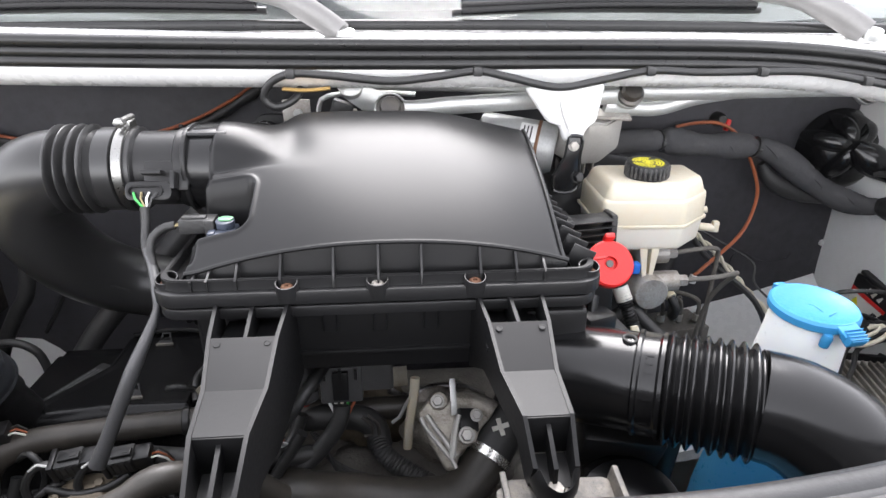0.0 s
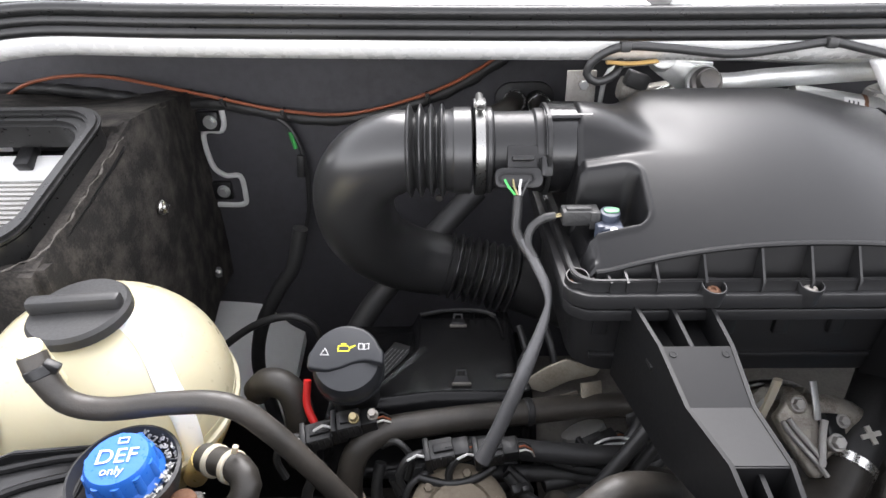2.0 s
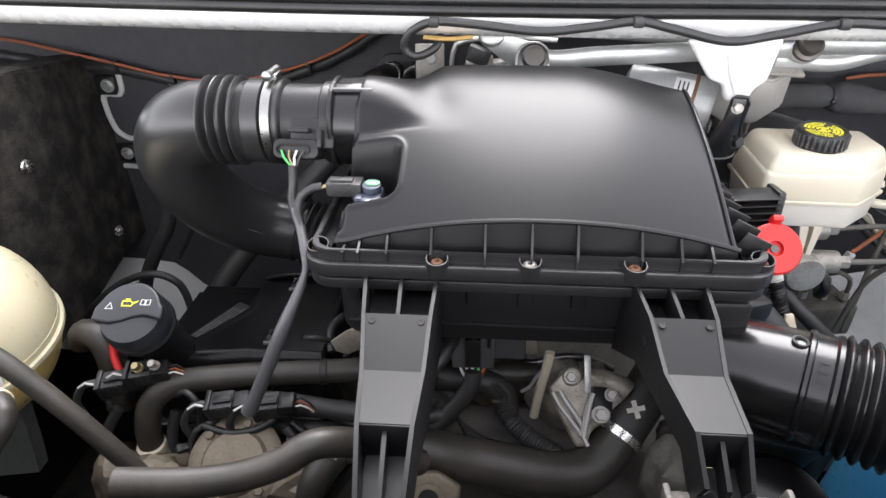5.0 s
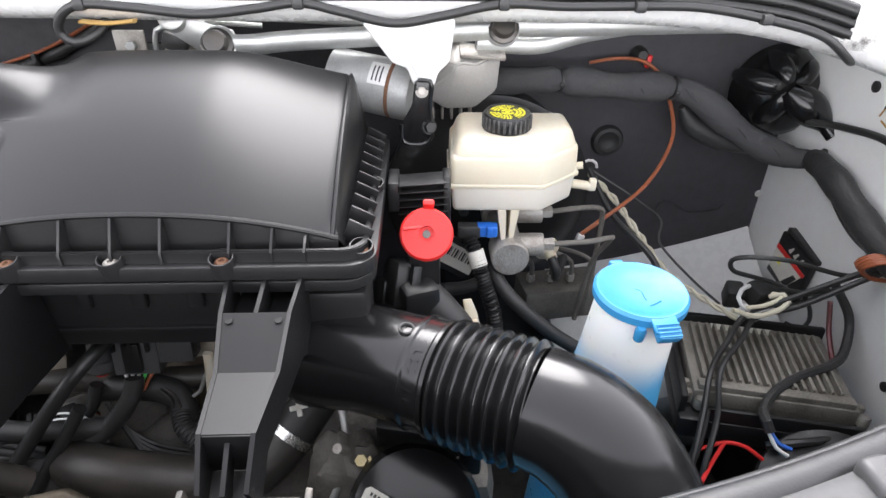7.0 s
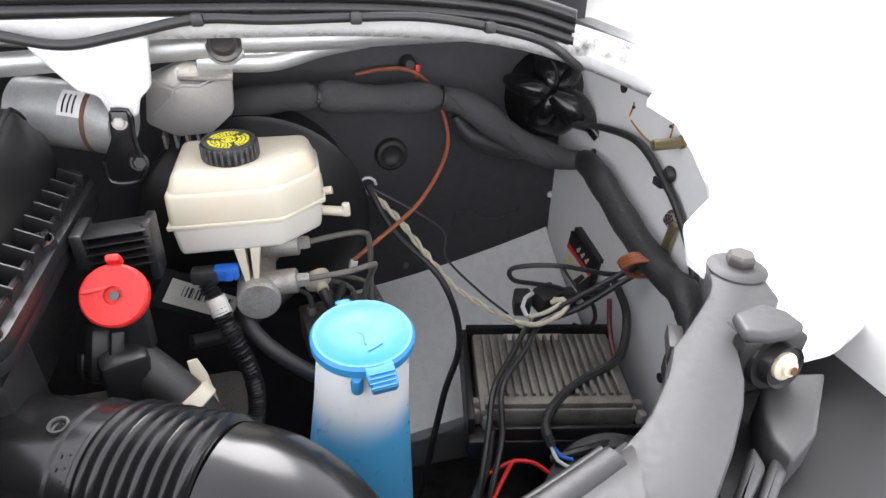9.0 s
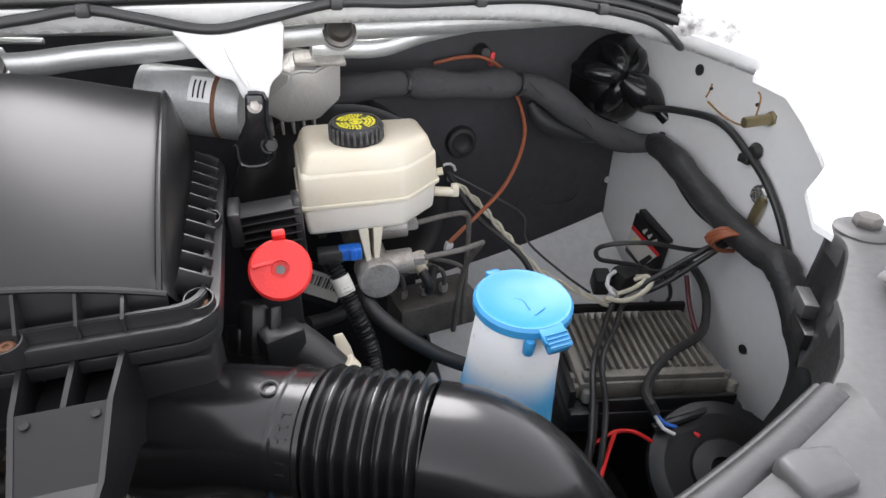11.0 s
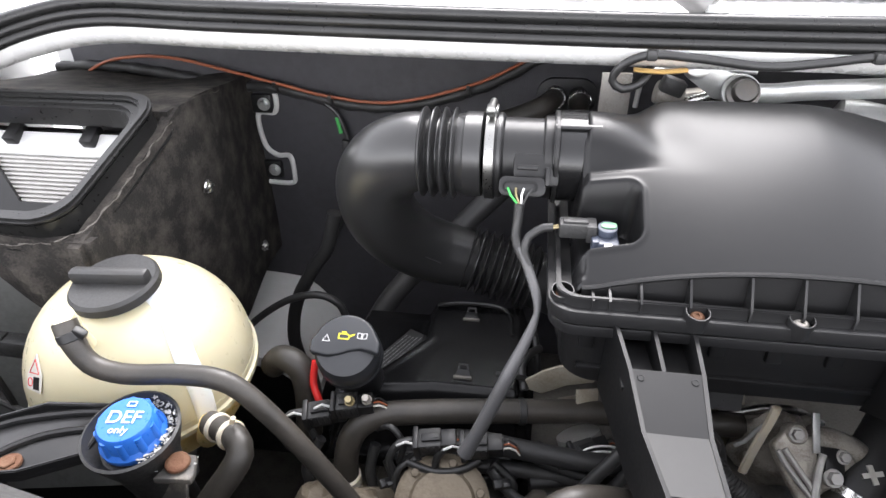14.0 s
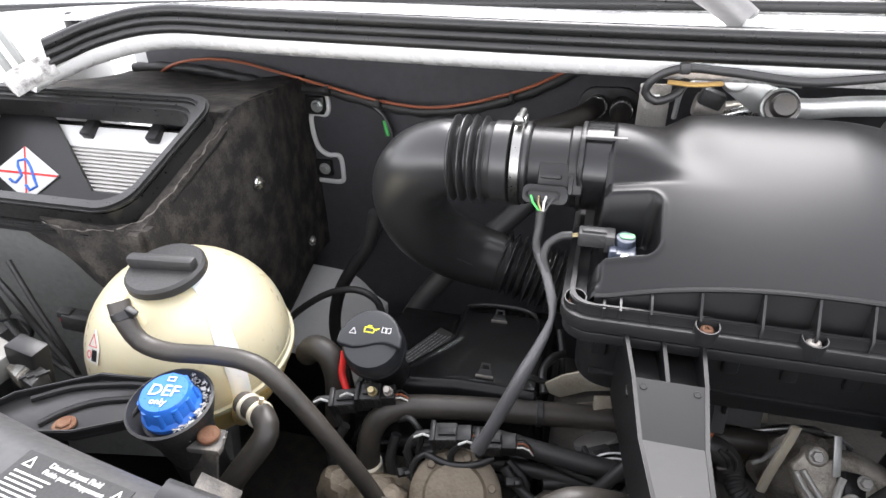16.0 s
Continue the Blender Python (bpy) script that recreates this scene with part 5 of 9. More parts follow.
# brown wire and harness along the bulkhead
solo("brown_wire", tube([(-0.95, 0.872, 1.252), (-0.88, 0.868, 1.293), (-0.814, 0.868, 1.306), (-0.753, 0.868, 1.304), (-0.696, 0.868, 1.293), (-0.603, 0.863, 1.274), (-0.518, 0.862, 1.256), (-0.424, 0.863, 1.250), (-0.315, 0.863, 1.276), (-0.244, 0.868, 1.307), (-0.20, 0.88, 1.335)], 0.0024, 8), M_BROWNWIRE, "thin brown wire tied along the bulkhead", "wire")
lh = thing("bulkhead_harness", (-0.55, 0.88, 1.20), "black taped wiring loom tied along the bulkhead", "wiring loom")
part("loom", tube([(-0.96, 0.876, 1.285), (-0.873, 0.876, 1.289), (-0.781, 0.876, 1.280), (-0.683, 0.876, 1.265), (-0.606, 0.876, 1.262), (-0.52, 0.876, 1.245), (-0.455, 0.876, 1.238), (-0.382, 0.876, 1.246), (-0.316, 0.876, 1.265), (-0.262, 0.876, 1.288), (-0.20, 0.88, 1.325)], lambda s, g: 0.0080 + 0.001 * math.sin(g * 150), 10), M_TAPE, lh)
for x, z in ((-0.603, 1.265), (-0.520, 1.248), (-0.315, 1.268)):
    part("cable_tie", join(lathe([(0.010, 0), (0.0105, 0.002), (0.010, 0.004)], (x, 0.872, z), (1, 0, 0.15), 14), box((x + 0.002, 0.862, z + 0.006), (0.006, 0.007, 0.007), bevel=0.001)), M_WIRE, lh)
gp = thing("branch_wire", (-0.50, 0.87, 1.0), "thin black branch wire with a green marked splice", "wire")
part("lead", tube([(-0.535, 0.872, 1.247), (-0.512, 0.872, 1.225), (-0.500, 0.87, 1.190), (-0.497, 0.868, 1.14), (-0.506, 0.866, 1.08), (-0.545, 0.862, 1.00), (-0.575, 0.85, 0.95)], 0.0036, 8), M_WIRE, gp)
part("green_splice", tube([(-0.513, 0.870, 1.222), (-0.508, 0.868, 1.198)], 0.0032, 8), M_GREENWIRE, gp, "green sleeve")
part("joint", box((-0.503, 0.866, 1.172), (0.011, 0.010, 0.034), (0, 6, 0), 0.002), M_TAPE, gp)
# hose along the foot of the bulkhead
solo("heater_hose", tube([(-0.640, 0.66, 0.93), (-0.593, 0.64, 0.993), (-0.554, 0.64, 1.028), (-0.519, 0.64, 1.050), (-0.486, 0.64, 1.059), (-0.462, 0.64, 1.052), (-0.449, 0.64, 1.029), (-0.44, 0.63, 0.96)], 0.0050, 10), M_RUBBER, "thin black hose looping beside the filler neck", "hose")
solo("vent_hose", tube([(-0.250, 0.70, 1.20), (-0.31, 0.68, 1.14), (-0.385, 0.65, 1.06), (-0.43, 0.62, 0.98)], 0.014, 14), M_RUBBER, "thick black hose behind the intake bend", "hose")
solo("drain_hose", tube([(-0.470, 0.70, 1.15), (-0.486, 0.70, 1.095), (-0.507, 0.70, 1.065), (-0.542, 0.70, 1.002), (-0.557, 0.70, 0.937), (-0.552, 0.70, 0.882), (-0.54, 0.69, 0.80)], 0.0095, 14), M_RUBBER, "thick black drain hose beside the coolant tank", "hose")
# pale wheel arch behind the tank
def arch_l(u, v):
    x = -0.90 + 0.36 * u
    y = 0.885 - 0.17 * v
    z = 0.905 - 0.05 * v + 0.02 * math.sin(u * 3) - 0.05 * smooth(0.8, 1.0, u)
    return Vector((x, y, z))
tagged(part("wheel_arch_left", sheet(arch_l, 16, 12, 0.02), M_INNER), "dull white wheel arch sheet behind the coolant tank", "wheel arch", kind="structure")

# wheel arch tone: shade below the air box put into its dusty grey
M_SHADEDARCH = surface("dusty_grey_shaded_paint", (0.20, 0.205, 0.20), 0.7, grain=(300, 0.3), mottle=(9, 0.6), other=(0.12, 0.12, 0.115))
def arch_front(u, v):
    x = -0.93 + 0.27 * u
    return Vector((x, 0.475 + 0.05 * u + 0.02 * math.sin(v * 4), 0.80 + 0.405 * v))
tagged(part("wheel_arch_front", sheet(arch_front, 14, 12, 0.02, Vector((0, 1, 0))), M_SHADEDARCH), "grey wheel arch side below the air box", "wheel arch", kind="structure")

# ---- coolant tank ----
tk = thing("coolant_tank", (-0.557, 0.425, 1.02), "ivory plastic coolant expansion tank, amber below the seam", "coolant tank")
tc_ = Vector((-0.578, 0.432, 1.120))
prof_up = [(0.1005 * math.cos(radians(a)), 0.100 * math.sin(radians(a))) for a in range(-6, 91, 6)]
prof_dn = [(0.0965 * math.cos(radians(a)) + 0.002, 0.09 * math.sin(radians(a))) for a in range(-90, 1, 6)]
ta = (0.06, -0.10, 1)
part("upper_shell", lathe([(0.1005, -0.012), (0.101, 0.0)] + [(r, h) for r, h in prof_up[1:-1]] + [(0, 0.100)], tc_, ta, 56), M_TANK, tk)
part("lower_shell", lathe([(0, -0.09)] + prof_dn[1:], tuple(tc_ - Vector(ta).normalized() * 0.010), ta, 56), M_AMBER, tk, "amber tinted lower shell")
part("seam", lathe([(0.0995, -0.014), (0.104, -0.013), (0.104, -0.008), (0.0995, -0.007)], tc_, ta, 56), M_TANK, tk)
def band(u, v):
    """A broad moulded stripe that follows the shell from beside the cap to the seam."""
    e = radians(66 - 82 * u)
    az = radians(-20 - 10 * smooth(0, 0.5, u)) + (v - 0.5) * 0.19 / max(0.35, math.cos(e))
    r = Vector((0.1005 * math.cos(e) * math.cos(az), 0.1005 * math.cos(e) * math.sin(az), 0.100 * math.sin(e)))
    return tc_ + r * (1.004 + 0.022 * math.sin(math.pi * v) ** 0.5)
part("level_band", sheet(band, 24, 10), M_BOTTLE, tk, "white moulded level band")
cp = part("cap", lathe([(0.034, 0), (0.0375, 0.003), (0.0375, 0.010), (0.035, 0.013), (0, 0.0135)], (-0.567, 0.414, 1.212), (-0.03, -0.14, 1), 44), M_RUBBER, tk, "dark grey screw cap")
part("grip", box((-0.568, 0.4115, 1.229), (0.070, 0.012, 0.014), (8, -1, 4), 0.004), M_RUBBER, cp)
part("spigot", cyl((-0.560, 0.355, 1.20), (-0.556, 0.342, 1.240), 0.0085, 16), M_TANK, tk)
part("outlet", cyl((-0.492, 0.375, 1.085), (-0.467, 0.352, 1.13), 0.0098, 16), M_AMBER, tk)
tl = thing("tank_label", (-0.63, 0.37, 1.12), "small white and red warning label on the coolant tank", "label")
n_ = Vector((-0.365, -0.80, 0.46)).normalized()
lc = tc_ + n_ * 0.1006
lu = Vector((0, 0, 1)).cross(n_).normalized()
lv = n_.cross(lu)
lu, lv = (lu + lv * 0.25).normalized(), (lv - lu * 0.25).normalized()
part("paper", prism([(-0.010, -0.013), (0.010, -0.015), (0.011, 0.0), (0.002, 0.017), (-0.010, 0.0)], lc, lu, lv, 0.001), M_LABEL, tl)
part("red_sign", ring_wall([(-0.007, 0.0005), (0.008, 0.0005), (0.0015, 0.013)], tuple(lc + n_ * 0.001), lu, lv, 0.0009, 0.0004), M_RED, tl)
part("round_sign", ring_wall([(-0.005 + 0.0038 * math.cos(k * 0.524), -0.007 + 0.0038 * math.sin(k * 0.524)) for k in range(12)], tuple(lc + n_ * 0.001), lu, lv, 0.0008, 0.0004), M_RED, tl)
part("dark_sign", prism([(0.000, -0.0125), (0.0085, -0.0125), (0.0085, -0.002), (0.000, -0.002)], lc + n_ * 0.001, lu, lv, 0.0004), M_LEG, tl)
# overflow hose over the tank
ch = thing("coolant_hose", (-0.45, 0.35, 1.05), "black coolant hose crossing in front of the tank", "hose")
part("hose", tube([(-0.554, 0.340, 1.236), (-0.548, 0.335, 1.222), (-0.537, 0.332, 1.204), (-0.513, 0.333, 1.196), (-0.470, 0.335, 1.199), (-0.440, 0.335, 1.199), (-0.420, 0.335, 1.189), (-0.395, 0.335, 1.157), (-0.367, 0.335, 1.112), (-0.345, 0.335, 1.072), (-0.330, 0.335, 1.035)], lambda s, g: 0.0080 + 0.0010 * smooth(0.030, 0.010, g), 18), M_OLDHOSE, ch)
part("spring_clip", join(lathe([(0.0088, 0), (0.0098, 0.001), (0.0098, 0.007), (0.0088, 0.008)], (-0.5510, 0.3375, 1.229), (0.35, -0.25, -0.85), 20), box((-0.540, 0.336, 1.230), (0.010, 0.006, 0.006), (0, 30, 0), 0.001)), M_PLASTIC, ch)
h2 = thing("radiator_hose", (-0.46, 0.31, 1.03), "brown-black hose from the tank with a pale clamp", "hose")
part("hose", tube([(-0.467, 0.352, 1.13), (-0.454, 0.345, 1.134), (-0.435, 0.334, 1.138), (-0.426, 0.322, 1.134), (-0.431, 0.312, 1.124), (-0.443, 0.302, 1.108), (-0.459, 0.294, 1.085)], 0.0105, 18), M_OLDHOSE, h2)
for f in (0.25, 0.75):
    part("clamp", lathe([(0.0112, 0), (0.0122, 0.001), (0.0122, 0.0045), (0.0112, 0.0055)], Vector((-0.467, 0.352, 1.13)).lerp(Vector((-0.435, 0.334, 1.138)), f), (0.032, -0.018, 0.008), 24), M_CREAM, h2, "pale plastic clamp")
part("clamp_tab", box((-0.435, 0.336, 1.155), (0.004, 0.004, 0.007), (0, 20, 0), 0.001), M_CREAM, h2, "pale clamp tab")

# ---- filler for diesel exhaust fluid ----
df = thing("fluid_filler", (-0.476, 0.29, 1.10), "black filler bowl with a blue screw cap", "filler")
dax = Vector((0.02, -0.16, 1)).normalized()
dc = Vector((-0.487, 0.297, 1.168))
part("bowl", lathe([(0.020, -0.05), (0.024, -0.02), (0.0325, 0.006), (0.0340, 0.013), (0.0320, 0.014), (0.0295, 0.006), (0.025, 0.0), (0, 0.0)], dc, dax, 44), M_RUBBER, df)
part("neck", lathe([(0.020, -0.10), (0.0205, -0.05)], dc, dax, 28), M_PLASTIC, df)
dcap = part("cap", lathe([(0.0205, 0.000), (0.0232, 0.004), (0.0232, 0.008), (0.0204, 0.011), (0.0200, 0.023), (0.0180, 0.0262), (0, 0.0268)], dc, dax, 48), M_DEF, df, "blue screw cap lettered in white")
for k in range(10):
    a = 2 * math.pi * k / 10
    u_ = Vector((math.cos(a), math.sin(a), 0.16 * math.sin(a)))
    part("grip", tube([tuple(dc + dax * 0.008 + u_ * 0.0188), tuple(dc + dax * 0.0232 + u_ * 0.0176)], 0.0034, 10), M_DEF, dcap)
M_PUMPDUST = surface("dry_grey_white_crystals", (0.42, 0.42, 0.40), 0.8, grain=(500, 0.8), mottle=(120, 0.9), other=(0.16, 0.155, 0.15))
# dry white deposit caught in the bowl
crumbs = bmesh.new()
rng = random.Random(5)
for k in range(150):
    a = rng.uniform(-0.9, 1.6)
    r = rng.uniform(0.024, 0.031)
    g = bmesh.ops.create_icosphere(crumbs, subdivisions=1, radius=rng.uniform(0.0003, 0.0013))
    m = Matrix.Translation(dc + dax * rng.uniform(0.006, 0.012) + Vector((r * math.cos(a), r * math.sin(a), 0.16 * r * math.sin(a))))
    bmesh.ops.transform(crumbs, matrix=m @ Matrix.Rotation(rng.uniform(0, 3), 4, "Z") @ Matrix.Diagonal((1.9, 0.9, 0.6, 1)), verts=g["verts"])
part("white_deposit", crumbs, M_PUMPDUST, df, "dry white crystals round the cap")


def letters(name, text, size, at, ux, n, material, parent, depth=0.0003):
    """Raised print in the built-in font, its baseline along ux on a face with normal n."""
    cu = bpy.data.curves.new(name, "FONT")
    cu.body, cu.size, cu.align_x, cu.align_y, cu.extrude = text, size, "CENTER", "CENTER", depth
    ob = bpy.data.objects.new(name, cu)
    scene.collection.objects.link(ob)
    me = bpy.data.meshes.new_from_object(ob.evaluated_get(bpy.context.evaluated_depsgraph_get()))
    bpy.data.objects.remove(ob)
    bm = bmesh.new()
    bm.from_mesh(me)
    bpy.data.meshes.remove(me)
    ux, n = Vector(ux).normalized(), Vector(n).normalized()
    uy = n.cross(ux).normalized()
    m = Matrix((ux, uy, n)).transposed().to_4x4()
    bm.transform(Matrix.Translation(at) @ m)
    return part(name, bm, material, parent)


dr = Vector((1, 0.12, 0))
dr = (dr - dax * dr.dot(dax)).normalized()
dup = dax.cross(dr)
letters("lettering", "DEF", 0.0145, tuple(dc + dax * 0.0270 + dup * 0.0005), dr, dax, M_PRINT, dcap)
letters("lettering", "only", 0.0080, tuple(dc + dax * 0.0270 - dup * 0.0095), dr, dax, M_PRINT, dcap)
part("book_sign", ring_wall([(-0.0032, -0.0022), (0.0032, -0.0022), (0.0032, 0.0022), (-0.0032, 0.0022)], tuple(dc + dax * 0.0268 + dup * 0.012 + dr * 0.001), dr, dup, 0.0008, 0.0005), M_PRINT, dcap)
bk_o, bk_u, bk_v = Vector((-0.540, 0.291, 1.164)), Vector((1, 0.35, 0)).normalized(), Vector((-0.33, 0.94, 0.05)).normalized()
bk_plan = [(-0.100, -0.010), (-0.060, -0.026), (-0.020, -0.030), (0.022, -0.022), (0.032, 0.022), (-0.020, 0.034), (-0.085, 0.018), (-0.102, 0.004)]
part("tank_bracket", prism(bk_plan, bk_o, bk_u, bk_v, 0.005, 0.0012), M_PLASTIC, df)
part("bracket_rim", ring_wall(bk_plan, tuple(bk_o + Vector((0, 0, 0.004))), bk_u, bk_v, 0.0032, 0.007, 0.0008), M_PLASTIC, df)
for a in ([(-0.070, 0.012), (-0.040, 0.022), (0.000, 0.022), (0.026, 0.018)], [(-0.052, -0.016), (-0.036, -0.004), (-0.012, 0.004), (0.028, 0.004)]):
    part("rib", tube([tuple(bk_o + bk_u * p + bk_v * q + Vector((0, 0, 0.006))) for p, q in a], 0.0030, 8), M_PLASTIC, df)
part("lower_strap", prism([(-0.012, 0), (0.012, 0), (0.016, 0.030), (0.012, 0.060), (-0.014, 0.060), (-0.010, 0.030)], (-0.471, 0.289, 1.098), (1, 0.1, 0), (-0.05, 0.20, 0.97), 0.004, 0.001), M_DIRTY, df, "stained steel strap")
part("rusty_bolt", hexbolt((-0.562, 0.263, 1.1705), (0, 0, 1), 0.0058, 0.003, 0.0088), M_RUST, df, "rusty bolt")
part("side_lug", prism([(-0.4640, 0.2740), (-0.4600, 0.2870), (-0.4520, 0.2980), (-0.4430, 0.2980), (-0.4370, 0.2820), (-0.4370, 0.2770)], (0, 0, 1.153), (1, 0, 0), (0, 1, 0), 0.006, 0.0015), M_DIRTY, df, "crusted black lug")
part("rusty_bolt", lathe([(0.0088, 0), (0.0082, 0.0018), (0.0062, 0.0030), (0.0040, 0.0028), (0, 0.0022)], (-0.451, 0.287, 1.162), (0.1, -0.1, 1), 20), M_RUST, df, "rusty rivet head")
lug_dust = bmesh.new()
for k in range(26):
    q = Vector((-0.453, 0.288, 1.158)) + Vector((rng.uniform(-0.016, 0.017), rng.uniform(-0.009, 0.009), 0.0005))
    g = bmesh.ops.create_icosphere(lug_dust, subdivisions=1, radius=rng.uniform(0.0003, 0.0011))
    bmesh.ops.transform(lug_dust, matrix=Matrix.Translation(q) @ Matrix.Diagonal((1.6, 1.0, 0.5, 1)), verts=g["verts"])
part("white_deposit", lug_dust, M_PUMPDUST, df, "dry white crystals on the lug")
# plug low on the inner wing
pw = thing("wing_plug", (-0.70, 0.30, 1.08), "grey plug and black connector beside the tank", "connector")
M_PLUG = surface("dull_grey_plastic", (0.20, 0.20, 0.185), 0.5, grain=(600, 0.15), mottle=(40, 0.5), other=(0.12, 0.11, 0.10))
part("module_box", prism([(-0.8100, 0.3610), (-0.7410, 0.3500), (-0.6930, 0.3360), (-0.6830, 0.3250), (-0.6840, 0.2980), (-0.6920, 0.2640)], (0, 0, 1.146), (1, 0, 0), (0, 1, 0), 0.022, 0.002), M_PLUG, pw, "light grey module box")
for plan in ([(-0.6980, 0.3370), (-0.6920, 0.3400), (-0.6820, 0.3340), (-0.6830, 0.3290), (-0.6910, 0.3290)], [(-0.6960, 0.3060), (-0.6910, 0.3100), (-0.6780, 0.3050), (-0.6760, 0.2990), (-0.6870, 0.2990)]):
    part("tab", prism(plan, (0, 0, 1.158), (1, 0, 0), (0, 1, 0), 0.003, 0.001), M_PLUG, pw)
part("grey_half", prism([(-0.7000, 0.3230), (-0.6980, 0.3360), (-0.6820, 0.3330), (-0.6630, 0.3290), (-0.6600, 0.3050), (-0.6790, 0.3130)], (0, 0, 1.145), (1, 0, 0), (0, 1, 0), 0.014, 0.002), M_HEATSINK, pw, "dull metal socket")
part("ridge", prism([(-0.6820, 0.3320), (-0.6670, 0.3290), (-0.6620, 0.3060), (-0.6700, 0.3100)], (0, 0, 1.158), (1, 0, 0), (0, 1, 0), 0.0025, 0.0008), M_PLUG, pw)
part("black_half", prism([(-0.6630, 0.3090), (-0.6650, 0.3300), (-0.6470, 0.3240), (-0.6450, 0.3130), (-0.6430, 0.3030)], (0, 0, 1.140), (1, 0, 0), (0, 1, 0), 0.016, 0.0015), M_TAPE, pw)
for k in range(3):
    part("latch_rib", box((-0.6570 + 0.006 * k, 0.3120 + 0.003 * k, 1.1565), (0.003, 0.012, 0.003), (0, 0, -35), 0.0006), M_TAPE, pw)
part("red_wire", tube([(-0.652, 0.313, 1.15), (-0.65, 0.315, 1.146), (-0.648, 0.317, 1.14), (-0.646, 0.32, 1.13)], 0.0022, 8), M_RED, pw)
part("bracket", box((-0.69, 0.33, 1.09), (0.03, 0.02, 0.18), (0, 15, 0), 0.002), M_PLASTIC, pw)
for pts, r in (([(-0.86, 0.44, 1.19), (-0.82, 0.42, 1.15), (-0.80, 0.42, 1.09), (-0.75, 0.41, 1.06), (-0.69, 0.40, 1.05)], 0.0035), ([(-0.85, 0.43, 1.20), (-0.80, 0.42, 1.16), (-0.775, 0.42, 1.10), (-0.72, 0.41, 1.02)], 0.0042), ([(-0.79, 0.43, 1.19), (-0.765, 0.42, 1.14), (-0.735, 0.41, 1.08), (-0.73, 0.41, 1.0)], 0.0032), ([(-0.84, 0.43, 1.10), (-0.81, 0.42, 1.085), (-0.79, 0.42, 1.10), (-0.80, 0.42, 1.12), (-0.83, 0.42, 1.11)], 0.0032)):
    solo("wing_wire", tube(pts, r, 8), M_WIRE, "thin dark wire hanging beside the tank", "wire", "wing wires")
bp = thing("sensor_plug", (-0.73, 0.42, 1.11), "black two-way plug hanging beside the coolant tank", "connector")
part("shell", join(box((-0.715, 0.425, 1.125), (0.036, 0.018, 0.020), (0, 12, 10), 0.003), box((-0.728, 0.422, 1.136), (0.014, 0.012, 0.008), (0, 12, 10), 0.001)), M_TAPE, bp)
part("red_seal", box((-0.736, 0.424, 1.128), (0.004, 0.010, 0.008), (0, 12, 10), 0.001), M_RED, bp)

# ---- oil filler ----
M_OILCAP = surface("dark_blue_grey_plastic", (0.020, 0.0215, 0.0245), 0.34, grain=(900, 0.05), mottle=(20, 0.3), other=(0.034, 0.035, 0.038), rough_var=0.04)
oc = thing("oil_filler", (-0.372, 0.43, 1.02), "black oil filler cap with yellow and white signs on its neck", "oil filler")
oax = Vector((0.05, -0.50, 0.86)).normalized()
o0 = Vector((-0.3700, 0.4355, 1.1425))
ocap = part("cap", lathe([(0.0275, -0.002), (0.0302, -0.001), (0.0302, 0.001), (0.0292, 0.0025), (0.0300, 0.005), (0.0292, 0.018), (0.0262, 0.0240), (0.013, 0.0272), (0, 0.028)], o0, oax, 48), M_OILCAP, oc, "dark grey screw cap")
ow = Vector((1, 0, 0))
oh = oax.cross(ow)
part("raised_half", prism([(0.0293 * math.cos(radians(a)), 0.0293 * math.sin(radians(a))) for a in range(20, 165, 8)] + [(-0.0312, 0.004), (-0.0312, -0.0085), (-0.024, -0.0100), (-0.014, -0.0112), (-0.004, -0.0090), (0.006, -0.0045), (0.015, -0.0025), (0.023, -0.0035), (0.0312, -0.0060), (0.0312, 0.006)], o0 + oax * 0.020, ow, oh, 0.0105, 0.003, 4), M_OILCAP, ocap)
ot = o0 + oax * 0.0306 - oh * 0.0045
part("warning_sign", ring_wall([(-0.0215, 0.0065), (-0.0140, 0.0065), (-0.0178, 0.013)], tuple(ot), ow, oh, 0.0008, 0.0003), M_PRINT, ocap, "white printed triangle")
part("book_sign", join(ring_wall([(0.0095, 0.0115), (0.0138, 0.011), (0.0138, 0.0163), (0.0095, 0.0168)], tuple(ot), ow, oh, 0.0006, 0.0003), ring_wall([(0.0141, 0.011), (0.0184, 0.0115), (0.0184, 0.0168), (0.0141, 0.0163)], tuple(ot), ow, oh, 0.0006, 0.0003)), M_PRINT, ocap, "white printed book sign")
part("oil_sign", join(ring_wall([(-0.0075, 0.0095), (0.0020, 0.0095), (0.0032, 0.0122), (0.0010, 0.0150), (-0.0075, 0.0150)], tuple(ot), ow, oh, 0.0010, 0.0003), prism([(0.002, 0.0112), (0.0074, 0.0144), (0.0069, 0.0153), (0.002, 0.0134)], ot, ow, oh, 0.0003), prism([(-0.0048, 0.0155), (-0.0005, 0.0155), (-0.0005, 0.0168), (-0.0048, 0.0168)], ot, ow, oh, 0.0003)), M_YELLOW, ocap, "yellow oil can sign")
part("neck", lathe([(0.022, -0.10), (0.022, -0.03), (0.0245, -0.028), (0.0245, -0.006), (0.026, -0.004), (0.026, 0.0)], o0, oax, 40), M_PLASTIC, oc)
for x in (-0.364, -0.348):
    part("bolt", hexbolt((x, 0.404, 1.118 + 0.25 * (x + 0.364)), (0, -0.5, 0.85), 0.0038, 0.008, 0.0046), M_BRASS if x < -0.36 else M_CAST, oc, "small plated nut")
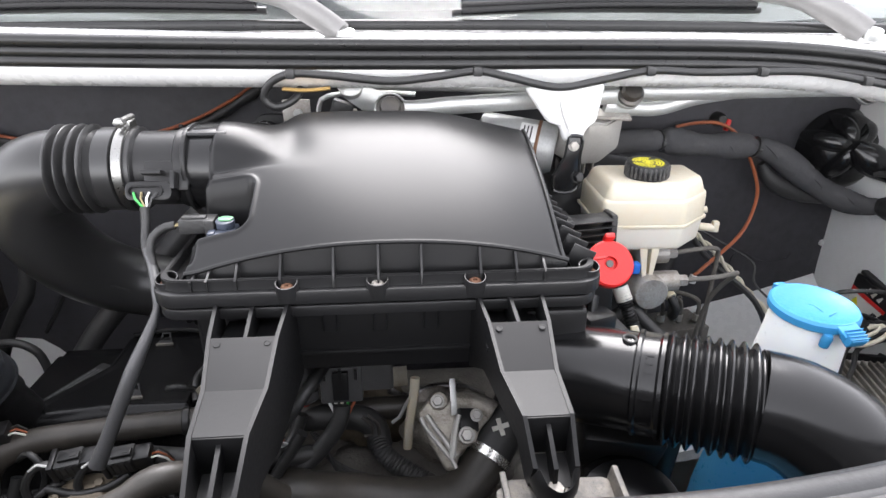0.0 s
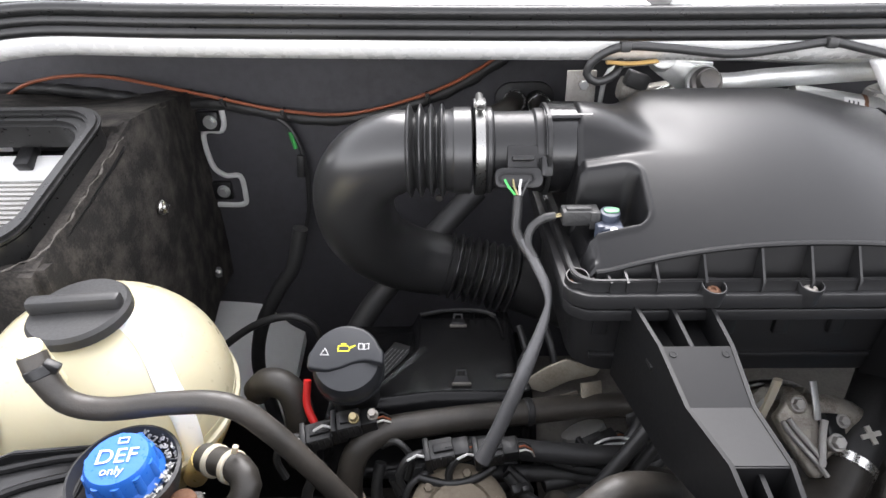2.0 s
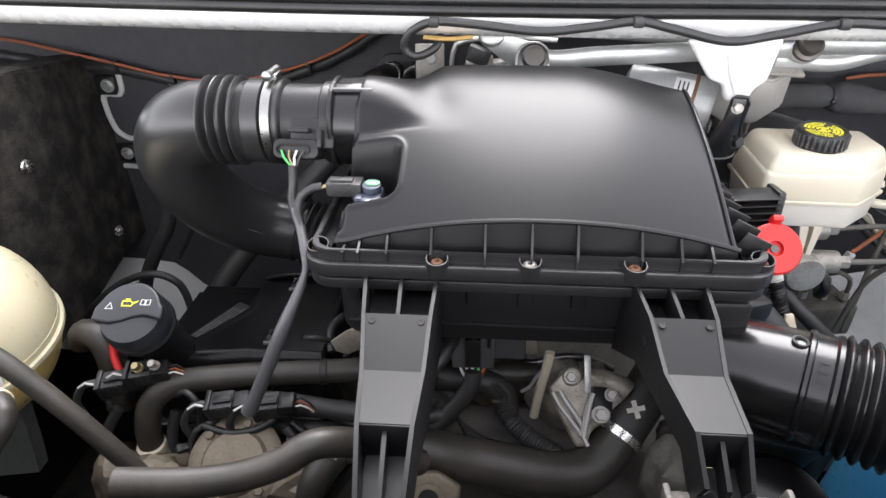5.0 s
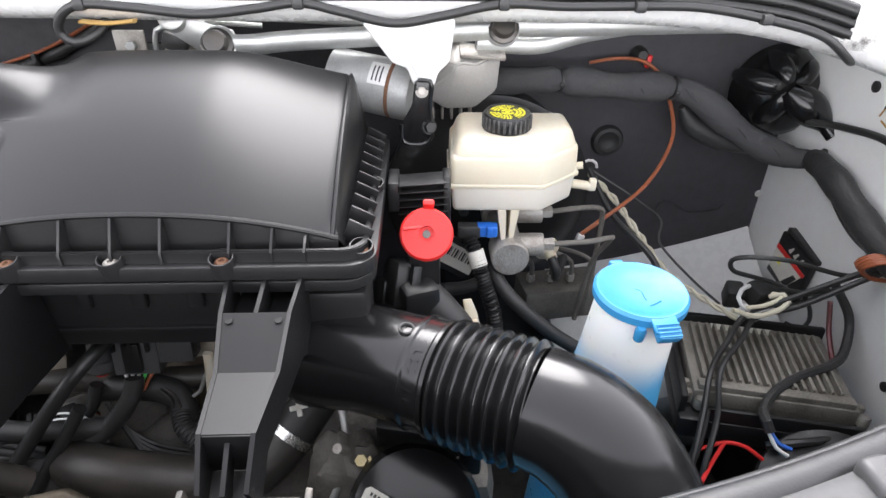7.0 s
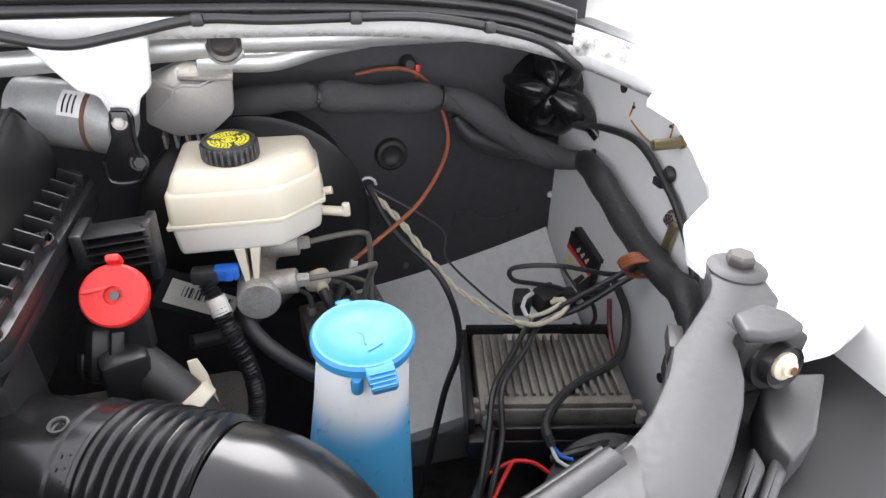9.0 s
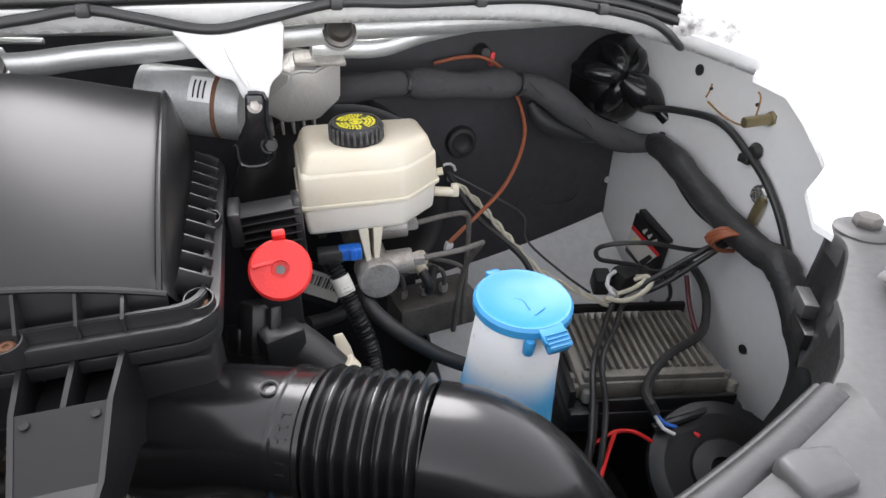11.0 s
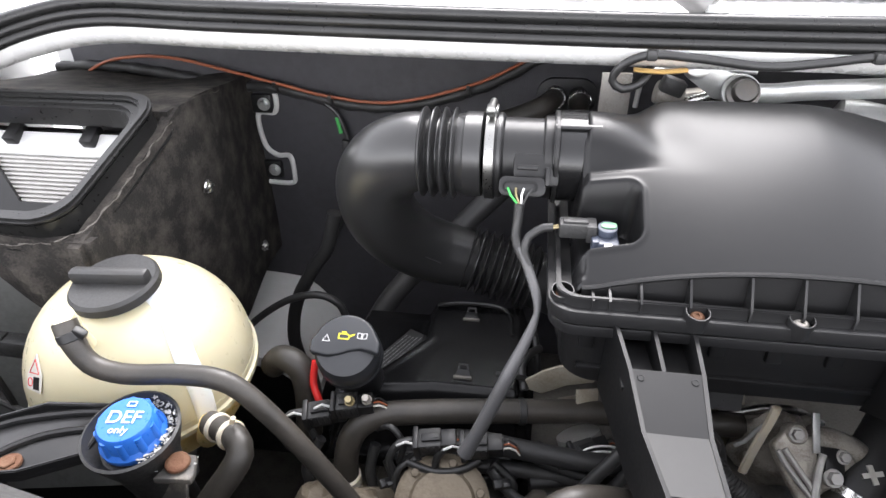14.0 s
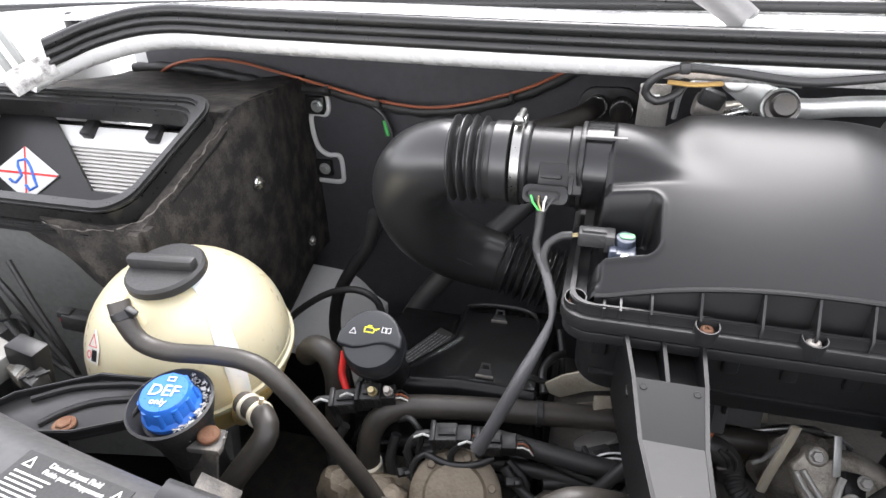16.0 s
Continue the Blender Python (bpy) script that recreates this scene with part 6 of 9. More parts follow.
# red dipstick grip and old hose beside the filler
solo("dipstick_handle", tube([(-0.412, 0.450, 1.120), (-0.413, 0.440, 1.100), (-0.405, 0.430, 1.085)], 0.0036, 10), M_RED, "red plastic dipstick handle", "dipstick")
solo("heater_pipe", tube([(-0.468, 0.470, 1.09), (-0.452, 0.462, 1.108), (-0.432, 0.455, 1.105), (-0.424, 0.448, 1.08), (-0.426, 0.44, 1.03)], 0.0135, 14), M_OLDHOSE, "brown-black bent heater hose", "hose")

# printed black label on the front panel
pl_ = thing("panel_label", (-0.47, 0.19, 1.205), "black label with white printed lines on the grey front panel", "label")
pu, pv_ = Vector((0.993, -0.122, 0)), Vector((0.122, 0.993, 0.0))
po = Vector((-0.456, 0.172, 1.2338))
part("film", prism([(-0.042, -0.03), (0.042, -0.03), (0.042, 0.020), (-0.042, 0.020)], po, pu, pv_, 0.0008), M_INK, pl_)
rng = random.Random(11)
lift = po + Vector((0, 0, 0.0010))
def print_row(a, b, h, t):
    """One printed line: word-long bars."""
    bm = bmesh.new()
    while a < b:
        w = min(rng.uniform(2.0, 5.5) * t, b - a)
        bm2 = prism([(a, h - t / 2), (a + w, h - t / 2), (a + w, h + t / 2), (a, h + t / 2)], lift, pu, pv_, 0.0003)
        bm = join(bm, bm2)
        a += w + 0.5 * t
    part("print_bar", bm, M_PRINT, pl_)
for k in range(8):
    print_row(-0.037, -0.008 - 0.002 * (k % 3), 0.006 - 0.0030 * k, 0.0010)
for k in range(5):
    print_row(0.020, 0.037, 0.002 - 0.0030 * k, 0.0009)
for a in (-0.033, 0.035):
    part("triangle_sign", ring_wall([(a - 0.004, 0.010), (a + 0.004, 0.010), (a, 0.0175)], tuple(lift), pu, pv_, 0.0014, 0.0003), M_PRINT, pl_)
part("drawing", tube([tuple(po + Vector((0, 0, 0.0012)) + pu * a + pv_ * b) for a, b in ((-0.002, -0.020), (0.004, -0.008), (0.014, -0.002), (0.020, -0.010), (0.012, -0.018), (0.004, -0.012), (0.010, 0.002))], 0.0009, 6), M_PRINT, pl_)
letters("lettering", "Diesel Exhaust Fluid", 0.0050, tuple(lift + pu * 0.001 + pv_ * 0.0158), pu, pu.cross(pv_), M_PRINT, pl_, 0.00015)
letters("lettering", "Fluide pour \u00e9chappement", 0.0046, tuple(lift + pu * 0.004 + pv_ * 0.0110), pu, pu.cross(pv_), M_PRINT, pl_, 0.00015)
solo("front_conduit", tube([(-0.410, 0.262, 1.118), (-0.385, 0.258, 1.120), (-0.355, 0.255, 1.112), (-0.32, 0.255, 1.10)], lambda s, g: 0.0082 + 0.001 * math.cos(2 * math.pi * g / 0.004), 12, 0.001), M_PLASTIC, "black corrugated conduit along the front panel", "conduit")
solo("bent_bracket", join(box((-0.432, 0.258, 1.135), (0.035, 0.022, 0.003), (0, 35, 10), 0.001), box((-0.415, 0.252, 1.118), (0.022, 0.022, 0.003), (0, 5, 10), 0.001)), M_DIRTY, "bent rusty steel bracket below the filler", "bracket")

# ---- engine seen between and beside the arms ----
M_PUMP = surface("stained_yellowed_casting", (0.18, 0.15, 0.11), 0.55, metal=0.3, grain=(350, 0.4), mottle=(22, 0.8), other=(0.10, 0.08, 0.055))
eng = thing("engine", (-0.05, 0.52, 0.60), "grimy grey engine block below the filter housing", "engine")
part("block", box((-0.05, 0.53, 0.82), (0.62, 0.26, 0.34), bevel=0.02), M_GRIME, eng)
part("front_case", box((-0.06, 0.36, 0.74), (0.52, 0.12, 0.30), bevel=0.02), M_GRIME, eng)
M_OLDPRINT = surface("faded_print", (0.20, 0.20, 0.20), 0.6, grain=(600, 0.1), mottle=(200, 0.8), other=(0.02, 0.02, 0.02))
# black cover on the left bank
ev = thing("engine_cover", (-0.30, 0.55, 0.98), "glossy black engine cover with a label and two clips", "engine cover")
def cov_z(x, y):
    crease = -0.322 + 0.70 * min(0, y - 0.544)
    z = 1.082 - 0.020 * smooth(0.004, -0.010, x - crease) - 0.060 * smooth(0.478, 0.440, y - 0.18 * min(0.0, x + 0.30))
    z -= 0.005 * smooth(0.600, 0.604, y) + 0.03 * smooth(-0.218, -0.206, x)
    return z + 0.0015 * math.exp(-((x - crease - 0.006) / 0.004) ** 2)
def cov(u, v):
    x, y = -0.405 + 0.205 * u, 0.425 + 0.195 * v
    return Vector((x, y, cov_z(x, y)))
M_COVER = surface("deep_black_gloss_plastic", (0.006, 0.006, 0.0065), 0.22, grain=(900, 0.03), mottle=(20, 0.3), other=(0.012, 0.012, 0.012), spec=0.22, rough_var=0.03)
part("panel", sheet(cov, 60, 60, 0.012), M_COVER, ev, "", 60)
for x, y in ((-0.275, 0.587), (-0.273, 0.490)):
    z = cov_z(x, y)
    part("clip", join(box((x, y - 0.0045, z + 0.0016), (0.019, 0.003, 0.0030), bevel=0.0006), box((x, y - 0.001, z + 0.0030), (0.012, 0.005, 0.0016), (38, 0, 0), 0.0005)), M_GRIME, ev, "dull steel clip")
    part("clip_seat", prism([(-0.009, 0), (0.009, 0), (0.006, 0.008), (-0.006, 0.008)], (x, y - 0.003, z + 0.0006), (1, 0, 0), (0, 0.75, 0.66), 0.0016, 0.0004), M_COVER, ev)
    part("clip_loop", tube([(x - 0.005, y + 0.002, z + 0.004), (x - 0.004, y + 0.006, z + 0.010), (x + 0.004, y + 0.006, z + 0.010), (x + 0.005, y + 0.002, z + 0.004)], 0.0013, 6), M_PLASTIC, ev)
part("rear_ridge", tube([(-0.318, 0.606, 1.083), (-0.29, 0.609, 1.086), (-0.25, 0.608, 1.086), (-0.232, 0.598, 1.083), (-0.226, 0.56, 1.082)], 0.0028, 8), M_GLOSS, ev)
lbo2, lbx, lby = Vector((-0.352, 0.543, cov_z(-0.352, 0.543) + 0.0012)), Vector((0.45, 0.89, 0)).normalized(), Vector((-0.89, 0.45, 0)).normalized()
part("label", prism([(-0.036, -0.012), (0.036, -0.012), (0.036, 0.012), (-0.036, 0.012)], lbo2, lbx, lby, 0.0006), M_INK, ev)
rng = random.Random(8)
for k in range(5):
    bm, a = bmesh.new(), -0.033
    while a < 0.024:
        w = rng.uniform(0.003, 0.008)
        bm = join(bm, prism([(a, -0.0006), (a + w, -0.0006), (a + w, 0.0006), (a, 0.0006)], lbo2 + lby * (0.0085 - 0.0042 * k) + Vector((0, 0, 0.0008)), lbx, lby, 0.0002))
        a += w + 0.0012
    part("print_line", bm, M_OLDPRINT, ev)
# coolant pipe across
cpipe = thing("coolant_pipe", (-0.25, 0.44, 1.0), "brown-black coolant pipe running across the engine", "pipe")
part("pipe", tube([(-0.374, 0.398, 1.010), (-0.374, 0.402, 1.045), (-0.366, 0.410, 1.072), (-0.345, 0.422, 1.084), (-0.30, 0.434, 1.084), (-0.22, 0.452, 1.078), (-0.137, 0.468, 1.072), (-0.05, 0.478, 1.062), (0.0, 0.482, 1.06)], 0.0118, 18), M_OLDHOSE, cpipe)
part("clamp", lathe([(0.0122, 0), (0.0136, 0.001), (0.0136, 0.010), (0.0122, 0.011)], (-0.374, 0.398, 1.026), (0, 0.05, -1), 24), M_CREAM, cpipe, "pale spring clamp")
part("clamp", lathe([(0.0120, 0), (0.0138, 0.001), (0.0138, 0.005), (0.0120, 0.006)], (-0.374, 0.3975, 1.012), (0, 0.05, -1), 24), M_CREAM, cpipe, "pale spring clamp")
part("tie", lathe([(0.0120, 0), (0.0130, 0.001), (0.0130, 0.006), (0.0120, 0.007)], (-0.215, 0.4525, 1.078), (1, 0.2, -0.08), 20), M_WIRE, cpipe)
# round cast cover with bolts
rc = thing("pump_cover", (-0.285, 0.37, 1.0), "pale cast metal pump cover with small bolts", "pump cover")
part("disc", lathe([(0.040, 0), (0.043, 0.002), (0.043, 0.010), (0.039, 0.013), (0.030, 0.0135), (0.027, 0.017), (0, 0.0175)], (-0.277, 0.375, 1.032), (0.05, -0.55, 0.83), 40), M_PUMP, rc)
for a in range(0, 360, 60):
    q = Vector((0.05, -0.55, 0.83)).normalized()
    uu = Vector((1, 0, 0)); uu = (uu - q * uu.dot(q)).normalized(); vv_ = q.cross(uu)
    part("bolt", hexbolt(tuple(Vector((-0.277, 0.375, 1.032)) + q * 0.012 + (uu * math.cos(radians(a + 20)) + vv_ * math.sin(radians(a + 20))) * 0.035), tuple(q), 0.0042, 0.004), M_PUMP, rc)
# pump body with the amber stain, left of it
pb = thing("water_pump_housing", (-0.37, 0.36, 0.94), "brownish cast water pump housing", "pump housing")
part("body", lathe([(0.03, 0), (0.034, 0.004), (0.034, 0.05), (0.026, 0.058), (0.020, 0.09)], (-0.378, 0.382, 0.92), (0.05, 0.1, 1), 28), M_PUMP, pb)
part("flange", box((-0.36, 0.36, 0.975), (0.06, 0.05, 0.02), (20, 0, 15), 0.004), M_PUMP, pb)
# connectors and leads by the pump
M_SHIELD = surface("dull_tan_sheet_metal", (0.36, 0.33, 0.27), 0.5, metal=0.4, grain=(400, 0.3), mottle=(40, 0.7), other=(0.22, 0.18, 0.13))


def plug_shell(x, y, z, r, k, length=0.040):
    """A two-part plug: grooved body, collar, latch window and a wire boot, under the thing k."""
    m = pose(x, y, z, 12, -6, r)
    def blk(name, c, size, mat, bev=0.001):
        bm = box((0, 0, 0), size, (0, 0, 0), bev)
        bm.transform(m @ Matrix.Translation(c))
        part(name, bm, mat, k)
    blk("shell", (0, 0, 0), (length * 0.55, 0.019, 0.017), M_TAPE, 0.002)
    blk("collar", (-length * 0.30, 0, 0.0005), (0.005, 0.022, 0.020), M_PLASTIC, 0.0012)
    blk("socket", (length * 0.42, 0, -0.0005), (length * 0.38, 0.0165, 0.0145), M_PLASTIC, 0.0015)
    blk("latch", (length * 0.05, -0.001, 0.0098), (length * 0.42, 0.008, 0.0035), M_PLASTIC, 0.0008)
    blk("latch_window", (length * 0.16, -0.001, 0.0117), (0.005, 0.004, 0.0008), M_INK, 0.0)
    for i in range(4):
        blk("groove", (-length * 0.16 + i * 0.0052, -0.0093, 0.001), (0.0018, 0.0012, 0.012), M_PLASTIC, 0.0003)
    for i in range(3):
        a, b, c, d = (m @ Vector(p) for p in ((length * 0.60, -0.004 + 0.004 * i, 0), (length * 0.74, -0.004 + 0.004 * i, 0.001), (length * 0.88, -0.004 + 0.003 * i, -0.004), (length * 0.95, -0.003 + 0.002 * i, -0.014)))
        part("wire", tube([tuple(a), tuple(b), tuple(c), tuple(d)], 0.0009, 6), (M_LABEL, M_BROWNWIRE, M_WIRE)[i], k)


for x, y, z, r in ((-0.398, 0.412, 1.090, 14), (-0.292, 0.402, 1.080, 8), (-0.250, 0.404, 1.079, 6), (-0.372, 0.418, 1.098, 10), (-0.150, 0.440, 1.046, 24)):
    k = thing("engine_connector", (x, y, z - 0.01), "black engine sensor plug with a wire tail", "connector", "engine connectors")
    plug_shell(x, y, z, r, k)
    part("tail", tube([(x - 0.012, y, z), (x - 0.026, y - 0.006, z + 0.002), (x - 0.036, y - 0.012, z - 0.014), (x - 0.030, y - 0.014, z - 0.035)], 0.0035, 8), M_WIRE, k)
    part("lock", tube([(x - 0.013, y - 0.008, z + 0.004), (x - 0.020, y - 0.012, z + 0.010), (x - 0.028, y - 0.012, z + 0.004)], 0.0012, 6), M_PRINT, k)
# more leads, clips and cast pieces round the pump
for pts, r in (([(-0.300, 0.398, 1.064), (-0.318, 0.388, 1.058), (-0.322, 0.380, 1.040), (-0.306, 0.374, 1.030), (-0.288, 0.378, 1.040), (-0.278, 0.386, 1.056)], 0.0030),
               ([(-0.246, 0.400, 1.066), (-0.262, 0.392, 1.060), (-0.286, 0.388, 1.058), (-0.312, 0.392, 1.062)], 0.0036),
               ([(-0.236, 0.398, 1.058), (-0.222, 0.390, 1.044), (-0.205, 0.384, 1.036), (-0.188, 0.382, 1.030)], 0.0046),
               ([(-0.346, 0.410, 1.060), (-0.350, 0.398, 1.036), (-0.344, 0.390, 1.006), (-0.352, 0.386, 0.97)], 0.0052),
               ([(-0.218, 0.428, 1.060), (-0.196, 0.420, 1.052), (-0.172, 0.416, 1.046), (-0.140, 0.414, 1.040)], 0.0040),
               ([(-0.205, 0.500, 1.075), (-0.212, 0.486, 1.090), (-0.226, 0.480, 1.098), (-0.238, 0.486, 1.092)], 0.0030),
               ([(-0.196, 0.540, 1.085), (-0.206, 0.520, 1.094), (-0.214, 0.500, 1.092), (-0.210, 0.480, 1.080)], 0.0042)):
    solo("engine_lead", tube(pts, r, 10), M_WIRE, "thin black lead among the engine fittings", "cable", "engine leads")
for x, y, z, a in ((-0.225, 0.388, 1.052, 20), (-0.192, 0.384, 1.036, -15), (-0.330, 0.384, 1.040, 40), (-0.168, 0.418, 1.050, 10)):
    solo("wire_clip", join(box((x, y, z), (0.016, 0.008, 0.006), (20, a * 0.4, a), 0.0012), box((x + 0.004, y - 0.004, z + 0.004), (0.006, 0.004, 0.006), (20, 0, a), 0.0008)), M_SHIELD if a == -15 else M_PLASTIC, "small clip holding leads on the engine", "clip", "wire clips")
for c, r_, sx, sy, sz, sd in (((-0.352, 0.362, 1.018), 0.026, 1.2, 0.8, 0.9, 4.4), ((-0.395, 0.372, 1.006), 0.028, 0.9, 0.8, 1.1, 8.1), ((-0.232, 0.370, 1.008), 0.030, 1.0, 0.7, 0.9, 2.9)):
    bm = bmesh.new()
    bmesh.ops.create_icosphere(bm, subdivisions=3, radius=1.0)
    for v in bm.verts:
        n = round(noise.noise(v.co * 1.7 + Vector((sd, 0, 0))) * 5) / 5 * 0.30 + noise.noise(v.co * 5 + Vector((0, sd, 0))) * 0.10
        v.co = Vector(c) + Vector((v.co.x * sx, v.co.y * sy, v.co.z * sz)) * r_ * (1 + n)
    solo("engine_casting", bm, M_PUMP, "brown stained casting below the hoses", "casting", "engine castings", sharp=25)
for pts, r in (([(-0.335, 0.405, 1.045), (-0.325, 0.395, 1.020), (-0.330, 0.39, 0.99), (-0.345, 0.39, 0.95)], 0.0045), ([(-0.305, 0.41, 1.055), (-0.312, 0.40, 1.030), (-0.322, 0.395, 1.012), (-0.312, 0.39, 0.985), (-0.295, 0.39, 0.95)], 0.0036), ([(-0.235, 0.41, 1.052), (-0.215, 0.40, 1.035), (-0.225, 0.39, 1.005), (-0.215, 0.385, 0.96)], 0.0048), ([(-0.19, 0.44, 1.050), (-0.205, 0.43, 1.026), (-0.245, 0.42, 1.010), (-0.27, 0.42, 1.0)], 0.0060), ([(-0.395, 0.40, 1.07), (-0.41, 0.39, 1.04), (-0.405, 0.385, 1.0), (-0.42, 0.38, 0.95)], 0.0050), ([(-0.345, 0.415, 1.075), (-0.33, 0.41, 1.085), (-0.318, 0.405, 1.07), (-0.322, 0.40, 1.05)], 0.0030)):
    solo("engine_lead", tube(pts, r, 10), M_WIRE, "thin black lead among the engine fittings", "cable", "engine leads")
ib = thing("pump_bracket", (-0.34, 0.39, 0.98), "brown stained bracket with bolts beside the pump", "bracket")
part("plate", box((-0.335, 0.375, 1.005), (0.050, 0.006, 0.050), (-35, 5, 10), 0.002), M_PUMP, ib)
for dx, dz in ((-0.016, 0.012), (0.014, -0.008)):
    part("bolt", hexbolt((-0.335 + dx, 0.370 + dz * 0.6, 1.008 + dz), (0, -0.8, 0.6), 0.005, 0.006, 0.007), M_PUMP, ib)
# assorted hoses on the engine's front
for pts, r, m, lab in (
    ([(-0.27, 0.425, 1.062), (-0.247, 0.42, 1.068), (-0.203, 0.42, 1.062), (-0.14, 0.42, 1.056), (-0.09, 0.43, 1.05)], 0.0095, M_RUBBER, "black rubber hose across the engine front"),
    ([(-0.26, 0.415, 1.040), (-0.212, 0.418, 1.037), (-0.15, 0.42, 1.030), (-0.09, 0.42, 1.03)], 0.0075, M_RUBBER, "black rubber hose across the engine front"),
    ([(-0.215, 0.355, 0.99), (-0.207, 0.36, 1.02), (-0.20, 0.372, 1.035), (-0.19, 0.39, 1.03)], 0.013, M_OLDHOSE, "short brown-black hose stub on the engine"),
    ([(-0.308, 0.275, 1.133), (-0.264, 0.28, 1.13), (-0.229, 0.288, 1.129), (-0.198, 0.296, 1.136), (-0.175, 0.306, 1.146), (-0.150, 0.318, 1.136), (-0.125, 0.330, 1.118), (-0.105, 0.345, 1.085)], 0.0110, M_OLDHOSE, "dusty brown hose below the housing arm"),
    ([(-0.075, 0.475, 1.130), (-0.088, 0.440, 1.125), (-0.106, 0.418, 1.108), (-0.147, 0.400, 1.055), (-0.182, 0.390, 1.006), (-0.21, 0.38, 0.96)], 0.0062, M_WIRE, "black cable running down past the arm"),
    ([(-0.097, 0.415, 1.089), (-0.112, 0.41, 1.066), (-0.134, 0.4, 1.033), (-0.154, 0.39, 0.999)], 0.0056, M_WIRE, "black cable running down past the arm"),
    ([(-0.104, 0.455, 1.078), (-0.113, 0.446, 1.056), (-0.137, 0.432, 1.036), (-0.165, 0.42, 1.030), (-0.20, 0.41, 1.03)], 0.0062, M_WIRE, "black cable bent under the round plug"),
    ([(-0.064, 0.447, 1.092), (-0.067, 0.440, 1.078), (-0.086, 0.430, 1.054), (-0.116, 0.415, 1.036), (-0.150, 0.402, 1.030), (-0.19, 0.39, 1.03)], 0.0082, M_TAPE, "thick black taped cable under the loom plug"),
):
    solo("engine_hose" if m not in (M_WIRE, M_TAPE) else "engine_cable", tube(pts, r, 14), m, lab, "hose" if m not in (M_WIRE, M_TAPE) else "cable")
# wide boost hose at the bottom, with the clamp and the cross mark
bh = thing("boost_hose", (-0.01, 0.37, 1.03), "wide dusty black boost hose with a steel clamp", "hose")
part("hose", tube([(-0.118, 0.41, 1.028), (-0.088, 0.394, 1.036), (-0.045, 0.384, 1.039), (0.0, 0.382, 1.033), (0.040, 0.391, 1.028), (0.066, 0.412, 1.040), (0.080, 0.427, 1.054)], 0.0210, 28), M_OLDHOSE, bh)
part("sleeve", tube([(0.071, 0.417, 1.045), (0.090, 0.437, 1.064), (0.110, 0.460, 1.085), (0.128, 0.482, 1.105)], 0.0215, 28), M_RUBBER, bh)
part("band", lathe([(0.0212, 0), (0.0228, 0.0005), (0.0228, 0.0085), (0.0212, 0.009)], (0.0705, 0.4165, 1.0445), (0.58, 0.60, 0.55), 36), M_STEEL, bh, "steel clamp band")
cm, ca, cu = Vector((0.0844, 0.4209, 1.079)), Vector((0.5295, 0.6271, 0.5713)), Vector((0.8363, -0.4987, -0.2278))
for p, q in ((ca + cu, cu - ca), (ca - cu, ca + cu)):
    part("cross_mark", prism([(-0.0080, -0.0021), (0.0080, -0.0021), (0.0080, 0.0021), (-0.0080, 0.0021)], cm - ca.cross(cu) * 0.0012, p, q, 0.0026), M_LABEL, bh, "pale cross mark")
# throttle and mixer castings
tb = thing("throttle_body", (0.03, 0.45, 0.98), "bare cast aluminium throttle body with bolts and pipes", "throttle body")
def lump(c, r, sx, sy, sz, seed):
    bm = bmesh.new()
    bmesh.ops.create_icosphere(bm, subdivisions=4, radius=1.0)
    for v in bm.verts:
        n = noise.noise(v.co * 2.3 + Vector((seed, 0, 0))) * 0.22 + noise.noise(v.co * 6 + Vector((0, seed, 0))) * 0.07
        v.co = Vector(c) + Vector((v.co.x * sx, v.co.y * sy, v.co.z * sz)) * r * (1 + n)
    return bm
M_OLDCAST = surface("stained_grey_casting", (0.42, 0.39, 0.34), 0.5, metal=0.45, grain=(300, 0.6), mottle=(45, 0.9), other=(0.11, 0.09, 0.07))
part("casting", lump((0.036, 0.476, 1.040), 0.046, 0.95, 0.6, 0.90, 3.1), M_OLDCAST, tb)
tq = Vector((0.040, 0.432, 1.066))
house = [(-0.0331, 0.0181), (-0.0241, 0.0276), (-0.0195, 0.0343), (-0.0097, 0.0349), (-0.0037, 0.0262), (0.0076, 0.0330), (0.0284, 0.0326), (0.0430, 0.0234), (0.0388, 0.0126), (0.0260, 0.0008), (0.0210, -0.0091), (0.0059, -0.0194), (0.0003, -0.0339), (-0.0081, -0.0344), (-0.0201, -0.0131), (-0.0283, 0.0045)]
part("housing", prism(house, tq, (1, 0, 0), (0, 0.70, 0.72), 0.012, 0.003, 3), M_OLDCAST, tb)
for pts, r in (([(0.0098, 0.4298, 1.087), (0.0166, 0.4211, 1.078), (0.0275, 0.4116, 1.068), (0.0372, 0.4027, 1.059), (0.0409, 0.3975, 1.054)], 0.0022), ([(0.0157, 0.4314, 1.088), (0.0231, 0.423, 1.08), (0.0329, 0.4139, 1.07), (0.0406, 0.405, 1.061)], 0.0026), ([(0.0458, 0.4288, 1.089), (0.0418, 0.4201, 1.08), (0.0389, 0.4097, 1.069), (0.0367, 0.4023, 1.061)], 0.0032)):
    part("edge_bead", tube(pts, r, 8), M_BRIGHTCAST, tb)
part("lug", lathe([(0.010, 0), (0.0095, 0.010), (0.0075, 0.0125), (0, 0.0125)], (0.0271, 0.4508, 1.088), (0.1, -0.72, 0.70), 20), M_OLDCAST, tb)
part("lug", lathe([(0.009, 0), (0.0085, 0.010), (0.007, 0.012), (0, 0.012)], (0.0532, 0.425, 1.067), (0.1, -0.72, 0.70), 20), M_OLDCAST, tb)
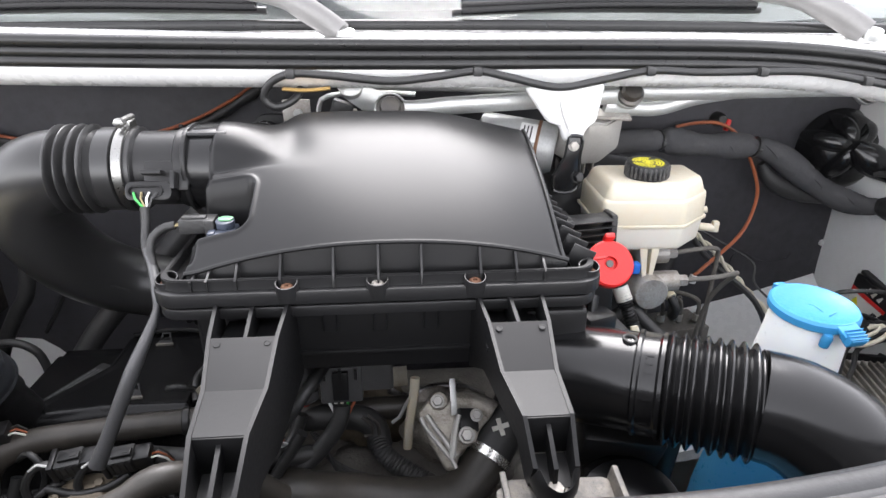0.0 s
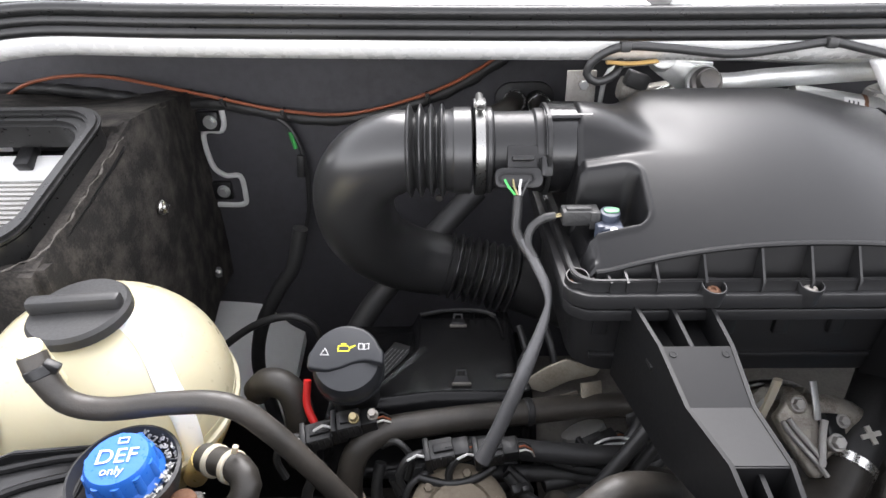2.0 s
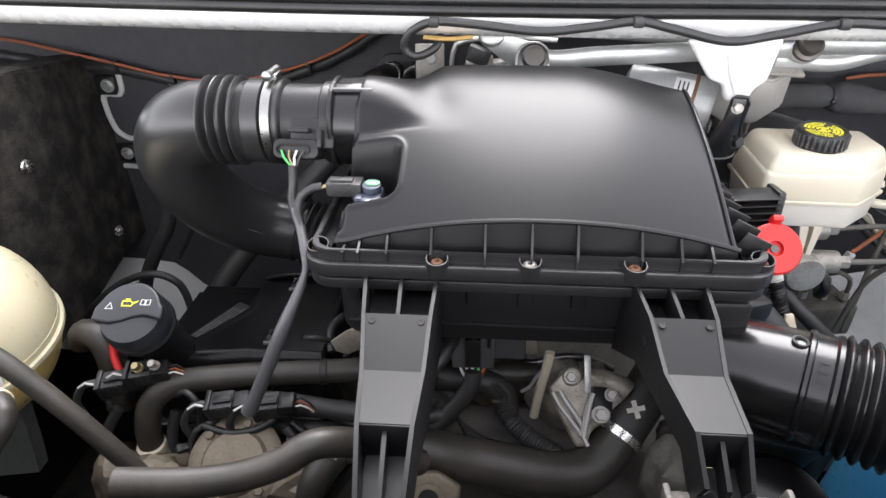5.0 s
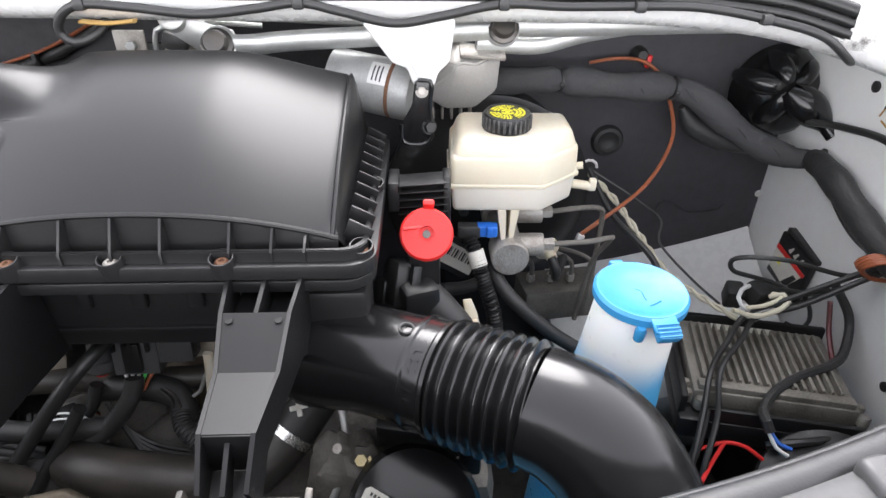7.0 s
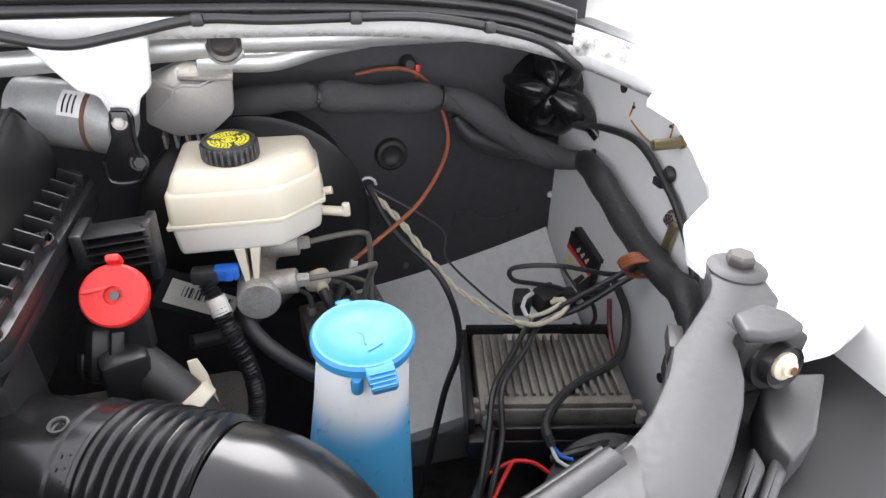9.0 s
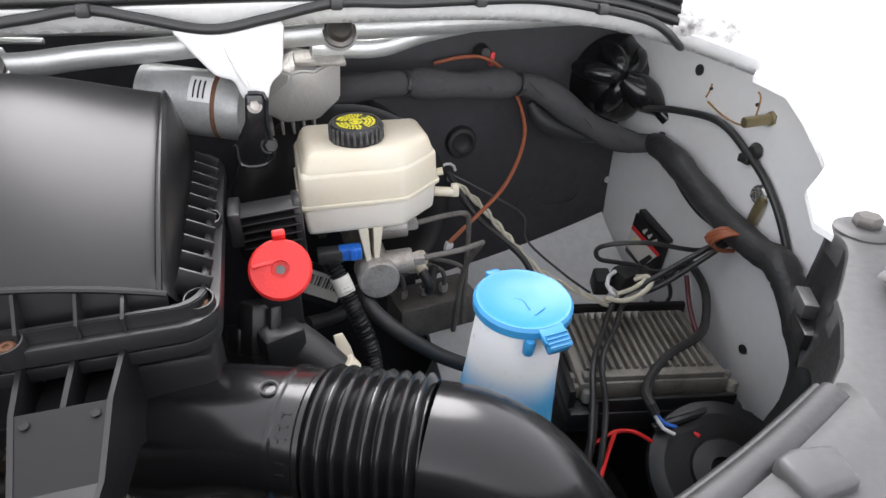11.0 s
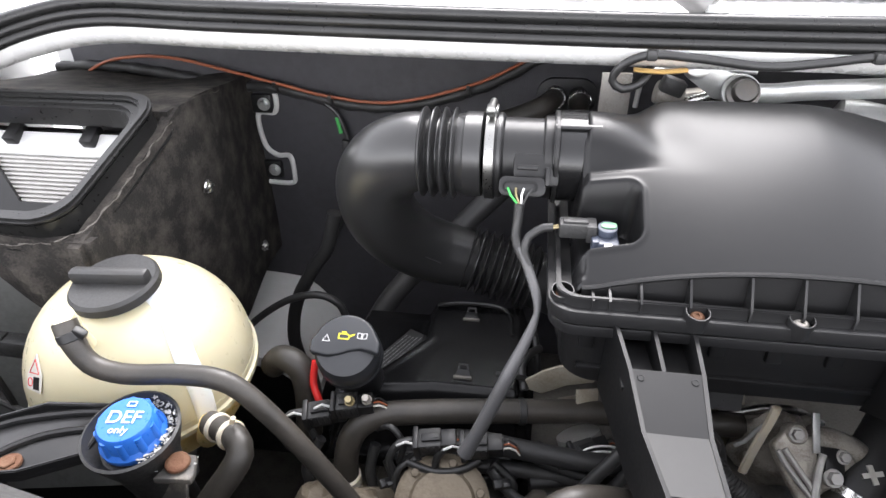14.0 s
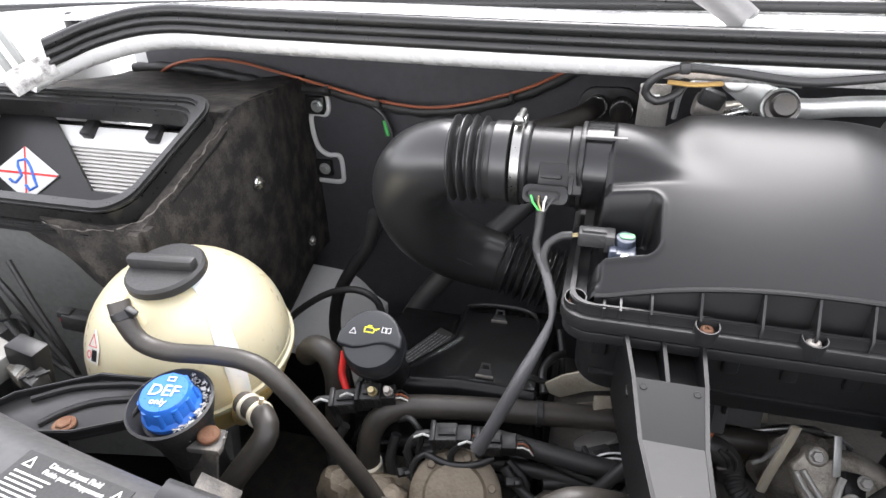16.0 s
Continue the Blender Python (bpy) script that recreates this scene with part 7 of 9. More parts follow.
part("sensor_body", box((0.0535, 0.4296, 1.081), (0.020, 0.022, 0.012), (44, 14, 12), 0.002), M_PLASTIC, tb)
part("barrel", tube([(0.041, 0.4468, 1.09), (0.0574, 0.4463, 1.089), (0.0745, 0.442, 1.085), (0.0797, 0.4389, 1.082)], 0.0105, 18), M_OLDCAST, tb)
part("tab", prism([(-0.003, 0), (0.003, 0), (0.0025, 0.034), (-0.0035, 0.034)], (0.0419, 0.4321, 1.086), (1, 0, 0), (0, 0.62, 0.78), 0.002, 0.0005), M_ZINC, tb)
part("side_casting", lump((-0.040, 0.520, 1.020), 0.045, 1.1, 0.7, 0.9, 7.7), M_PUMP, tb)
part("lower_casting", lump((-0.03, 0.470, 0.965), 0.07, 1.5, 0.7, 0.6, 1.7), M_GRIME, tb)
for p, r in (((0.0265, 0.4413, 1.096), 0.0050), ((0.0518, 0.4144, 1.077), 0.0058), ((0.0625, 0.4298, 1.087), 0.0046)):
    part("bolt", hexbolt(p, (0, -0.72, 0.70), r, r * 1.1, r * 1.35), M_BRIGHTCAST, tb)
part("spring_wire", tube([(0.001, 0.448, 1.097), (-0.004, 0.448, 1.088), (-0.01, 0.448, 1.074), (-0.017, 0.448, 1.068)], 0.0018, 8), M_ZINC, tb)
part("vent_tube", tube([(-0.02, 0.5, 1.068), (-0.007, 0.5, 1.059), (0.007, 0.5, 1.062), (0.022, 0.5, 1.068), (0.04, 0.5, 1.07), (0.055, 0.5, 1.068), (0.08, 0.5, 1.055)], 0.0040, 10), M_BAND, tb)
part("vent_tube", tube([(0.023, 0.495, 1.058), (0.031, 0.495, 1.062), (0.043, 0.495, 1.063), (0.057, 0.495, 1.06), (0.066, 0.495, 1.057)], 0.0036, 10), M_BAND, tb)
part("strap", tube([(0.006, 0.447, 1.12), (0.005, 0.447, 1.106), (0.002, 0.447, 1.083), (-0.001, 0.447, 1.06), (-0.003, 0.447, 1.036)], 0.0046, 8, 0.004, (1.0, 0.6)), M_CREAM, tb, "pale plastic strap")
# hoses and loom beside it
eh = thing("coolant_elbow", (-0.06, 0.46, 1.04), "black coolant elbow with a spring clip", "hose")
part("elbow", tube([(-0.115, 0.468, 1.060), (-0.085, 0.464, 1.066), (-0.050, 0.460, 1.066), (-0.034, 0.456, 1.056), (-0.030, 0.448, 1.040)], 0.0125, 16), M_RUBBER, eh)
part("clip", join(tube([(-0.046, 0.449, 1.076), (-0.038, 0.446, 1.070), (-0.036, 0.445, 1.058), (-0.044, 0.447, 1.054)], 0.0018, 6), tube([(-0.040, 0.448, 1.078), (-0.031, 0.445, 1.070), (-0.030, 0.444, 1.056)], 0.0016, 6)), M_DARKMETAL, eh)
fh = thing("fuel_hose", (-0.01, 0.42, 1.01), "black braided fuel hose with a metal end", "hose")
part("hose", tube([(-0.032, 0.450, 1.050), (-0.026, 0.434, 1.044), (-0.012, 0.424, 1.036), (0.004, 0.416, 1.030), (0.014, 0.410, 1.028)], lambda s, g: 0.0092 + 0.0005 * math.cos(2 * math.pi * g / 0.003), 14, 0.001), M_RUBBER, fh)
part("end", lathe([(0.0085, 0), (0.0095, 0.001), (0.0095, 0.006), (0.006, 0.009)], (0.013, 0.411, 1.028), (0.8, -0.5, -0.2), 18), M_DARKMETAL, fh)
for k in range(5):
    solo("ribbon_wire", tube([(-0.095 + 0.002 * k, 0.446 - 0.002 * k, 1.064), (-0.080 + 0.002 * k, 0.436 - 0.002 * k, 1.042 - 0.002 * k), (-0.055, 0.430 - 0.003 * k, 1.026 - 0.003 * k), (-0.02, 0.424 - 0.003 * k, 1.022 - 0.003 * k), (0.01, 0.42 - 0.003 * k, 1.022 - 0.003 * k)], 0.0023, 6), M_WIRE, "thin black wire in a flat bundle of five", "wire", "ribbon wires")
ck = thing("engine_loom_plug", (-0.07, 0.46, 1.07), "black multi-way engine loom plug with coloured wires", "connector")
part("shell", box((-0.065, 0.470, 1.104), (0.040, 0.024, 0.036), (-12, 0, 2), 0.002), M_CABLE, ck)
part("latch", box((-0.065, 0.456, 1.108), (0.015, 0.006, 0.028), (-12, 0, 2), 0.001), M_PLASTIC, ck)
part("socket", box((-0.031, 0.474, 1.110), (0.032, 0.022, 0.030), (-12, 0, 2), 0.002), M_CABLE, ck)
for k in range(3):
    part("rib", box((-0.080 + k * 0.015, 0.457, 1.120), (0.003, 0.004, 0.010), (-12, 0, 2)), M_PLASTIC, ck)
for k, m in enumerate((M_PRINT, M_PRINT, M_LABEL, M_GREENWIRE, M_BROWNWIRE)):
    part("wire", tube([(-0.078 + k * 0.0065, 0.459, 1.089), (-0.074 + k * 0.0045, 0.453, 1.084), (-0.068 + k * 0.002, 0.449, 1.076)], 0.0016, 6), m, ck)
sp = thing("round_plug", (-0.103, 0.46, 1.07), "black round sensor plug with a red seal ring", "connector")
part("side_plug", lathe([(0.010, 0), (0.0105, 0.004), (0.0105, 0.026), (0.0132, 0.027), (0.0132, 0.036), (0.007, 0.041)], (-0.099, 0.474, 1.124), (-0.06, -0.25, -0.96), 20), M_CABLE, sp)
part("red_ring", lathe([(0.0048, 0), (0.0048, 0.0025)], (-0.1015, 0.4638, 1.0846), (-0.06, -0.25, -0.96), 14), M_RED, sp, "red seal ring")
# bare metal cooler stub
ks = thing("cooler_stub", (-0.155, 0.46, 1.01), "bare grey metal cooler stub between the hoses", "pipe stub")
part("stub", lathe([(0.018, 0), (0.022, 0.002), (0.022, 0.010), (0.0205, 0.012), (0.0205, 0.018), (0.023, 0.020), (0.023, 0.026), (0.0205, 0.028), (0.0205, 0.040), (0.025, 0.043), (0.025, 0.050), (0.021, 0.056)], (-0.155, 0.47, 1.041), (0.35, -0.45, -0.82), 32), M_BRIGHTCAST, ks)
bb = thing("engine_bracket", (-0.09, 0.34, 0.98), "brown stained cast engine bracket below the wide hose", "bracket")
part("plate", prism([(-0.050, -0.03), (0.030, -0.035), (0.034, 0.012), (0.012, 0.026), (-0.040, 0.022)], (-0.105, 0.350, 1.030), (1, 0.1, 0.05), (0, 0.62, 0.78), 0.012, 0.004, 3), M_PUMP, bb)
part("hole_rim", lathe([(0.010, 0), (0.013, 0.001), (0.013, 0.004), (0.009, 0.005), (0.009, -0.002)], (-0.098, 0.344, 1.041), (0, -0.78, 0.62), 20), M_PUMP, bb)
part("dark_bore", lathe([(0.009, 0), (0.009, 0.0008), (0, 0.0008)], (-0.098, 0.344, 1.0425), (0, -0.78, 0.62), 18), M_INK, bb)
for k in range(4):
    solo("steel_coil", tube([(-0.130 + 0.03 * math.cos(j * 0.5), 0.425 + 0.012 * math.sin(j * 0.5) - 0.003 * k, 1.045 - 0.004 * k + 0.016 * math.sin(j * 0.5)) for j in range(7)], 0.0012, 6), M_ZINC, "thin bright steel hoop between the cables", "hoop", "steel hoops")
# flat metal plates under the housing
solo("heat_plate", prism([(-0.2100, 1.0920), (-0.1930, 1.1060), (-0.1740, 1.1160), (-0.1410, 1.1040), (-0.1450, 1.0970), (-0.1700, 1.0900), (-0.1930, 1.0760), (-0.2050, 1.0800)], (0, 0.484, 0), (1, 0, 0), (0, 0, 1), 0.003, 0.0008), M_SHIELD, "tan stained heat shield plate with a tapered end", "heat shield", "heat shields")
for c, s, r in (((-0.150, 0.470, 1.086), (0.024, 0.020, 0.003), (60, 12, 24)), ((-0.018, 0.492, 1.09), (0.034, 0.020, 0.003), (62, 0, 5)), ((-0.165, 0.482, 1.062), (0.022, 0.02, 0.003), (50, 10, 30))):
    solo("heat_plate", box(c, s, r, 0.001), M_SHIELD, "thin dull metal heat shield plate", "heat shield", "heat shields")
# dark injector rail parts behind
for k in range(4):
    x = -0.235 + k * 0.03
    solo("injector_lead", tube([(x, 0.60, 1.07), (x + 0.006, 0.58, 1.055), (x + 0.01, 0.56, 1.03)], 0.0045, 8), M_WIRE, "dark injector lead behind the cover", "cable", "injector leads")
# alternator side, right of the arm
al = thing("alternator", (0.17, 0.36, 0.95), "dark alternator with cast ends and a stained paper label", "alternator")
part("case", lathe([(0.055, -0.08), (0.055, 0.0), (0.050, 0.010), (0.036, 0.014), (0.020, 0.016), (0, 0.016)], (0.185, 0.345, 1.035), (0.05, -0.62, 0.78), 40), M_GLOSS, al)
part("cast_end", lump((0.125, 0.395, 1.02), 0.04, 0.8, 0.7, 1.2, 5.5), M_GRIME, al)
part("cast_end", lump((0.150, 0.430, 1.035), 0.036, 1.0, 0.6, 0.9, 2.2), M_GRIME, al)
part("regulator", join(box((0.192, 0.405, 1.075), (0.075, 0.040, 0.045), (20, 4, -8), 0.005), box((0.235, 0.41, 1.060), (0.02, 0.05, 0.075), (10, 0, -8), 0.004)), M_PLASTIC, al)
lo2, lu2, lv2 = Vector((0.166, 0.327, 1.064)), Vector((0.80, -0.30, -0.38)).normalized(), Vector((0.42, 0.70, 0.52)).normalized()
lv2 = (lv2 - lu2 * lv2.dot(lu2)).normalized()
lab = part("label", prism([(-0.023, -0.0075), (-0.020, -0.009), (0.022, -0.009), (0.022, 0.009), (-0.021, 0.009), (-0.024, 0.006)], lo2, lu2, lv2, 0.0012), M_LABEL, al, "stained cream paper label")
ln2 = lu2.cross(lv2)
for k in range(13):
    for j in range(3):
        if (k * 5 + j * 3) % 7:
            part("print_bar", prism([(-0.019 + k * 0.0030, -0.0072 + j * 0.0052), (-0.0170 + k * 0.0030, -0.0072 + j * 0.0052), (-0.0170 + k * 0.0030, -0.0045 + j * 0.0052), (-0.019 + k * 0.0030, -0.0045 + j * 0.0052)], lo2 + ln2 * 0.0013, lu2, lv2, 0.0002), M_OLDHOSE, lab)
part("bolt", hexbolt((0.210, 0.310, 1.062), (0, -0.5, 0.8), 0.006, 0.010), M_CAST, al)
part("bolt", hexbolt((0.140, 0.385, 1.050), (0, -0.5, 0.8), 0.006, 0.008, 0.009), M_BRASS, al)
part("stud", cyl((0.128, 0.385, 1.065), (0.124, 0.370, 1.085), 0.004, 10), M_CAST, al)
solo("fuel_pipe", tube([(0.118, 0.425, 1.085), (0.124, 0.410, 1.080), (0.126, 0.395, 1.060), (0.120, 0.375, 1.035), (0.105, 0.36, 1.0)], 0.0034, 10), M_ZINC, "thin grey metal fuel pipe", "pipe")
# thermostat elbow and shelf behind the duct
th = thing("thermostat_hose", (0.19, 0.50, 1.08), "black coolant neck with a pale plastic ring", "hose")
part("plug_body", join(box((0.176, 0.506, 1.150), (0.034, 0.030, 0.044), (-20, 20, 25), 0.006), box((0.160, 0.508, 1.140), (0.02, 0.022, 0.022), (-20, 20, 25), 0.003)), M_PLASTIC, th)
part("plug_ridge", box((0.186, 0.490, 1.156), (0.010, 0.006, 0.040), (-20, 20, 25), 0.002), M_PLASTIC, th)
part("neck", tube([(0.190, 0.503, 1.145), (0.210, 0.492, 1.128), (0.228, 0.482, 1.108), (0.242, 0.472, 1.085)], 0.017, 20), M_RUBBER, th)
part("ring", lathe([(0.019, 0), (0.0215, 0.001), (0.0215, 0.012), (0.019, 0.013)], (0.226, 0.483, 1.110), (0.55, -0.38, -0.74), 28), M_CREAM, th, "pale plastic ring")
part("strap", prism([(-0.004, 0), (0.004, 0), (0.006, 0.03), (0.004, 0.045), (-0.004, 0.045), (-0.006, 0.03)], (0.246, 0.490, 1.092), (1, 0.2, 0), (-0.25, 0.25, 0.95), 0.003, 0.0008), M_CREAM, th)
part("yellow_tag", box((0.198, 0.532, 1.158), (0.007, 0.006, 0.012), (0, 20, 0), 0.001), M_YELLOW, th)
solo("branch_hose", tube([(0.270, 0.60, 1.110), (0.278, 0.575, 1.098), (0.300, 0.555, 1.080), (0.335, 0.545, 1.052), (0.375, 0.540, 1.026), (0.41, 0.53, 1.0)], 0.0078, 12), M_RUBBER, "black hose sloping down to the washer bottle", "hose")

# ---- wiper linkage below the cowl ----
M_CAN = surface("grey_motor_paint", (0.34, 0.345, 0.34), 0.4, metal=0.3, grain=(700, 0.15), mottle=(30, 0.4), other=(0.11, 0.11, 0.105))
wl_ = thing("wiper_linkage", (0.25, 0.71, 1.30), "galvanised steel wiper linkage rods with black pivots", "wiper linkage")
def rod(pts, r, flat=(0.5, 0.92)):
    return tube(pts, r, 12, 0.006, flat)
part("left_rod", rod([(-0.005, 0.679, 1.328), (0.02, 0.683, 1.327), (0.06, 0.692, 1.329), (0.15, 0.700, 1.332), (0.275, 0.712, 1.336)], 0.0115), M_ZINC, wl_)
part("right_rod", rod([(0.285, 0.712, 1.340), (0.33, 0.716, 1.338), (0.42, 0.724, 1.338), (0.53, 0.738, 1.337), (0.61, 0.752, 1.334), (0.63, 0.758, 1.330)], 0.0115), M_ZINC, wl_)
part("lower_rod", rod([(0.255, 0.715, 1.322), (0.29, 0.720, 1.318), (0.33, 0.724, 1.317), (0.38, 0.730, 1.328), (0.45, 0.74, 1.336)], 0.010), M_ZINC, wl_)
part("frame_tube", tube([(-0.055, 0.735, 1.350), (-0.037, 0.735, 1.349), (0.051, 0.736, 1.347), (0.147, 0.738, 1.341), (0.24, 0.742, 1.336)], 0.010, 12, 0.008, (0.7, 0.8)), M_ZINC, wl_)
part("crank", prism([(-0.072, 1.352), (-0.066, 1.341), (-0.034, 1.318), (-0.006, 1.315), (0.006, 1.324), (0.002, 1.340), (-0.022, 1.346), (-0.046, 1.356)], (0, 0.694, 0), (1, 0, 0), (0, 0, 1), 0.005, 0.0012), M_ZINC, wl_, "galvanised crank lever")
part("crank_boss", lathe([(0.013, 0), (0.014, 0.002), (0.014, 0.012), (0.010, 0.015), (0, 0.015)], (-0.056, 0.696, 1.349), (0, -0.85, 0.5), 22), M_ZINC, wl_)
for p in ((-0.011, 0.677, 1.331), (0.283, 0.711, 1.340), (0.635, 0.760, 1.332)):
    pv = part("pivot", lathe([(0.0165, -0.006), (0.0165, -0.001), (0.0125, 0), (0.0125, 0.005), (0.0105, 0.008), (0, 0.0085)], (p[0], p[1] - 0.006, p[2]), (0.0, -0.85, 0.5), 24), M_DARKMETAL, wl_)
    part("eye", lathe([(0.018, -0.010), (0.019, -0.009), (0.019, -0.004), (0.018, -0.003), (0, -0.003)], (p[0], p[1] - 0.002, p[2]), (0.0, -0.85, 0.5), 24), M_ZINC, wl_)
mo = thing("wiper_motor", (0.15, 0.69, 1.26), "grey cylindrical wiper motor with a white label", "wiper motor")
part("can", lathe([(0.020, 0), (0.0305, 0.004), (0.031, 0.008), (0.031, 0.090), (0.028, 0.096)], (0.096, 0.712, 1.288), (0.94, -0.30, -0.12), 36), M_CAN, mo)
part("rust_ring", lathe([(0.0313, 0), (0.0318, 0.001), (0.0313, 0.004)], (0.164, 0.690, 1.2795), (0.94, -0.30, -0.12), 36), M_RUST, mo)
mx = Vector((0.94, -0.30, -0.12)).normalized()
ms = Vector((0, 0, 1)).cross(mx).normalized()
mu = mx.cross(ms)
def motor_label(u, v):
    a = radians(200 + 46 * v)
    return Vector((0.096, 0.712, 1.288)) + mx * (0.052 + 0.020 * u) + (ms * math.cos(a) - mu * math.sin(a)) * 0.0314
part("label", sheet(motor_label, 4, 10), M_PRINT, mo, "white paper label")
for k in range(3):
    part("print_bar", sheet(lambda u, v: (motor_label(0.2 + 0.22 * k + 0.08 * u, 0.12 + 0.7 * v) - Vector((0.096, 0.712, 1.288))) * 1.0 + Vector((0.096, 0.712, 1.288)) + (ms * math.cos(radians(223)) - mu * math.sin(radians(223))) * 0.0004, 2, 10), M_LEG, mo)
cone = bmesh.new()
rim_ = [(0.196, 1.262), (0.205, 1.306), (0.236, 1.318), (0.284, 1.310), (0.281, 1.268), (0.256, 1.247), (0.222, 1.246)]
back = [cone.verts.new((x, 0.745, z)) for x, z in rim_]
mid = [cone.verts.new((x, 0.722, z)) for x, z in rim_]
tip = [cone.verts.new((0.243 + (x - 0.243) * 0.30, 0.700, 1.300 + (z - 1.300) * 0.22)) for x, z in rim_]
n7 = len(rim_)
for a_, b_ in ((back, mid), (mid, tip)):
    for i in range(n7):
        cone.faces.new((a_[i], a_[(i + 1) % n7], b_[(i + 1) % n7], b_[i]))
cone.faces.new(tip)
cone.faces.new(back[::-1])
bmesh.ops.recalc_face_normals(cone, faces=cone.faces[:])
bmesh.ops.bevel(cone, geom=cone.edges[:], offset=0.002, segments=2, affect="EDGES")
part("gearbox", cone, M_BRIGHTCAST, mo, "bare cast gearbox cone")
part("gearbox_plate", box((0.262, 0.712, 1.312), (0.05, 0.022, 0.004), (18, 4, 0), 0.001), M_CAST, mo)
for k in range(5):
    part("fin", box((0.208 + k * 0.011, 0.738, 1.240), (0.003, 0.02, 0.016), (10, 0, 0), 0.001), M_CAST, mo)
# white bracket and black foot
wbk = thing("cowl_bracket", (0.195, 0.66, 1.25), "white painted cowl support bracket with a bolt at its foot", "bracket")
part("plate", prism([(0.166, 1.317), (0.181, 1.312), (0.186, 1.295), (0.207, 1.292), (0.212, 1.308), (0.223, 1.317), (0.229, 1.359), (0.138, 1.355)], (0, 0.644, 0), (1, 0, 0), (0, 0.0, 1), -0.014, 0.0045, 4), M_WHITE, wbk)
part("pressed_rib", tube([(0.178, 0.6425, 1.345), (0.186, 0.6415, 1.325), (0.192, 0.6415, 1.305)], lambda s, g: 0.004 * math.sin(math.pi * (0.1 + 0.85 * s)), 10), M_WHITE, wbk)
foot_plan = [(0.1880, 1.3020), (0.1910, 1.3040), (0.2030, 1.3030), (0.2050, 1.2970), (0.2030, 1.2790), (0.2050, 1.2480), (0.1960, 1.2380), (0.1760, 1.2400), (0.1740, 1.2590), (0.1850, 1.2790)]
ft_ = part("foot", join(prism(foot_plan, (0, 0.6385, 0), (1, 0, 0), (0, 0, 1), 0.006, 0.002, 3), tube([(x, 0.6335, z) for x, z in foot_plan[1:9]], 0.0022, 8)), M_GLOSS, wbk, "black foot")
part("bolt", hexbolt((0.195, 0.6335, 1.293), (0, -1, 0.2), 0.0050, 0.004, 0.0066), M_CAST, ft_)
part("lower_bolt", hexbolt((0.202, 0.634, 1.256), (0.3, -1, 0.2), 0.0062, 0.007, 0.008), M_PLASTIC, ft_)
# wiring below the cowl on the left of the linkage
lk = thing("linkage_mount", (-0.08, 0.72, 1.30), "small metal wiper mount with black connectors", "mount")
part("plate", box((-0.128, 0.742, 1.305), (0.034, 0.004, 0.050), (0, 0, 0), 0.001), M_CAST, lk)
part("bolt", hexbolt((-0.126, 0.739, 1.314), (0, -1, 0), 0.006, 0.005), M_ZINC, lk)
part("mount_arm", join(box((-0.045, 0.742, 1.305), (0.075, 0.02, 0.016), (0, -8, 0), 0.004), cyl((-0.085, 0.735, 1.312), (-0.055, 0.735, 1.306), 0.013, 18, 0.002)), M_CAST, lk)
part("arch_bar", tube([(-0.103, 0.745, 1.290), (-0.100, 0.742, 1.322), (-0.088, 0.740, 1.334), (-0.04, 0.740, 1.338), (0.02, 0.74, 1.335)], 0.003, 8), M_ZINC, lk)
part("plug", box((-0.070, 0.722, 1.322), (0.026, 0.018, 0.018), (0, 20, 0), 0.003), M_TAPE, lk)
part("shaft", cyl((-0.052, 0.733, 1.300), (-0.02, 0.728, 1.312), 0.007, 14, 0.001), M_STEEL, lk)
for pts in ([(-0.192, 0.886, 1.262), (-0.194, 0.85, 1.268), (-0.206, 0.80, 1.272), (-0.235, 0.775, 1.265), (-0.29, 0.755, 1.252), (-0.34, 0.74, 1.235)], [(-0.160, 0.886, 1.262), (-0.160, 0.85, 1.264), (-0.164, 0.80, 1.255), (-0.172, 0.75, 1.225)]):
    hb = thing("bulkhead_hose", pts[0], "brown-black heater hose passing through the bulkhead", "hose", "bulkhead hoses")
    part("hose", tube(pts, 0.0135, 16), M_OLDHOSE, hb)
    part("clip_ring", lathe([(0.0145, 0), (0.0155, 0.001), (0.0155, 0.005), (0.0145, 0.006)], pts[1], (0, -1, 0.05), 22), M_STEEL, hb)
solo("hose_grommet", prism(rounded(0.085, 0.05, 0.024, 6), (-0.176, 0.886, 1.262), (1, 0, 0), (0, 0, 1), 0.008, 0.002), M_RUBBER, "black rubber grommet round two heater hoses", "grommet")

# wavy black cable along the flange
wc_ = thing("washer_hose", (0.1, 0.63, 1.36), "thin black washer hose clipped in waves along the flange", "hose")
pts = [(-0.107, 0.668, 1.362), (-0.110, 0.655, 1.350), (-0.119, 0.648, 1.342), (-0.134, 0.644, 1.338), (-0.145, 0.643, 1.347), (-0.137, 0.638, 1.363), (-0.113, 0.632, 1.374), (-0.07, 0.630, 1.372), (-0.01, 0.630, 1.366), (0.04, 0.632, 1.370), (0.083, 0.634, 1.375), (0.12, 0.632, 1.368), (0.170, 0.630, 1.358), (0.215, 0.632, 1.364), (0.272, 0.634, 1.374), (0.33, 0.634, 1.372), (0.40, 0.636, 1.372), (0.46, 0.634, 1.371), (0.52, 0.628, 1.362), (0.57, 0.612, 1.350), (0.61, 0.62, 1.325), (0.64, 0.66, 1.318)]
part("hose", tube(pts, 0.0042, 10), M_WIRE, wc_)
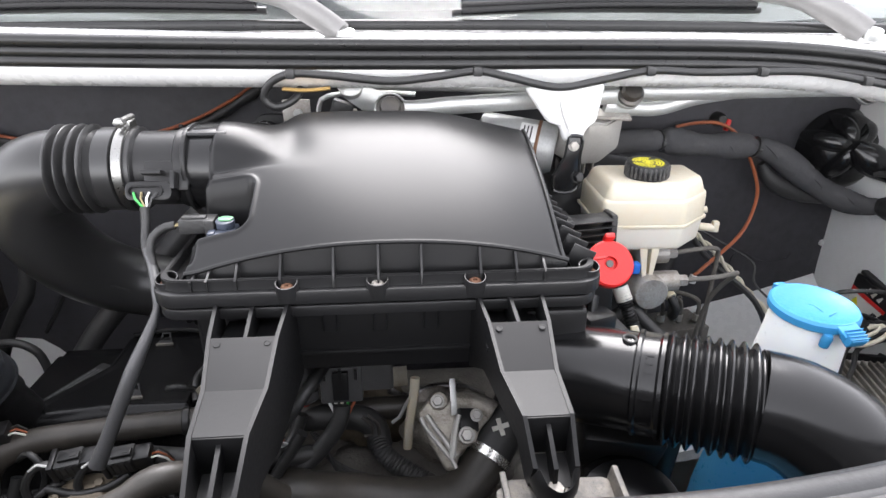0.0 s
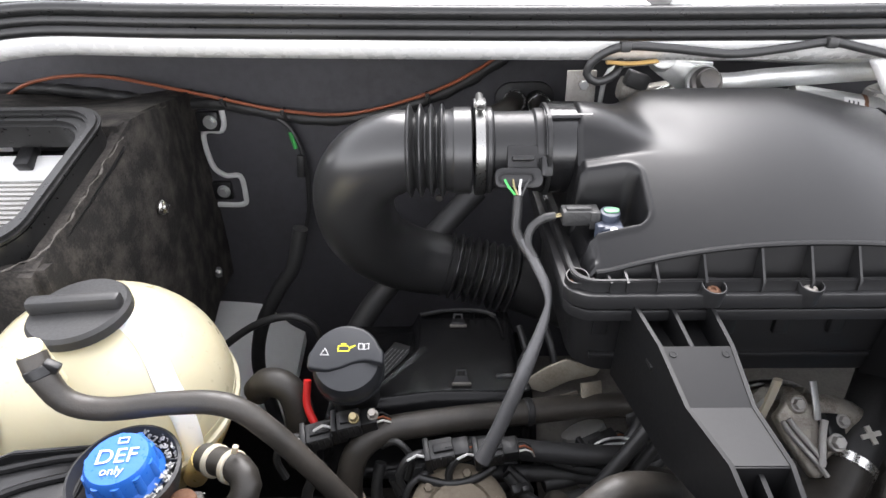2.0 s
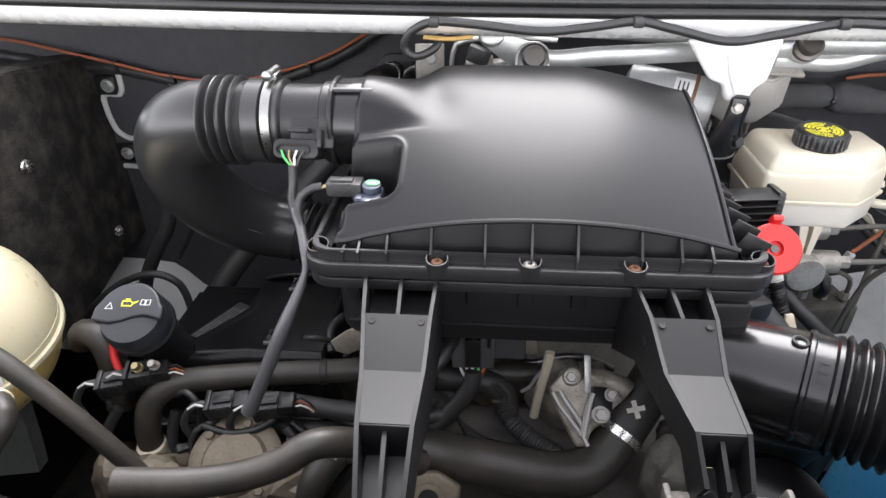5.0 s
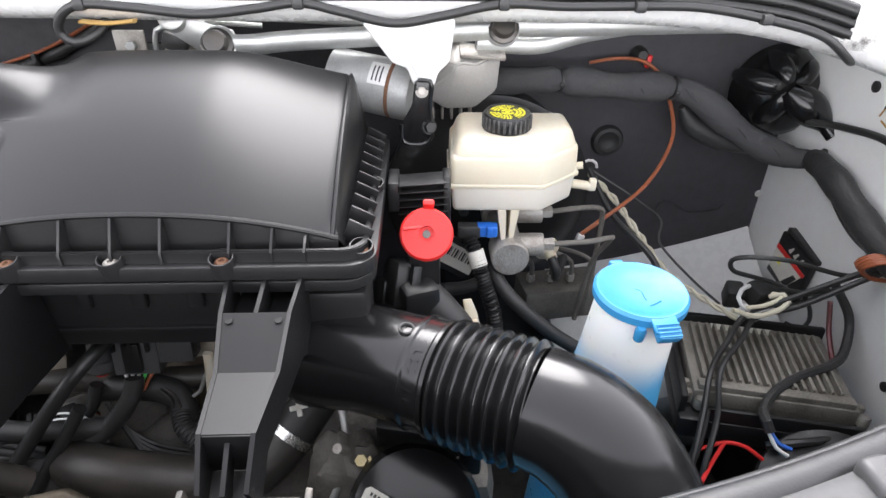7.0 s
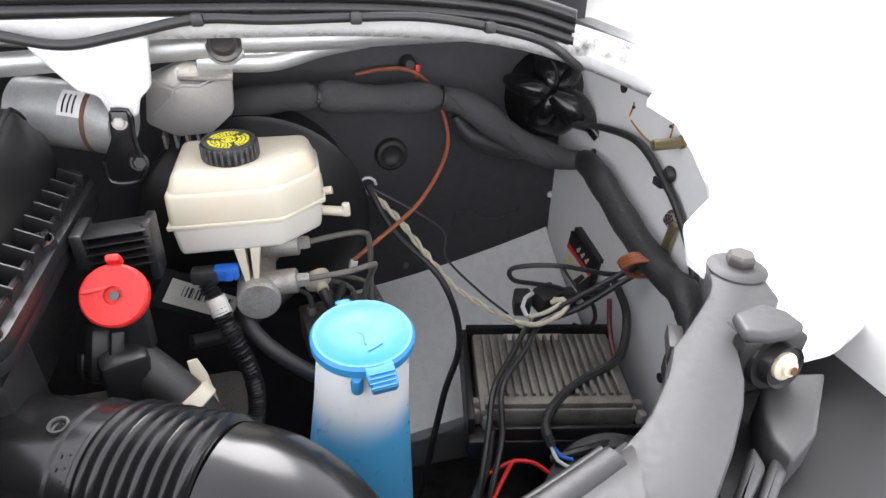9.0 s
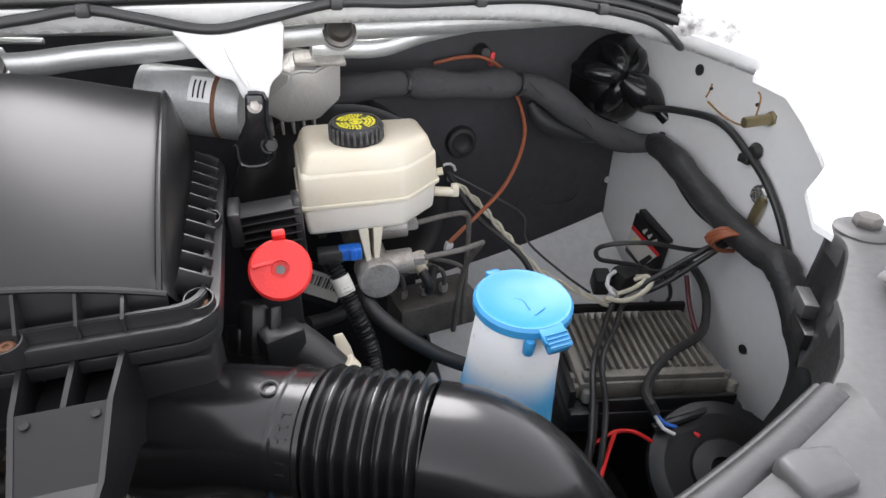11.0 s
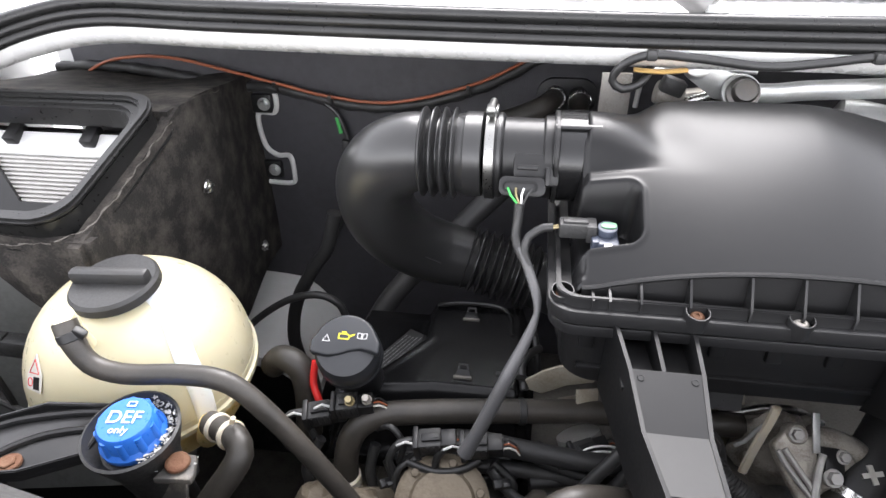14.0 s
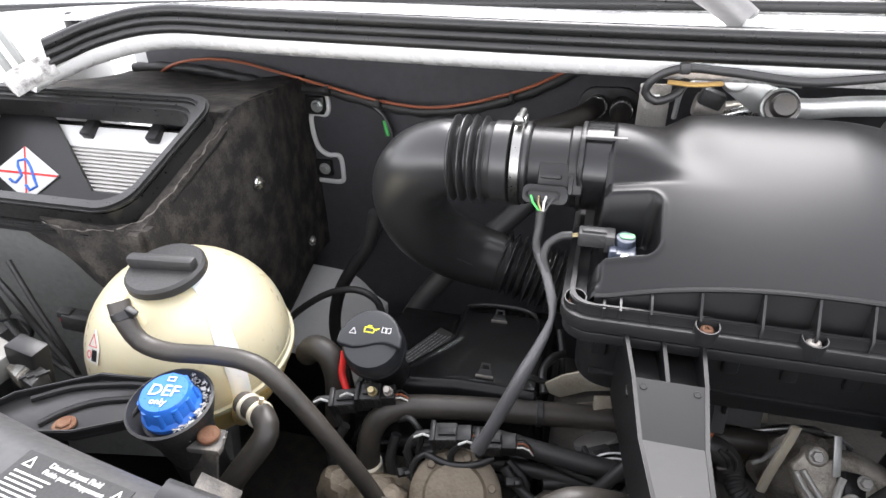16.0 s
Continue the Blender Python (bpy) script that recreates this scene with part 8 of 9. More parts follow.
for x, z in ((-0.113, 1.374), (0.083, 1.375), (0.272, 1.374), (0.40, 1.372), (0.52, 1.362)):
    part("clip", box((x, 0.6315 if x < 0.5 else 0.626, z), (0.010, 0.011, 0.010), bevel=0.002), M_WIRE, wc_)
solo("sealant_strip", tube([(-0.125, 0.648, 1.3565), (-0.10, 0.647, 1.355), (-0.075, 0.648, 1.357)], 0.004, 8, 0.004, (1.6, 0.5)), M_ORANGE, "amber sealant strip under the flange", "sealant")

# ---- right side of the bay ----
hr = thing("main_harness", (0.55, 0.78, 1.0), "thick black cloth-wrapped wiring harness tied at points", "wiring harness")
R_ = [(0.265, 0.825, 1.24), (0.31, 0.808, 1.254), (0.371, 0.797, 1.258), (0.447, 0.806, 1.248), (0.528, 0.817, 1.241), (0.566, 0.812, 1.228), (0.609, 0.803, 1.196), (0.654, 0.793, 1.169), (0.696, 0.782, 1.156), (0.725, 0.769, 1.159)]
part("bulkhead_run", tube(R_, lambda s, g: 0.0178 + 0.0018 * math.sin(g * 60) + 0.0016 * noise.noise(Vector((g * 140, 0, 0))) - 0.0055 * math.exp(-((g - 0.111) / 0.007) ** 2) - 0.0055 * math.exp(-((g - 0.270) / 0.007) ** 2) - 0.004 * smooth(0.42, 0.47, g), 18, 0.005), M_CLOTH, hr)
part("sagging_wrap", tube([(0.547, 0.822, 1.214), (0.568, 0.822, 1.188), (0.613, 0.815, 1.167), (0.651, 0.8, 1.157)], lambda s, g: 0.013 * math.sin(math.pi * min(1, s * 0.9 + 0.08)) + 0.002, 14), M_TAPE, hr)
part("wing_run", tube([(0.716, 0.769, 1.16), (0.706, 0.708, 1.16), (0.706, 0.649, 1.141), (0.706, 0.588, 1.124), (0.706, 0.538, 1.117), (0.706, 0.498, 1.111), (0.700, 0.43, 1.03), (0.685, 0.425, 0.95), (0.672, 0.42, 0.86)], lambda s, g: 0.0166 + 0.0008 * math.sin(g * 95 + 1) + 0.0016 * noise.noise(Vector((g * 160, 3, 0))) - 0.004 * math.exp(-(g / 0.012) ** 2), 16), M_TAPE, hr)
part("stray_wire", tube([(0.712, 0.745, 1.162), (0.712, 0.717, 1.142), (0.712, 0.681, 1.121), (0.712, 0.644, 1.109), (0.712, 0.602, 1.107)], 0.0028, 8), M_WIRE, hr)
for p, a, r in ((R_[2], (1, 0.1, 0), 0.0150), (R_[4], (1, 0, -0.2), 0.0155), (R_[-1], (0.9, -0.4, -0.3), 0.0150)):
    part("cable_tie", lathe([(r - 0.001, -0.0024), (r, -0.0018), (r, 0.0018), (r - 0.001, 0.0024)], p, a, 22), M_WIRE, hr)
    part("tie_head", box((p[0], p[1] - r, p[2] - 0.002), (0.006, 0.004, 0.005), (0, 20, 0), 0.001), M_WIRE, hr)
# loose wrap ridges along the cloth
for k in range(7):
    a, b = Vector(R_[2 + k % 6]), Vector(R_[3 + k % 6])
    c = a.lerp(b, 0.25 + 0.13 * (k % 4))
    part("wrap_fold", tube([tuple(c + Vector((-0.012, -0.012, 0.012))), tuple(c + Vector((0.0, -0.0176, 0.001))), tuple(c + Vector((0.010, -0.0135, -0.011)))], lambda s, g: 0.0004 + 0.0016 * math.sin(math.pi * s), 6), M_CLOTH, hr)
# folded rubber boot
bo = thing("rubber_boot", (0.685, 0.85, 1.17), "shiny black rubber boot gathered round cables in folds", "cable boot")
part("base", lathe([(0.064, 0), (0.066, 0.004), (0.062, 0.012), (0.057, 0.034), (0.040, 0.054), (0, 0.064)], (0.705, 0.886, 1.219), (-0.05, -1, 0.0), 40), M_GLOSS, bo)
bc = Vector((0.6815, 0.8155, 1.24))
for tip, r in (((0.638, 0.852, 1.246), 0.0125), ((0.677, 0.852, 1.271), 0.011), ((0.674, 0.852, 1.189), 0.0125), ((0.728, 0.852, 1.262), 0.009)):
    q = Vector(tip) - bc
    part("fold", tube([tuple(bc + Vector((0, 0.002, 0))), tuple(bc + q * 0.45 + Vector((0, -0.010, 0))), tuple(bc + q * 0.85 + Vector((0, -0.004, 0))), tuple(bc + q * 1.1 + Vector((0, 0.012, 0)))], lambda s, g: 0.003 + r * math.sin(math.pi * (0.10 + 0.80 * s)), 16, 0.003), M_GLOSS, bo)
part("neck", tube([tuple(bc + Vector((0, -0.002, 0))), (0.703, 0.803, 1.223), (0.725, 0.79, 1.204), (0.738, 0.775, 1.188)], lambda s, g: 0.006 + 0.017 * math.sin(math.pi * min(0.93, s + 0.12)), 16, 0.003), M_GLOSS, bo)
part("cable_tie", lathe([(0.008, 0), (0.009, 0.001), (0.009, 0.004), (0.008, 0.005)], tuple(bc + Vector((0.004, -0.008, -0.002))), (0.5, -0.6, -0.5), 16), M_WIRE, bo)
# red plug and brown wire on the bulkhead
rp = thing("bulkhead_plug", (0.50, 0.87, 1.25), "black bulkhead plug with a red end and a brown wire", "connector")
part("plug", lathe([(0.011, 0), (0.0115, 0.004), (0.009, 0.018), (0.006, 0.022)], (0.497, 0.886, 1.270), (0, -1, 0.1), 20), M_TAPE, rp)
part("red_end", box((0.506, 0.866, 1.264), (0.007, 0.008, 0.018), (0, 10, 0), 0.002), M_RED, rp)
part("brown_wire", tube([(0.425, 0.868, 1.262), (0.46, 0.866, 1.268), (0.495, 0.862, 1.266), (0.523, 0.85, 1.245), (0.535, 0.815, 1.200), (0.520, 0.775, 1.172), (0.475, 0.725, 1.140), (0.405, 0.680, 1.112), (0.388, 0.672, 1.104)], 0.0026, 8), M_BROWNWIRE, rp)
part("white_end", box((0.387, 0.672, 1.098), (0.009, 0.008, 0.012), (0, 15, 0), 0.0015), M_PRINT, rp)
# grommet
solo("round_grommet", lathe([(0.024, 0), (0.024, 0.004), (0.021, 0.009), (0.016, 0.010), (0.013, 0.006), (0.010, 0.004), (0, 0.004)], (0.472, 0.886, 1.143), (0, -1, 0), 32), M_RUBBER, "round black rubber grommet in the bulkhead mat", "grommet")
# pale twisted wires
tw = thing("pale_wires", (0.55, 0.72, 0.93), "dirty cream twisted wires hanging down to the control unit", "wires")
for k in range(2):
    ph = k * math.pi
    base = spline([(0.425, 0.80, 1.130), (0.455, 0.765, 1.105), (0.48, 0.73, 1.075), (0.515, 0.69, 1.035), (0.56, 0.655, 1.012), (0.595, 0.635, 0.998)], 0.006)
    part("wire", tube([tuple(p + Vector((math.cos(i * 0.9 + ph), 0, math.sin(i * 0.9 + ph))) * 0.0026) for i, p in enumerate(base)], 0.0024, 7, 0.004), M_WHITEWIRE, tw)
part("thin_wire", tube([(0.425, 0.80, 1.135), (0.49, 0.77, 1.10), (0.515, 0.74, 1.085), (0.512, 0.72, 1.060), (0.545, 0.68, 1.03), (0.575, 0.65, 1.01)], 0.0016, 6), M_WIRE, tw)
part("loop", tube([(0.561, 0.600, 1.039), (0.592, 0.600, 1.029), (0.620, 0.604, 1.034), (0.634, 0.610, 1.044), (0.630, 0.618, 1.047), (0.620, 0.626, 1.038)], 0.0032, 8), M_WHITEWIRE, tw)
part("loop", tube([(0.582, 0.606, 1.037), (0.606, 0.610, 1.037), (0.626, 0.615, 1.043), (0.629, 0.620, 1.045), (0.625, 0.630, 1.040)], 0.0026, 8), M_WHITEWIRE, tw)
part("ring", tube([(0.603, 0.645, 1.042), (0.591, 0.640, 1.039), (0.585, 0.632, 1.033), (0.586, 0.622, 1.028), (0.590, 0.612, 1.028)], 0.0028, 8), M_PRINT, tw)
part("white_ring", tube([(0.425 + 0.011 * math.cos(j * 0.6), 0.800, 1.136 + 0.011 * math.sin(j * 0.6)) for j in range(10)], 0.0020, 7), M_PRINT, tw)
solo("mat_fold", tube([(0.569, 0.884, 1.013), (0.573, 0.884, 1.035), (0.592, 0.884, 1.037), (0.624, 0.884, 1.02), (0.672, 0.884, 1.024), (0.678, 0.884, 1.034)], 0.0016, 6), M_MAT, "raised fold line in the black insulation mat", "mat fold")
# control unit
cu_ = thing("control_unit", (0.602, 0.577, 0.93), "dirty ribbed aluminium control unit on a black tray", "control unit")
CM = pose(0.602, 0.577, 0, 0, 0, -13)
def on_unit(a, b, z):
    return tuple(CM @ Vector((a, b, z)))
def unit_box(name, a, b, z, s_, m, bev=0.001, lab=""):
    part(name, box(on_unit(a, b, z), s_, (0, 0, -13), bev), m, cu_, lab)
unit_box("tray", 0.0, -0.004, 0.938, (0.205, 0.170, 0.030), M_PLASTIC, 0.006)
unit_box("tray_rim", -0.098, 0.0, 0.962, (0.008, 0.155, 0.030), M_PLASTIC, 0.002)
unit_box("tray_rim", 0.0, 0.076, 0.968, (0.19, 0.008, 0.030), M_PLASTIC, 0.002)
unit_box("tray_front", 0.005, -0.083, 0.952, (0.17, 0.006, 0.036), M_PLASTIC, 0.002)
unit_box("case", 0.0, 0.0, 0.965, (0.176, 0.134, 0.026), M_HEATSINK, 0.004)
for k in range(16):
    unit_box("fin", -0.075 + k * 0.0098, 0.002, 0.982, (0.0034, 0.104, 0.010), M_HEATSINK, 0.0006)
unit_box("end_rail", 0.0, -0.058, 0.980, (0.165, 0.012, 0.010), M_HEATSINK, 0.001)
unit_box("type_label", -0.010, 0.057, 0.9795, (0.075, 0.012, 0.001), M_LABEL, 0.0, "dirty paper type label")
for a, b in ((-0.092, -0.045), (-0.092, -0.062), (-0.080, -0.072), (0.094, -0.050), (0.094, -0.066)):
    part("screw", lathe([(0.006, 0), (0.006, 0.012), (0.0045, 0.014), (0.002, 0.013), (0, 0.013)], on_unit(a, b, 0.958), (0, 0, 1), 14), M_HEATSINK, cu_)
# small relay module with red label
sm = thing("relay_module", (0.735, 0.76, 0.98), "small black module with a red and white label", "relay module")
ro, ru, rv = Vector((0.716, 0.742, 1.008)), Vector((0.08, -0.97, -0.20)).normalized(), Vector((0.10, 0.0, 0.95)).normalized()
part("case", prism([(-0.036, -0.036), (0.036, -0.036), (0.036, 0.030), (-0.036, 0.030)], ro, ru, rv, -0.012, 0.002), M_PLASTIC, sm)
part("edge", prism([(-0.034, 0.031), (0.040, 0.031), (0.040, 0.037), (-0.034, 0.037)], ro - ru.cross(rv) * 0.004, ru, rv, -0.012, 0.001), M_TAPE, sm)
part("white_label", prism([(-0.034, -0.026), (0.010, -0.030), (0.030, 0.004), (-0.034, 0.004)], ro, ru, rv, 0.0006), M_LABEL, sm)
part("black_field", prism([(0.000, -0.028), (0.011, -0.029), (0.024, -0.004), (0.016, -0.004)], ro, ru, rv, 0.0010), M_PLASTIC, sm)
part("red_label", prism([(-0.034, 0.004), (0.032, 0.004), (0.034, 0.010), (-0.034, 0.011)], ro, ru, rv, 0.0010), M_RED, sm)
part("yellow_sign", prism([(-0.026, -0.012), (-0.014, -0.012), (-0.020, -0.001)], ro, ru, rv, 0.0012), M_YELLOW, sm)
for k in range(3):
    part("print_bar", prism([(-0.012 + 0.012 * k, 0.016), (-0.006 + 0.012 * k, 0.014), (-0.002 + 0.012 * k, 0.024), (-0.004 + 0.012 * k, 0.025)], ro, ru, rv, 0.0005), M_LABEL, sm)
# loose dark wires round the control unit
W_REDDARK = surface("dark_red_wire", (0.10, 0.015, 0.02), 0.45)
for pts, r, m in (
    ([(0.731, 0.600, 1.104), (0.684, 0.600, 1.082), (0.626, 0.612, 1.041), (0.590, 0.615, 1.020), (0.552, 0.578, 1.006), (0.517, 0.536, 1.002), (0.500, 0.500, 0.975), (0.480, 0.462, 0.94), (0.455, 0.42, 0.88)], 0.0036, M_WIRE),
    ([(0.729, 0.595, 1.101), (0.693, 0.595, 1.078), (0.647, 0.605, 1.040), (0.598, 0.606, 1.022), (0.567, 0.575, 1.014), (0.525, 0.532, 1.007), (0.514, 0.495, 0.972), (0.490, 0.455, 0.94), (0.47, 0.42, 0.88)], 0.0034, M_WIRE),
    ([(0.505, 0.505, 0.975), (0.492, 0.480, 0.95), (0.468, 0.450, 0.925), (0.44, 0.42, 0.88)], 0.0050, M_TAPE),
    ([(0.731, 0.600, 1.107), (0.694, 0.605, 1.082), (0.619, 0.615, 1.098), (0.579, 0.630, 1.094), (0.567, 0.640, 1.083), (0.576, 0.645, 1.065), (0.606, 0.650, 1.052), (0.639, 0.650, 1.041), (0.660, 0.640, 1.032)], 0.0030, M_WIRE),
    ([(0.727, 0.660, 1.029), (0.717, 0.610, 1.018), (0.698, 0.575, 0.999), (0.675, 0.556, 0.991), (0.624, 0.540, 0.986), (0.586, 0.518, 0.985), (0.564, 0.497, 0.982), (0.557, 0.478, 0.983), (0.560, 0.471, 0.975)], 0.0055, M_TAPE),
    ([(0.560, 0.472, 0.976), (0.566, 0.462, 0.968), (0.578, 0.456, 0.965)], 0.0022, M_BLUEINK),
    ([(0.559, 0.471, 0.974), (0.562, 0.458, 0.966), (0.572, 0.450, 0.962)], 0.0022, M_PRINT),
    ([(0.703, 0.630, 1.026), (0.692, 0.600, 1.001), (0.689, 0.572, 0.976), (0.690, 0.552, 0.958), (0.696, 0.535, 0.941), (0.693, 0.510, 0.916)], 0.0032, W_REDDARK),
    ([(0.560, 0.470, 0.955), (0.60, 0.465, 0.965), (0.65, 0.470, 0.960), (0.69, 0.465, 0.94)], 0.0045, M_WIRE),
    ([(0.490, 0.475, 0.945), (0.523, 0.483, 0.946), (0.545, 0.478, 0.944), (0.560, 0.465, 0.938)], 0.0024, M_RED),
    ([(0.523, 0.483, 0.946), (0.500, 0.460, 0.940), (0.477, 0.435, 0.932), (0.46, 0.42, 0.90)], 0.0024, M_RED),
    ([(0.425, 0.80, 1.135), (0.450, 0.75, 1.09), (0.499, 0.69, 1.045), (0.515, 0.66, 0.97), (0.490, 0.64, 0.90), (0.46, 0.61, 0.80), (0.44, 0.60, 0.70)], 0.0042, M_WIRE),
    ([(0.733, 0.598, 1.094), (0.682, 0.600, 1.067), (0.661, 0.620, 1.048), (0.645, 0.645, 1.036)], 0.0026, M_WIRE),
    ([(0.677, 0.650, 1.027), (0.691, 0.645, 1.007), (0.694, 0.640, 0.988), (0.686, 0.640, 0.976), (0.664, 0.640, 0.985)], 0.0028, M_WIRE),
    ([(0.640, 0.650, 1.010), (0.68, 0.655, 1.000), (0.70, 0.66, 1.010), (0.715, 0.655, 1.03)], 0.0045, M_TAPE),
):
    solo("loose_wire", tube(pts, r, 8), m, {M_WIRE: "loose black wire near the control unit", M_TAPE: "loose black taped cable near the control unit", M_BLUEINK: "short blue wire end near the control unit", M_PRINT: "short white wire end near the control unit"}.get(m, "loose red wire near the control unit"), "wire", "loose wires")
for c, r_, sz in (((0.628, 0.660, 1.020), 20, (0.032, 0.026, 0.028)), ((0.600, 0.668, 1.012), -15, (0.022, 0.026, 0.030)), ((0.660, 0.668, 1.008), 5, (0.030, 0.022, 0.024))):
    solo("relay_block", box(c, sz, (15, 0, r_), 0.004), M_TAPE, "small black relay block among loose wires", "relay", "relay blocks")
# black speed cable on the wing
wv = thing("wing_cable", (0.73, 0.6, 1.1), "thin black cable clipped along the inner wing", "cable")
part("cable", tube([(0.702, 0.785, 1.205), (0.722, 0.741, 1.213), (0.722, 0.663, 1.223), (0.722, 0.605, 1.203), (0.722, 0.561, 1.176), (0.722, 0.519, 1.128), (0.72, 0.48, 1.05)], 0.0045, 10), M_WIRE, wv)
part("clip", join(lathe([(0.009, 0), (0.010, 0.002), (0.006, 0.008)], (0.729, 0.602, 1.208), (-1, 0, 0), 16), box((0.722, 0.608, 1.197), (0.010, 0.016, 0.010), bevel=0.002)), M_WIRE, wv)
# holes, studs on the wing
for y, z, r in ((0.728, 1.268, 0.0068), (0.535, 0.973, 0.006), (0.70, 1.252, 0.002), (0.622, 1.255, 0.002)):
    solo("wing_hole", lathe([(r, -0.001), (r, 0.0012), (r * 0.9, 0.0015), (0, 0.0015)], (0.7262 + 0.006 * smooth(0.48, 0.68, y) + 0.012 * smooth(1.01, 0.824, z), y, z), (-1, 0, 0), 18), M_INK, "dark round hole in the painted wing", "hole", "wing holes")
st = thing("wing_stud", (0.72, 0.607, 1.24), "brassy threaded stud sticking out of the wing", "stud")
part("stud", join(cyl((0.735, 0.597, 1.247), (0.698, 0.601, 1.244), 0.0060, 16, 0.001), lathe([(0.0085, 0), (0.0085, 0.004), (0.007, 0.005)], (0.733, 0.597, 1.247), (-1, 0.1, 0), 6)), M_BRASS, st)
ge = thing("earth_point", (0.72, 0.50, 1.15), "earth bolt with brown cables on the inner wing", "earth point")
part("bolt", hexbolt((0.728, 0.580, 1.164), (-1, -0.2, 0.2), 0.008, 0.008, 0.011), M_STEEL, ge)
part("lug", box((0.724, 0.574, 1.142), (0.006, 0.012, 0.045), (10, 0, 0), 0.002), M_BRASS, ge)
for k in range(4):
    part("brown_cable", tube([(0.735, 0.575 + 0.004 * k, 1.115), (0.705, 0.560 + 0.004 * k, 1.125), (0.684, 0.562 + 0.005 * k, 1.128), (0.676, 0.575 + 0.004 * k, 1.112), (0.690, 0.578, 1.098), (0.71, 0.575, 1.095)], 0.0024, 6), M_BROWNWIRE, ge)
# horn
ho = thing("horn", (0.62, 0.40, 0.90), "black round horn low behind the lamp", "horn")
hp_, ha_ = Vector((0.618, 0.425, 0.915)), (-0.30, -0.45, 0.83)
part("disc", lathe([(0.02, 0), (0.070, 0.004), (0.075, 0.010), (0.073, 0.020), (0.058, 0.026)], hp_, ha_, 44), M_PLASTIC, ho)
part("face", lathe([(0.058, 0.026), (0.050, 0.022), (0.034, 0.024), (0.030, 0.030), (0.012, 0.032), (0.010, 0.026), (0, 0.026)], hp_, ha_, 40), M_PLASTIC, ho)
part("bracket", box((0.655, 0.44, 0.90), (0.12, 0.02, 0.004), (0, 20, 20), 0.001), M_PLASTIC, ho)
part("terminal", box((0.606, 0.452, 0.950), (0.014, 0.008, 0.009), (10, 0, 20), 0.002), M_RED, ho, "red plug")
# bolts of the lamp carrier, and the black lug below it
lm = thing("carrier_bolt", (0.657, 0.406, 1.222), "large dark bolt with a wide washer on the lamp carrier", "bolt")
part("washer", lathe([(0.022, 0), (0.022, 0.002), (0.019, 0.004), (0.014, 0.005)], (0.653, 0.403, 1.2215), (0, 0, 1), 32), M_GREYPANEL, lm)
part("head", hexbolt((0.655, 0.404, 1.2255), (0, 0, 1), 0.0105, 0.010), M_DARKMETAL, lm)
l2 = thing("lamp_bolt", (0.619, 0.31, 1.212), "pale washer and rusty screw on the headlamp boss", "bolt")
part("washer", lathe([(0.0095, 0), (0.0095, 0.003), (0.0075, 0.0045)], (0.6180, 0.3110, 1.2130), (0.1, -1, 0.2), 24), M_CREAM, l2)
part("head", lathe([(0.0062, 0), (0.0055, 0.003), (0.002, 0.0042), (0, 0.0036)], (0.6184, 0.3070, 1.2140), (0.1, -1, 0.2), 18), M_CREAM, l2)
part("rust_spot", lathe([(0.0028, 0), (0.0026, 0.0008), (0, 0.0008)], (0.6188, 0.3024, 1.2148), (0.1, -1, 0.2), 14), M_RUST, l2, "rusty screw centre")
lg = thing("carrier_lug", (0.615, 0.40, 1.10), "black plastic lug hanging below the lamp carrier", "lug")
part("blade", prism([(0, 0), (0.03, 0.01), (0.035, 0.09), (0.0, 0.075)], (0.612, 0.385, 1.105), (0.5, 0.85, 0), (0.1, 0, 1), 0.006, 0.001), M_PLASTIC, lg)
part("peg", box((0.605, 0.392, 1.168), (0.012, 0.03, 0.014), (0, 0, -30), 0.002), M_GREYPANEL, lg)
part("peg", box((0.598, 0.377, 1.150), (0.014, 0.03, 0.016), (0, 0, -30), 0.002), M_PLASTIC, lg)
# seal strip on the front panel edge
def lip_at(x):
    return (x, lip_y(x) - 0.012, 1.230 - 0.002 * smooth(0.15, 0.4, x))
M_STRIP = surface("grey_seal_rubber", (0.020, 0.020, 0.021), 0.45, grain=(700, 0.1), mottle=(20, 0.4), other=(0.035, 0.035, 0.035))
seal_line = [lip_at(-0.40 + 0.030 * i) for i in range(30)]
tagged(part("panel_seal", join(tube(seal_line, 0.0065, 12, 0.008, (1.2, 0.7)), tube([(x + 0.005, y - 0.008, z - 0.001) for x, y, z in seal_line], 0.0052, 10, 0.008, (1.1, 0.7)), tube([(x - 0.003, y + 0.007, z - 0.003) for x, y, z in seal_line], 0.0035, 10, 0.008)), M_STRIP), "grey rubber strip along the front panel edge", "seal", kind="structure")
